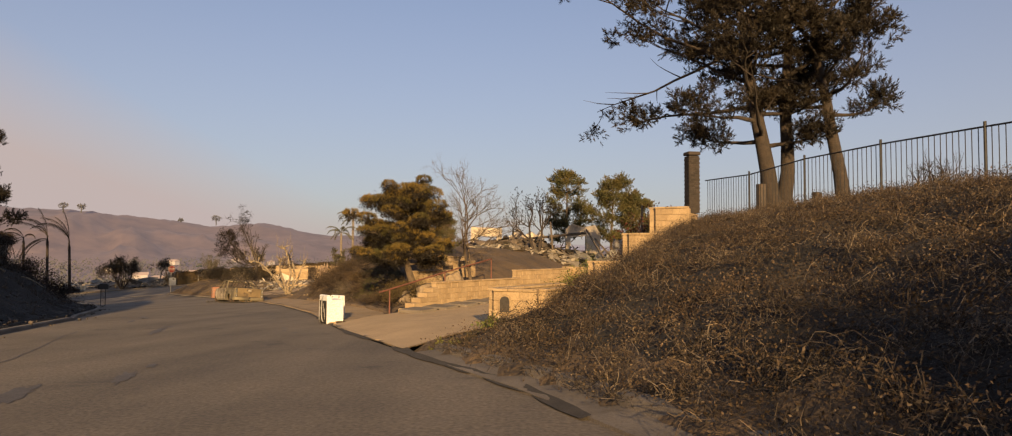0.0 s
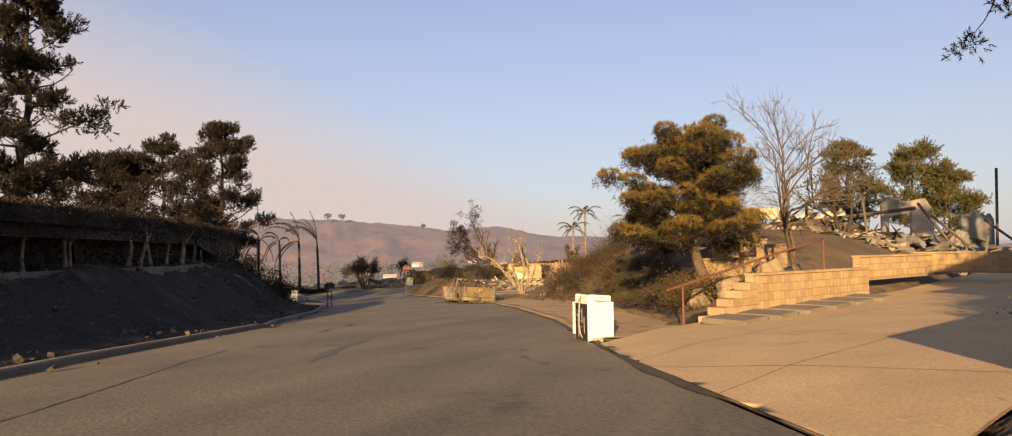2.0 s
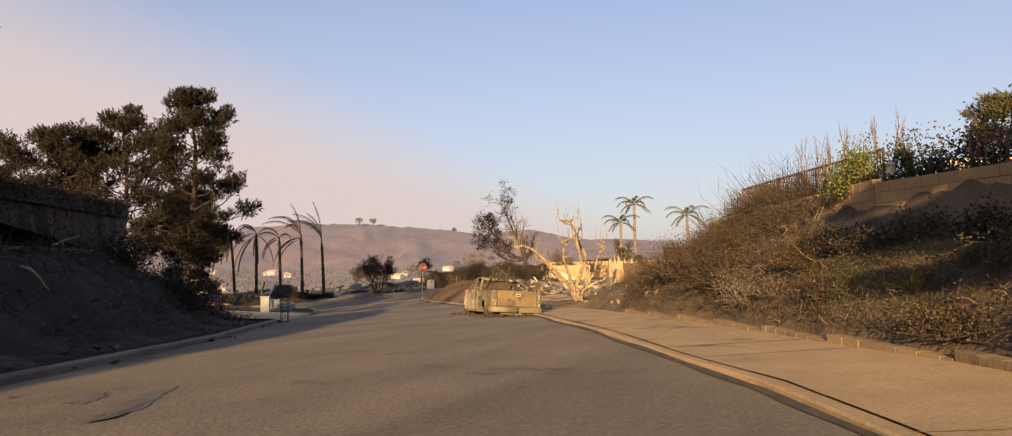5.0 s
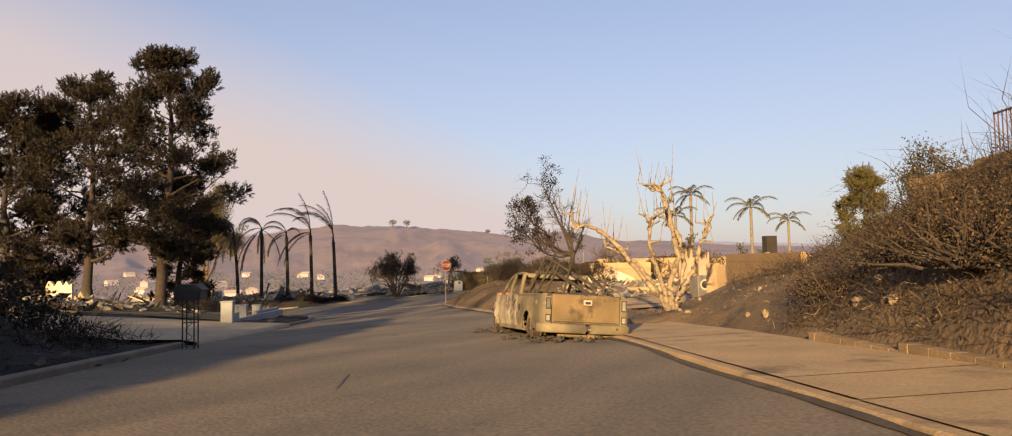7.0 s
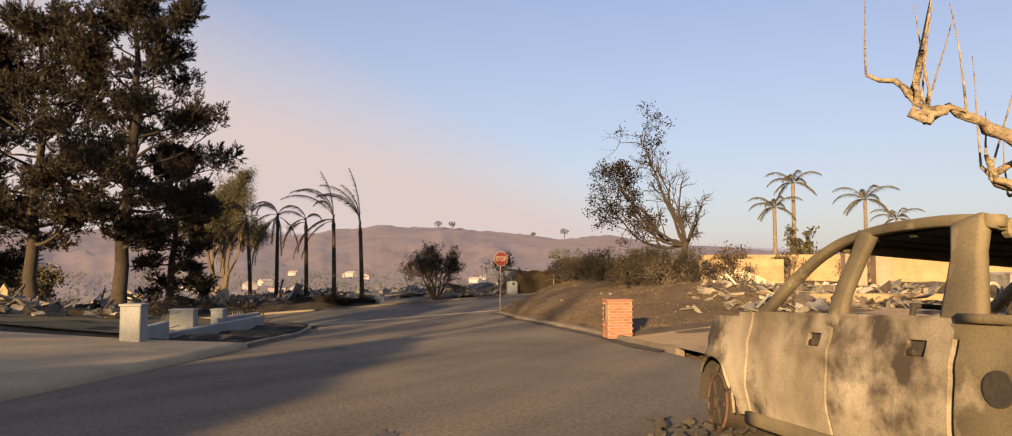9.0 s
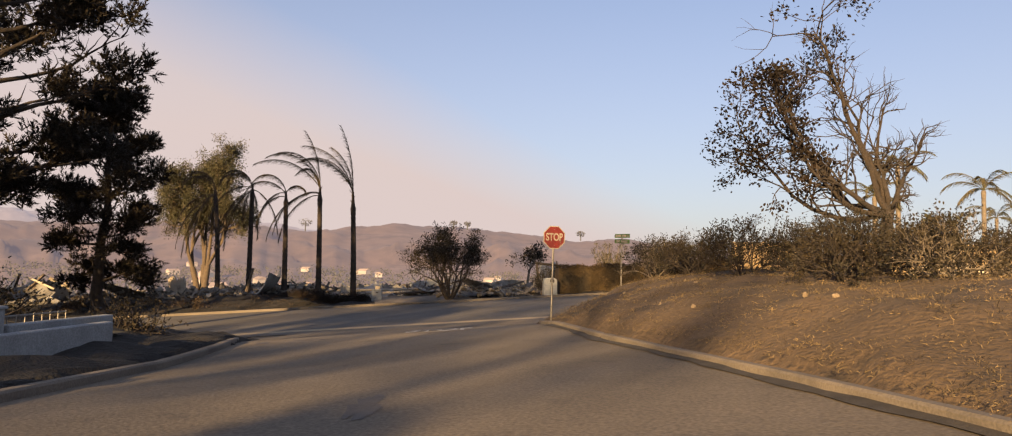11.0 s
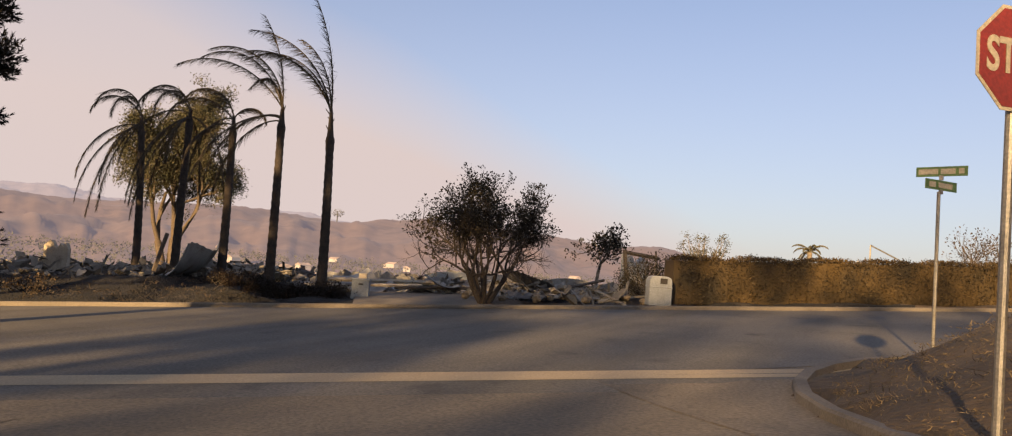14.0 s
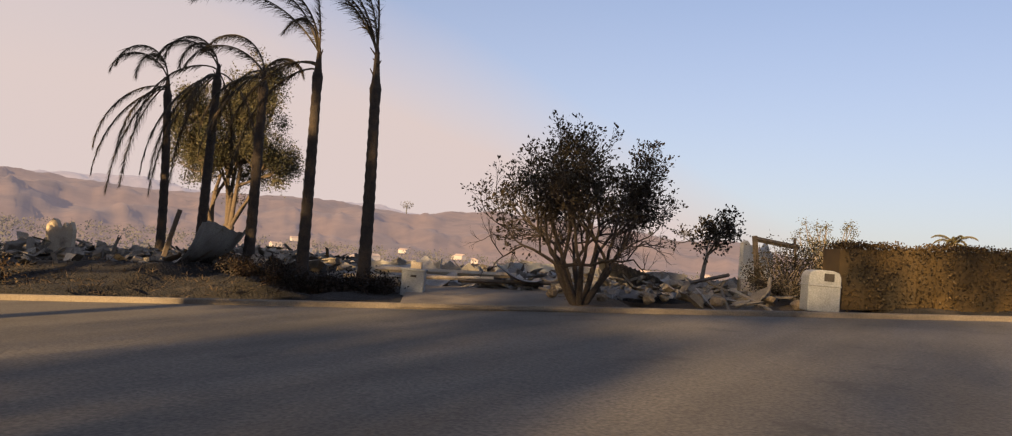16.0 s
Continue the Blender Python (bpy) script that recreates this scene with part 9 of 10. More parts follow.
# far lot by the palms: stubble and low shrubs
roots = []
for _ in range(900):
    q = CROSS + rng.uniform(-34, -4) * CE + rng.uniform(13.0, 18.5) * CN
    roots.append((q[0], q[1], ground_at(*q)))
brush("burnt_stubble", "burnt stubble on the verge under the palms", np.array(roots), 0.35, TWIG, 6, 0.011, 0.9, 211)
for k in range(9):
    q = CROSS + rng.uniform(-32, -6) * CE + rng.uniform(14.0, 17) * CN
    bush("burnt_shrub", "low burnt brown shrub on the verge", (q[0], q[1], ground_at(*q)), (1.8, 1.4, 0.7), LEAFDARK if k % 2 else LEAFBROWN, 500, 0.09, TWIG, 430 + k, "shrub", 24)
for k, (e_, n_, h) in enumerate(((-26, 19, 1.9), (-29, 20, 2.2), (-33, 18, 2.0), (-36, 21, 2.4))):
    q = CROSS + e_ * CE + n_ * CN
    bush("dark_shrub", "dark scorched shrub at the edge of the lot", (q[0], q[1], ground_at(*q)), (3.6, 3.0, h), LEAFDARK, 1500, 0.13, BARKDARK, 450 + k, "shrub", 40)
# plant behind the ruins, by the far palms
bush("dry_palm_skirt", "tall mass of dry hanging palm leaves", (-24.8, 108.5, -2.4), (3.4, 3.0, 4.2), LEAFOLIVE, 2200, 0.3, TWIG, 470, "shrub", 30)
bush("garden_shrub", "round olive garden shrub by the ruins", (-18.6, 103.0, -2.4), (3.0, 3.0, 3.0), LEAFOLIVE, 1800, 0.18, TWIG, 471, "shrub", 30)
for k, (x, y, h) in enumerate(((-27.2, 91.0, 2.4), (-24.4, 92.0, 2.0), (-20.5, 92.5, 2.4), (-36.0, 118.0, 3.5))):
    bare_tree("bare_shrub", "bare brown shrub against the wall", (x, y, ground_at(x, y) - 0.05), h, h * 1.1, 6, 3, 3, BARKBROWN, LEAFBROWN, None, 2, 0.12, 0.4, 0.25, 0.04, 480 + k, flare=0.5, category="shrub", sides=4)
# dark dirt and rubble caught in the gutter crack along the right edge
for s0, s1, off, wd in ((6, 28, 0.02, 0.085), (28, 57, -0.10, 0.035), (66, 88, -0.12, 0.09)):
    s_ = np.arange(s0, s1, 0.25)
    rows_ = []
    w_ = wd * (0.5 + np.abs(np.sin(s_ * 1.7) * np.cos(s_ * 0.63 + 1)) + 0.25 * rng.uniform(size=len(s_)))
    o_ = np.interp(s_, *R_EDGE) + off + 0.06 * np.sin(s_ * 0.9)
    for side_ in (-1, 1):
        x, y = place(s_, o_ + side_ * w_)
        rows_.append(np.stack([x, y, base(x, y)[0] + 0.018 + (0.03 if side_ > 0 else 0)], -1))
    strip(rows_[::-1], BLACKDIRT, "gutter_litter", 0, "dark dirt and leaf litter in the gutter", category="litter")


def stain(label, s_, d_, L, W, seed):
    r2 = np.random.default_rng(seed)
    a_ = np.linspace(0, 2 * math.pi, 26, endpoint=False)
    rad = 0.45 + 0.55 * r2.uniform(size=26)
    ss_2, dd_2 = s_ + L / 2 * rad * np.cos(a_), d_ + W / 2 * rad * np.sin(a_)
    x, y = place(ss_2, dd_2)
    V = np.stack([x, y, base(x, y)[0] + 0.006], -1)
    solid("oil_stain", mesh_from("oil_stain", V, [tuple(range(26))], OIL), label, "stain", "structure")


OIL = mat("old_oil", (0.075, 0.062, 0.05), (0.11, 0.095, 0.08), 0.8, 3, 30, 0.2)
for k, (s_, d_, L, W) in enumerate(((11.4, -1.9, 2.2, 0.30), (13.0, -1.7, 0.9, 0.22), (10.0, -2.9, 2.4, 0.5), (23.2, -2.4, 4.0, 0.36), (25.6, -2.3, 1.3, 0.5), (33.8, -3.9, 3.4, 0.5), (30.0, -4.0, 2.2, 0.3), (22.9, 1.1, 0.9, 0.24), (20.6, 1.25, 0.7, 0.22),
                                    (34.5, -4.6, 1.2, 0.4), (30, 1.0, 0.9, 0.16), (47.2, -1.0, 2.6, 0.07), (40, 0.4, 0.8, 0.2), (15.0, 0.1, 0.12, 0.9), (21.6, 1.05, 1.0, 0.2), (58.0, -0.4, 1.4, 0.3), (74, -0.8, 2.4, 0.4), (86.0, -4.4, 1.2, 0.5))):
    stain("dark oil stain on the asphalt", s_, d_, L, W, 900 + k)
# tar-sealed cracks that wander over the asphalt
def crack(label, pts, w_, seed):
    """A thin sealed crack along places (along, right) on the street."""
    r2 = np.random.default_rng(seed)
    n_ = 60
    t0 = np.linspace(0, len(pts) - 1, n_)
    sa = np.interp(t0, np.arange(len(pts)), [p_[0] for p_ in pts]) + np.cumsum(r2.normal(size=n_)) * 0.012
    da = np.interp(t0, np.arange(len(pts)), [p_[1] for p_ in pts]) + np.cumsum(r2.normal(size=n_)) * 0.012
    ww = w_ * (0.5 + r2.uniform(size=n_))
    rows_ = []
    for sg in (-1, 1):
        x, y = place(sa + sg * ww * 0.3, da + sg * ww)
        rows_.append(np.stack([x, y, base(x, y)[0] + 0.007], -1))
    strip(rows_[::-1], OIL, "sealed_crack", 0, label, category="crack")


for k, (pts, w_) in enumerate(((((6, -4.6), (16, -4.3), (24, -4.7)), 0.014), (((81, -3.0), (84, -1.0), (88, 0.5)), 0.02))):
    crack("thin dark sealed crack in the asphalt", pts, w_, 950 + k)

# ---- burnt houses ----
def debris(name, label, centre, size, n, material, seed, heap=0.5, flat=0.5, chunk=(0.15, 0.7)):
    """A field of broken sheets, boards and lumps, heaped towards its middle."""
    r2 = np.random.default_rng(seed)
    V, F, o = [], [], 0
    cube = np.array([(x, y, z) for x in (-0.5, 0.5) for y in (-0.5, 0.5) for z in (-0.5, 0.5)])
    faces = np.array([(0, 1, 3, 2), (4, 6, 7, 5), (0, 4, 5, 1), (2, 3, 7, 6), (0, 2, 6, 4), (1, 5, 7, 3)])
    u = r2.uniform(-1, 1, (n, 2))
    x, y = centre[0] + u[:, 0] * size[0] / 2, centre[1] + u[:, 1] * size[1] / 2
    z = land(x, y, False)
    for k in range(n):
        L = r2.uniform(*chunk)
        kind_ = r2.uniform()
        dims = np.array([L * 1.8, L * 0.9, 0.02]) if kind_ < flat else (np.array([L * 2.4, 0.09, 0.06]) if kind_ < flat + 0.25 else np.array([L, L * 0.7, L * 0.45]))
        q = cube * dims + r2.normal(size=(8, 3)) * dims * 0.12
        if kind_ < flat:
            q[:, 2] += 0.25 * L * (q[:, 0] / dims[0]) ** 2 * r2.normal()
        m_ = np.array(Euler((r2.normal() * 0.4, r2.normal() * 0.4, r2.uniform(0, 6.3))).to_matrix())
        hgt = heap * max(0.0, 1 - np.hypot(*u[k])) * r2.uniform(0.2, 1.0)
        V.append(q @ m_.T + (x[k], y[k], z[k] + hgt + 0.05))
        F.append(faces + o)
        o += 8
    me = mesh_from(name, np.concatenate(V), np.concatenate(F), material)
    return tagged(new(name, me), label, "debris", kind="stuff")


def slab_wall(name, label, at, turn, outline, thick, material, category="wall"):
    b = prism(outline, thick, "y", 0.0)
    me = bpy.data.meshes.new(name)
    b.to_mesh(me)
    b.free()
    me.materials.append(material)
    return solid(name, me, label, category, at=at, turn=turn)


def timber(label, p, q, r, material=None):
    b = rod(p, q, r, sides=4)
    me = bpy.data.meshes.new("charred_beam")
    b.to_mesh(me)
    b.free()
    me.materials.append(material or CHARWOOD)
    return solid("charred_beam", me, label, "beam", group="charred beams")


def ragged(w, h, seed, notch=None):
    """The outline of a broken wall, w wide, its top ragged round h."""
    r2 = np.random.default_rng(seed)
    top_ = [(w * k / 9, h * r2.uniform(0.72, 1.05)) for k in range(10)][::-1]
    return [(0, -0.3), (w, -0.3)] + top_


# the house above the driveway
hz = ground_at(5.0, 50.0)
slab_wall("ruined_wall", "white broken stucco wall with an opening", (4.2, 51.0, hz), 15, [(0, -0.3), (0.35, -0.3), (0.35, 1.6), (1.5, 1.75), (1.5, -0.3), (2.6, -0.3), (2.6, 1.9), (2.2, 2.5), (1.2, 2.35), (0.5, 2.6), (0, 2.2)], 0.2, STUCCO)
slab_wall("ruined_wall", "pale broken stucco wall", (0.2, 52.5, hz), 5, ragged(2.6, 2.3, 3), 0.2, STUCCO)
slab_wall("ruined_wall", "scorched wall with a dark opening", (-2.6, 53.5, hz), 0, [(0, -0.3), (0.5, -0.3), (0.5, 1.7), (1.9, 1.7), (1.9, -0.3), (2.3, -0.3), (2.3, 2.3), (0, 2.4)], 0.22, STUCCO)
slab_wall("ruined_wall", "yellow standing wall fragment", (11.2, 49.0, ground_at(11.2, 49.0)), 20, ragged(1.4, 2.4, 5), 0.3, BLOCK)
slab_wall("ruined_wall", "leaning slab of pale wall", (7.4, 49.6, hz), 40, ragged(2.4, 1.7, 6), 0.15, ASHMETAL)
debris("house_debris", "heap of twisted sheet metal and ash", (8.5, 49.5), (7.5, 6.0), 260, ASHMETAL, 31, 1.9, 0.7, (0.3, 1.1))
debris("house_debris", "charred timber and rubble of the house", (1.5, 51.0), (9.0, 6.0), 260, CHARWOOD, 32, 1.0, 0.2, (0.2, 0.8))
debris("house_debris", "pale ash and rubble of the house", (4.0, 47.5), (12.0, 5.0), 300, RUBBLE, 33, 0.45, 0.4, (0.1, 0.45))
for k, (p, q, r_) in enumerate((((-2.0, 50.5, hz + 1.1), (5.5, 49.5, hz + 1.9), 0.09), ((3.2, 48.6, hz), (3.0, 48.8, hz + 2.6), 0.08), ((6.6, 47.8, hz), (5.4, 48.6, hz + 2.1), 0.07), ((0.4, 49.5, hz), (0.5, 49.6, hz + 2.2), 0.09),
                                ((7.2, 47.6, hz), (6.0, 48.8, hz + 1.5), 0.06), ((-1.6, 47.8, hz + 0.2), (2.2, 47.0, hz + 0.5), 0.08), ((9.0, 46.8, hz), (8.0, 48.0, hz + 1.2), 0.06))):
    timber("charred roof beam in the ruins", p, q, r_)
post = rod((9.8, 52.5, hz), (9.9, 52.5, hz + 4.0), 0.07)
pm = bpy.data.meshes.new("burnt_pole")
post.to_mesh(pm)
post.free()
pm.materials.append(CHARWOOD)
solid("burnt_pole", pm, "tall thin charred pole behind the ruins", "pole")

# the lot behind the pickup
lz = ground_at(-20.0, 70.0)
ASH = mat("pale_ash_bed", (0.34, 0.285, 0.215), (0.17, 0.135, 0.098), 1.0, 0.9, 9, 1.0, stain=(0.07, 0.055, 0.042), stain_scale=1.1, stain_at=0.57, bump_dist=0.06)
sg_, dg_ = np.meshgrid(np.arange(62.5, 82.1, 0.6), np.arange(7.5, 27.1, 0.6), indexing="ij")
X, Y = place(sg_, np.interp(sg_, *R_EDGE) + dg_)
rim = np.minimum.reduce([sg_ - 62.5, 82.1 - sg_, dg_ - 7.5, 27.1 - dg_])
strip(np.stack([X, Y, land(X, Y) + 0.10 * np.clip(rim / 1.2, 0, 1) - 0.04 + 0.05 * np.sin(X * 2.1 + Y) * np.sin(Y * 1.7)], -1)[::-1], ASH, "ash_bed", 0, "pale ash and plaster dust over the burnt lot", category="ash")
sg_, dg_ = np.meshgrid(np.arange(63.4, 69.1, 0.6), np.arange(0.02, 8.2, 0.6), indexing="ij")
X, Y = place(sg_ + dg_ * 0.22, np.interp(sg_, *R_EDGE) + dg_)
strip(np.stack([X, Y, np.maximum(land(X, Y, False), base(X, Y)[0] + 0.02 + np.minimum(dg_, 1.0) * 0.1) + 0.035], -1)[::-1], DUSTCONC, "driveway_lot", 0, "dusty tan concrete driveway of the burnt lot", category="driveway")
debris("lot_debris", "pale ash, plaster and rubble over the burnt lot", (-18.0, 76.5), (15.0, 15.0), 1500, RUBBLE, 41, 0.25, 0.5, (0.05, 0.24))
debris("lot_debris", "white plaster slabs over the burnt lot", (-18.0, 77.5), (13.0, 12.0), 150, STUCCO, 44, 0.3, 0.7, (0.12, 0.5))
debris("lot_debris", "twisted metal and boards over the burnt lot", (-17.5, 75.0), (12.0, 12.0), 220, ASHMETAL, 42, 0.45, 0.6, (0.10, 0.4))
debris("lot_debris", "charred boards on the burnt lot", (-19.0, 75.0), (12.0, 10.0), 90, CHARWOOD, 43, 0.3, 0.1, (0.12, 0.6))
solid("foundation", mesh_from("foundation", np.zeros((0, 3)), [], CONCRETE), "low concrete foundation edge of the burnt house", "foundation", "structure", (-22.0, 71.6, lz), 20)
b = box((9.0, 0.25, 0.5), (4.5, 0, 0.1), 0.03)
b.to_mesh(bpy.data.objects["foundation"].data)
b.free()
bpy.data.objects["foundation"].data.materials.clear()
bpy.data.objects["foundation"].data.materials.append(BLOCK)
slab_wall("standing_pier", "tall pale broken masonry pier", (-21.3, 83.0, lz), 20, ragged(0.9, 2.3, 11), 0.6, SCORCHPLASTER, "pier")
slab_wall("standing_pier", "narrow pale broken masonry pier", (-20.1, 83.3, lz), 20, ragged(0.7, 2.1, 12), 0.6, SCORCHPLASTER, "pier")
slab_wall("collapsed_wall", "fallen pale wall leaning on rubble", (-28.0, 84.0, lz - 0.2), 25, [(0, -0.3), (4.2, -0.3), (3.4, 0.7), (2.0, 1.3), (0.9, 0.9)], 0.25, STUCCO)
slab_wall("standing_pier", "tall tan masonry pier beside the wall", (-16.9, 64.6, -2.7), 60, ragged(0.6, 1.75, 14), 0.5, BLOCK, "pier")
slab_wall("standing_wall", "pale block wall end with broken top", (-15.5, 72.0, -2.6), 35, ragged(3.4, 2.1, 15), 0.25, SCORCHPLASTER)
slab_wall("chimney", "scorched brick chimney stack", (-15.4, 73.8, -2.6), 30, [(0, -0.3), (0.55, -0.3), (0.55, 2.9), (0, 2.9)], 0.5, CHARBRICK, "chimney")
for k, (x, y) in enumerate(((-17.9, 68.6), (-17.2, 69.3))):
    gz = ground_at(x, y)
    dr = thing("burnt_dryer", "burnt-out front-loading machine with a round door hole", "appliance", (x, y, gz), 42, group="burnt machines in the ruins")
    part("cabinet", box((0.69, 0.69, 0.95), (0, 0, 0.47), 0.02), ASHMETAL, dr)
    part("door_ring", rod((0, -0.335, 0.55), (0, -0.36, 0.55), 0.24, sides=24), STUCCO, dr)
    part("door_hole", rod((0, -0.35, 0.55), (0, -0.368, 0.55), 0.17, sides=24), SOOT, dr, "dark round opening")
for k, (x, y, h) in enumerate(((-15.9, 66.2, 1.4), (-15.4, 67.0, 1.2))):
    gz = ground_at(x, y)
    wh_ = thing("water_heater", "burnt upright water heater tank", "water heater", (x, y, gz), 0, group="tanks in the ruins")
    part("tank", rod((0, 0, 0), (0, 0, h), 0.26, sides=20), BLACKSTEEL, wh_)
    part("top_cap", rod((0, 0, h), (0, 0, h + 0.06), 0.2, sides=20), ASHMETAL, wh_)
for k, (p, q, r_) in enumerate((((-27.0, 73.0, -2.5), (-21.5, 75.2, -2.1), 0.12), ((-25.2, 72.2, -2.6), (-22.2, 73.2, -2.3), 0.08), ((-16.6, 64.9, -2.6), (-15.9, 65.6, -1.0), 0.05), ((-16.3, 65.2, -1.05), (-15.5, 65.9, -1.0), 0.05), ((-15.6, 65.9, -2.6), (-15.55, 65.9, -1.0), 0.05))):
    timber("charred beam lying in the ruins", p, q, r_)

# rubble across the street, by the palms and by the round tree
def far_xy(e_, n_):
    q = CROSS + e_ * CE + n_ * CN
    return float(q[0]), float(q[1])


for k, (e_, n_, sx, sy, n0, mt, hp) in enumerate(((-22, 20, 7, 5, 130, ASHMETAL, 1.3), (-15, 24, 16, 8, 460, RUBBLE, 0.9), (-8, 26, 14, 8, 460, RUBBLE, 0.8), (3, 22, 12, 9, 420, ASHMETAL, 0.7), (6, 19, 10, 6, 260, RUBBLE, 0.6), (12, 21, 9, 6, 200, RUBBLE, 0.5), (0, 30, 18, 10, 260, CHARWOOD, 0.8), (-19, 22, 6, 4, 60, CHARWOOD, 1.2))):
    debris("far_lot_debris", "ash-grey rubble and bent metal on the far lot", far_xy(e_, n_), (sx, sy), n0, mt, 51 + k, hp * 0.8, 0.45, (0.1, 0.5))
for k, (e_, n_, w_, h, rz, mt) in enumerate(((-21.5, 20.5, 1.6, 1.7, 60, STUCCO), (-14.5, 23, 1.2, 1.5, 20, STUCCO), (-3.0, 23.5, 3.0, 1.0, 25, ASHMETAL), (-0.5, 24, 2.2, 0.8, 40, ASHMETAL), (4, 34, 9, 1.0, 36, ASHMETAL), (2.5, 31, 3, 0.9, 36, GREYWALL), (12, 24, 2.0, 1.8, 70, GREYWALL))):
    x, y = far_xy(e_, n_)
    slab_wall("broken_wall", "standing fragment of a burnt wall", (x, y, ground_at(x, y)), rz, ragged(w_, h, 70 + k), 0.18, mt)
for k in range(9):
    x, y = far_xy(rng.uniform(2, 9), rng.uniform(15.5, 20))
    boulder("sooty garden boulder by the street", (x, y, ground_at(x, y) + 0.04), tuple(rng.uniform(0.08, 0.18, 3)), 20.0 + k)
slab_wall("garden_wall", "pale stuccoed garden wall past the end of the hedge", (-34.6, 127.6, -3.2), 60, ragged(3.4, 2.0, 91), 0.2, STUCCO)
# metal sheets slumped on the lots across the street
def corrugated(label, at, turn, tilt, size, sag, seed):
    """A sheet of corrugated metal that has slumped and curled in the heat."""
    r2 = np.random.default_rng(seed)
    nx, ny = 16, 40
    u, v = np.meshgrid(np.linspace(0, 1, nx), np.linspace(0, 1, ny), indexing="ij")
    x, y = (u - 0.5) * size[0], (v - 0.5) * size[1]
    z = 0.03 * np.sin(v * size[1] / 0.16 * 2 * np.pi) - sag * np.sin(np.pi * u) + sag * 0.6 * np.sin(2.2 * np.pi * v + r2.uniform(0, 3)) * u + 0.05 * r2.normal() * np.sin(5 * u + 3 * v)
    P = np.stack([x, y, z], -1).reshape(-1, 3)
    i_, j_ = np.meshgrid(np.arange(nx - 1), np.arange(ny - 1), indexing="ij")
    p_ = (i_ * ny + j_).reshape(-1)
    F = np.stack([p_, p_ + ny, p_ + ny + 1, p_ + 1], -1)
    P2 = P - np.array([0, 0, 0.008])
    me = mesh_from("metal_sheet", np.concatenate([P, P2]), np.concatenate([F, F[:, ::-1] + len(P)]), SHEETMETAL, True)
    ob = new("metal_sheet", me)
    ob.matrix_world = pose(*at, tilt[0], tilt[1], turn)
    return tagged(ob, label, "metal sheet", "slumped metal sheets")


SHEETMETAL = mat("scorched_sheet_metal", (0.36, 0.345, 0.32), (0.20, 0.185, 0.165), 0.55, 1.1, 24, 0.15, 0.35, spread=0.2, stain=(0.12, 0.075, 0.045), stain_scale=1.4, stain_at=0.58)
for k, (e_, n_, up_, turn_, tilt_, sz, sg) in enumerate(((-23.6, 18.4, 0.75, 40, (12, -28), (2.6, 3.4), 0.35), (-25.6, 18.9, 1.0, 10, (-14, 20), (2.2, 3.0), 0.3), (-21.4, 19.0, 0.9, 75, (24, -22), (1.8, 2.6), 0.3), (-8.2, 20.6, 0.85, 30, (8, -34), (2.4, 4.6), 0.5),
                                                   (-0.8, 19.6, 0.55, 60, (10, -12), (1.6, 3.2), 0.25), (2.6, 18.2, 0.5, 20, (-10, 16), (1.4, 2.4), 0.2), (6.4, 19.4, 0.6, 100, (14, 20), (1.6, 2.2), 0.2), (-16.5, 20.4, 0.7, 150, (16, 12), (1.6, 2.8), 0.3))):
    x, y = far_xy(e_, n_)
    corrugated("slumped grey corrugated metal sheet on the rubble", (x, y, ground_at(x, y) + up_ * 0.8), turn_, tilt_, sz, sg, 990 + k)
for k, (e0_, n0_, z0_, e1_, n1_, z1_) in enumerate(((-22.4, 19.4, 0.2, -21.0, 19.8, 1.8), (-22.0, 19.8, 1.7, -20.2, 19.2, 0.9), (-23.0, 20.2, 0.2, -22.3, 19.6, 1.9), (-3.0, 18.0, 0.35, 1.6, 17.6, 0.3), (-2.2, 19.4, 0.5, 2.4, 18.8, 0.45), (0.5, 17.2, 0.3, 4.4, 17.4, 0.25), (-9.0, 19.5, 0.2, -8.6, 19.4, 1.7), (7.0, 17.8, 0.2, 9.4, 18.6, 0.6), (10.6, 19.0, 0.2, 10.4, 19.1, 2.0), (12.2, 19.6, 0.2, 12.0, 19.5, 1.9), (10.4, 19.1, 1.9, 12.2, 19.6, 1.6))):
    (x0, y0), (x1, y1) = far_xy(e0_, n0_), far_xy(e1_, n1_)
    timber("ashen fallen beam in the rubble across the street", (x0, y0, ground_at(x0, y0) + z0_), (x1, y1, ground_at(x1, y1) + z1_), 0.06 if k % 2 else 0.09, STUCCO if k in (3, 4, 1) else CHARWOOD)
for k in range(12):
    x, y = far_xy(3.0 + 0.75 * k + 0.3 * math.sin(k * 2.7), 14.6 + 0.6 * math.sin(k * 1.9))
    boulder("tan garden boulder beside the street", (x, y, ground_at(x, y) + 0.08), (0.12 + 0.08 * math.sin(k * 1.3) ** 2, 0.14, 0.09 + 0.05 * math.cos(k) ** 2), 60.0 + k)
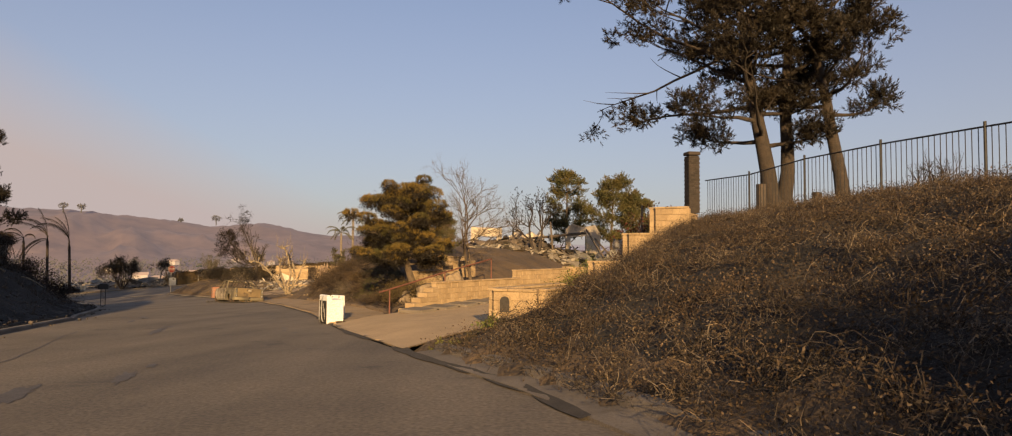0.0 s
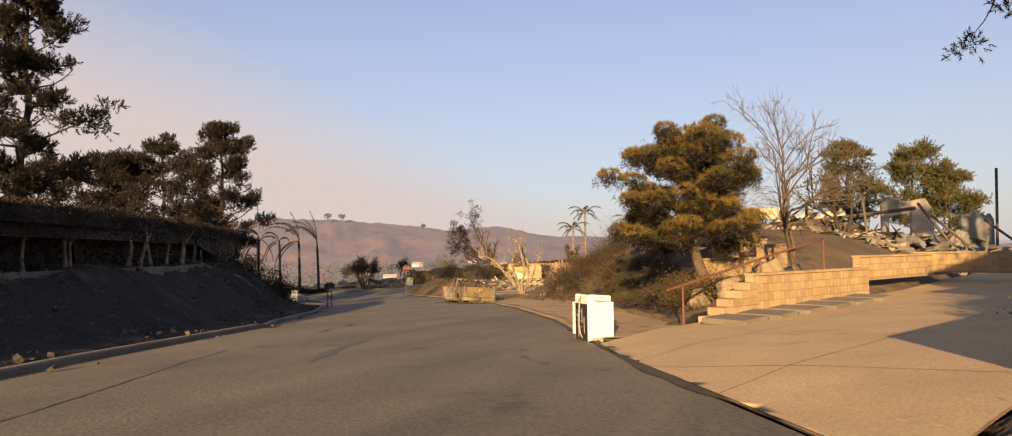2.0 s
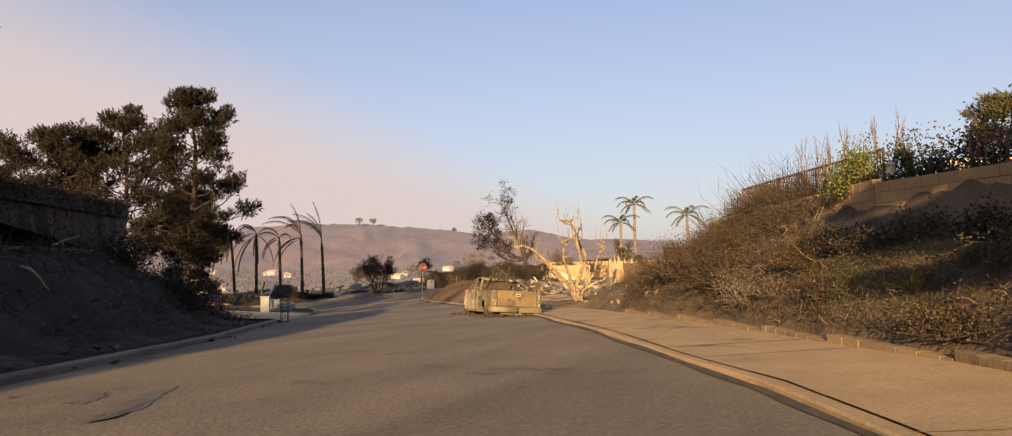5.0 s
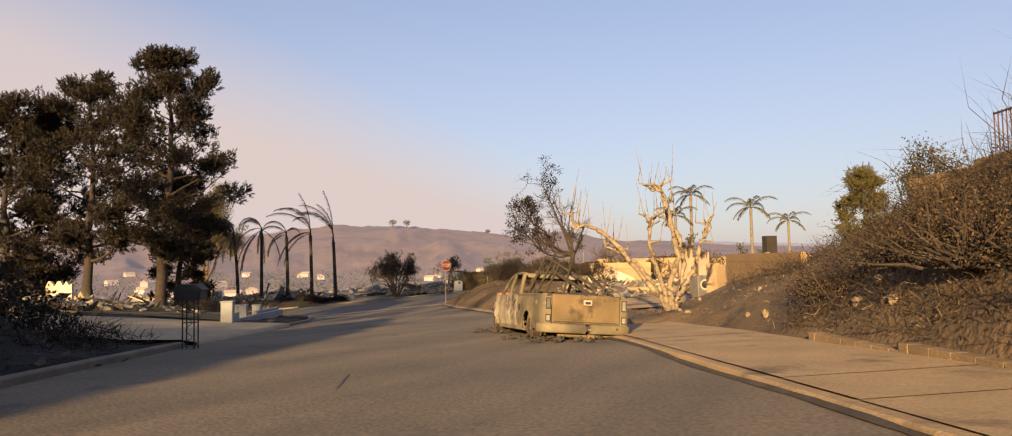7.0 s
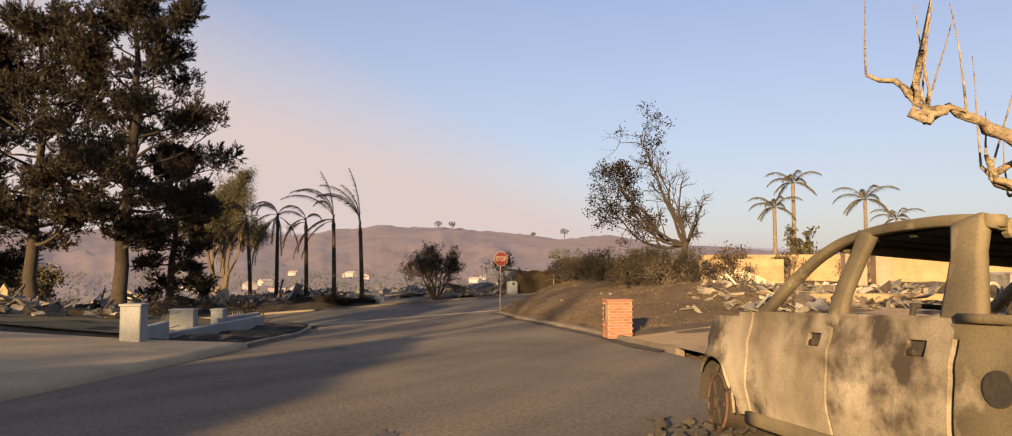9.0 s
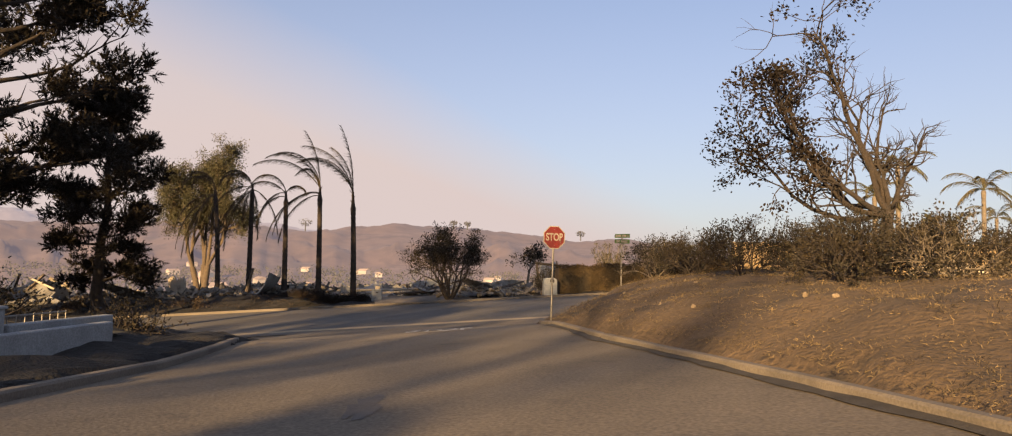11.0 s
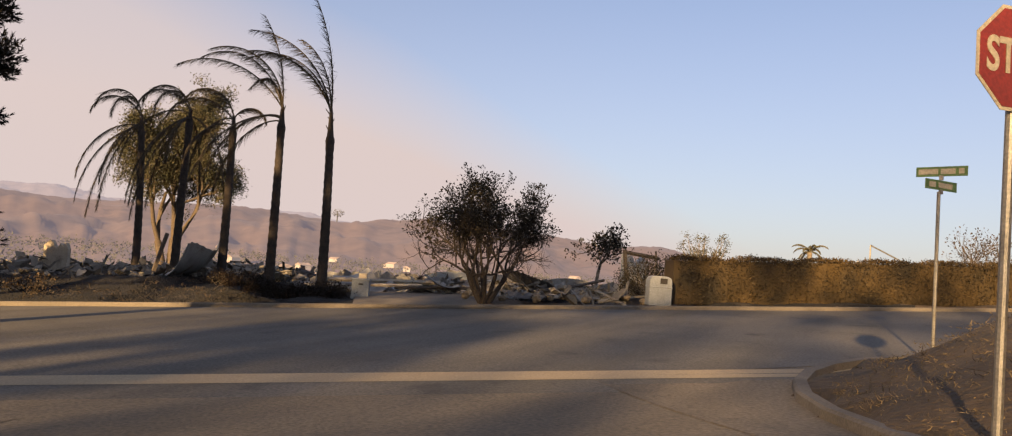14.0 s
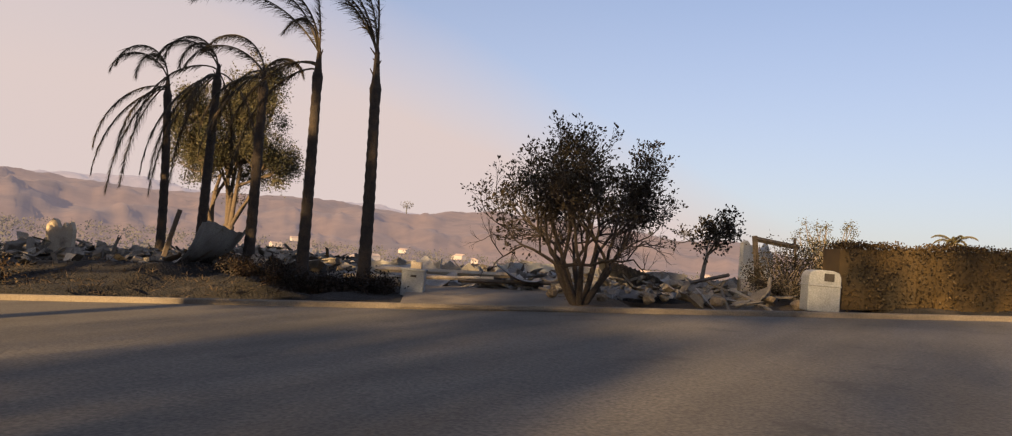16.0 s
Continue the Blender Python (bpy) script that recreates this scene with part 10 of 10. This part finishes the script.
# burnt lot at the left, behind the pines
for k, (x, y, sx, sy, n0, mt, hp) in enumerate(((-52, 62, 14, 10, 300, RUBBLE, 0.7), (-60, 70, 16, 12, 260, ASHMETAL, 0.7), (-48, 56, 8, 6, 120, CHARWOOD, 0.6))):
    debris("left_lot_debris", "grey rubble of the burnt house on the lot", (x, y), (sx, sy), n0, mt, 81 + k, hp, 0.5, (0.15, 0.7))
slab_wall("broken_wall", "pale standing wall of the burnt house", (-55.0, 64.0, ground_at(-55, 64)), 20, ragged(1.6, 1.5, 91), 0.2, STUCCO)
slab_wall("broken_wall", "yellow standing wall of the burnt house", (-58.5, 67.0, ground_at(-58.5, 67)), 30, ragged(1.8, 1.6, 92), 0.2, BLOCK)

# ash clods on the burnt bank beside the street
for k, s0 in enumerate(np.arange(-4, 56, 6.0)):
    x, y = place(s0, -(np.interp(s0, *L_EDGE) + 2.4))
    debris("ash_clods", "grey ash clods and charred bits on the bank", (float(x), float(y)), (4.5, 6.0), 90, CHARWOOD if k % 2 else SOOT, 700 + k, 0.03, 0.2, (0.02, 0.07))

# ---- distance: valley houses, hilltop trees, roof skeleton ----
r3 = np.random.default_rng(5)


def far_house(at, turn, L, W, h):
    t_ = thing("far_house", "small pale far house with haze in its colour", "house", at, turn, group="houses in the valley")
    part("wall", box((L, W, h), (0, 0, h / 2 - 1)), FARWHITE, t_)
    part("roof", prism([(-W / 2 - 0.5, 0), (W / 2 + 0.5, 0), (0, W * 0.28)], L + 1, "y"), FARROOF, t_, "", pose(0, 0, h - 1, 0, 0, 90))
    return t_


first = None
for k in range(26):
    az = radians(r3.uniform(4, 52))
    dist = r3.uniform(400, 950)
    z = -26 + (dist - 260) * 0.022 + r3.uniform(-3, 3)
    x, y = -35 - math.sin(az) * dist, 60 + math.cos(az) * dist
    m_ = pose(x, y, z, 0, 0, float(r3.uniform(0, 180)))
    if first is None:
        first = far_house((x, y, z), float(r3.uniform(0, 180)), 10, 7, 3.6)
    else:
        copy_thing(first, m_)
# hazy slope of trees and roofs in the valley
cen = []
for k in range(1700):
    az = radians(r3.uniform(-6, 75))
    dist = r3.uniform(170, 1000)
    z = -30 + (dist - 260) * 0.022
    cen.append((-35 - math.sin(az) * dist, 60 + math.cos(az) * dist, z))
cen = np.array(cen)
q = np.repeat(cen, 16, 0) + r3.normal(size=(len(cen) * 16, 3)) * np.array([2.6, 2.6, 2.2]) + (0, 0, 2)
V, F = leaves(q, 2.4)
tagged(new("valley_trees", mesh_from("valley_trees", V, F, FARTREE)), "trees scattered through the valley with haze in their colour", "trees", kind="stuff")
# lone trees and a white house on the ridge
for k, (az, el, w_) in enumerate(((21.5, 2.35, 20), (24.0, 2.35, 10), (30.5, 3.05, 16), (31.6, 3.05, 18), (43, 2.5, 30), (16.5, 1.75, 8))):
    dist = 1560
    x, y = -35 - math.sin(radians(az)) * dist, 60 + math.cos(radians(az)) * dist
    z = math.tan(radians(el)) * dist
    cc, vv = clumps((0, 0, w_ * 0.55), w_ * 0.5, 0.6, 160)
    V, F = leaves(cc, 3.2)
    t_ = thing("ridge_tree", "lone tree on the hazy ridge", "tree", (x, y, z - 6), group="trees on the ridge")
    part("crown", mesh_from("crown", V, F, FARTREE), None, t_)
    part("trunk", rod((0, 0, -4), (0, 0, w_ * 0.6), 1.2), FARTREE, t_)
# bent roof skeleton above the far hedge
rs = thing("roof_frame", "bent bare metal roof frame above the hedge", "frame", (-41.3, 128.0, -2.5), 30)
for p0, p1 in (((0, 0, 0), (0, 0, 2.9)), ((0, 0, 2.9), (3.2, 0, 1.5)), ((-0.8, 0, 1.8), (0, 0, 1.2)), ((3.2, 0, 0), (3.2, 0, 1.5)), ((5, 0, 1.6), (8.4, 0, 1.0)), ((5, 0, 0), (5, 0, 1.6)), ((8.4, 0, 0), (8.4, 0, 1.0)), ((-0.8, 0, 0), (-0.8, 0, 1.8))):
    part("bar", rod(p0, p1, 0.05, sides=5), GALV, rs)
# ash and scraps round the burnt pickup
for k, (x, y, n0) in enumerate(((-21.4, 53.6, 60), (-19.3, 50.8, 70), (-18.2, 50.0, 60), (-17.4, 52.0, 40))):
    debris("car_scraps", "ash and melted scraps fallen from the pickup", (x, y), (1.5, 1.3), n0, SOOT, 760 + k, 0.06, 0.3, (0.015, 0.055))
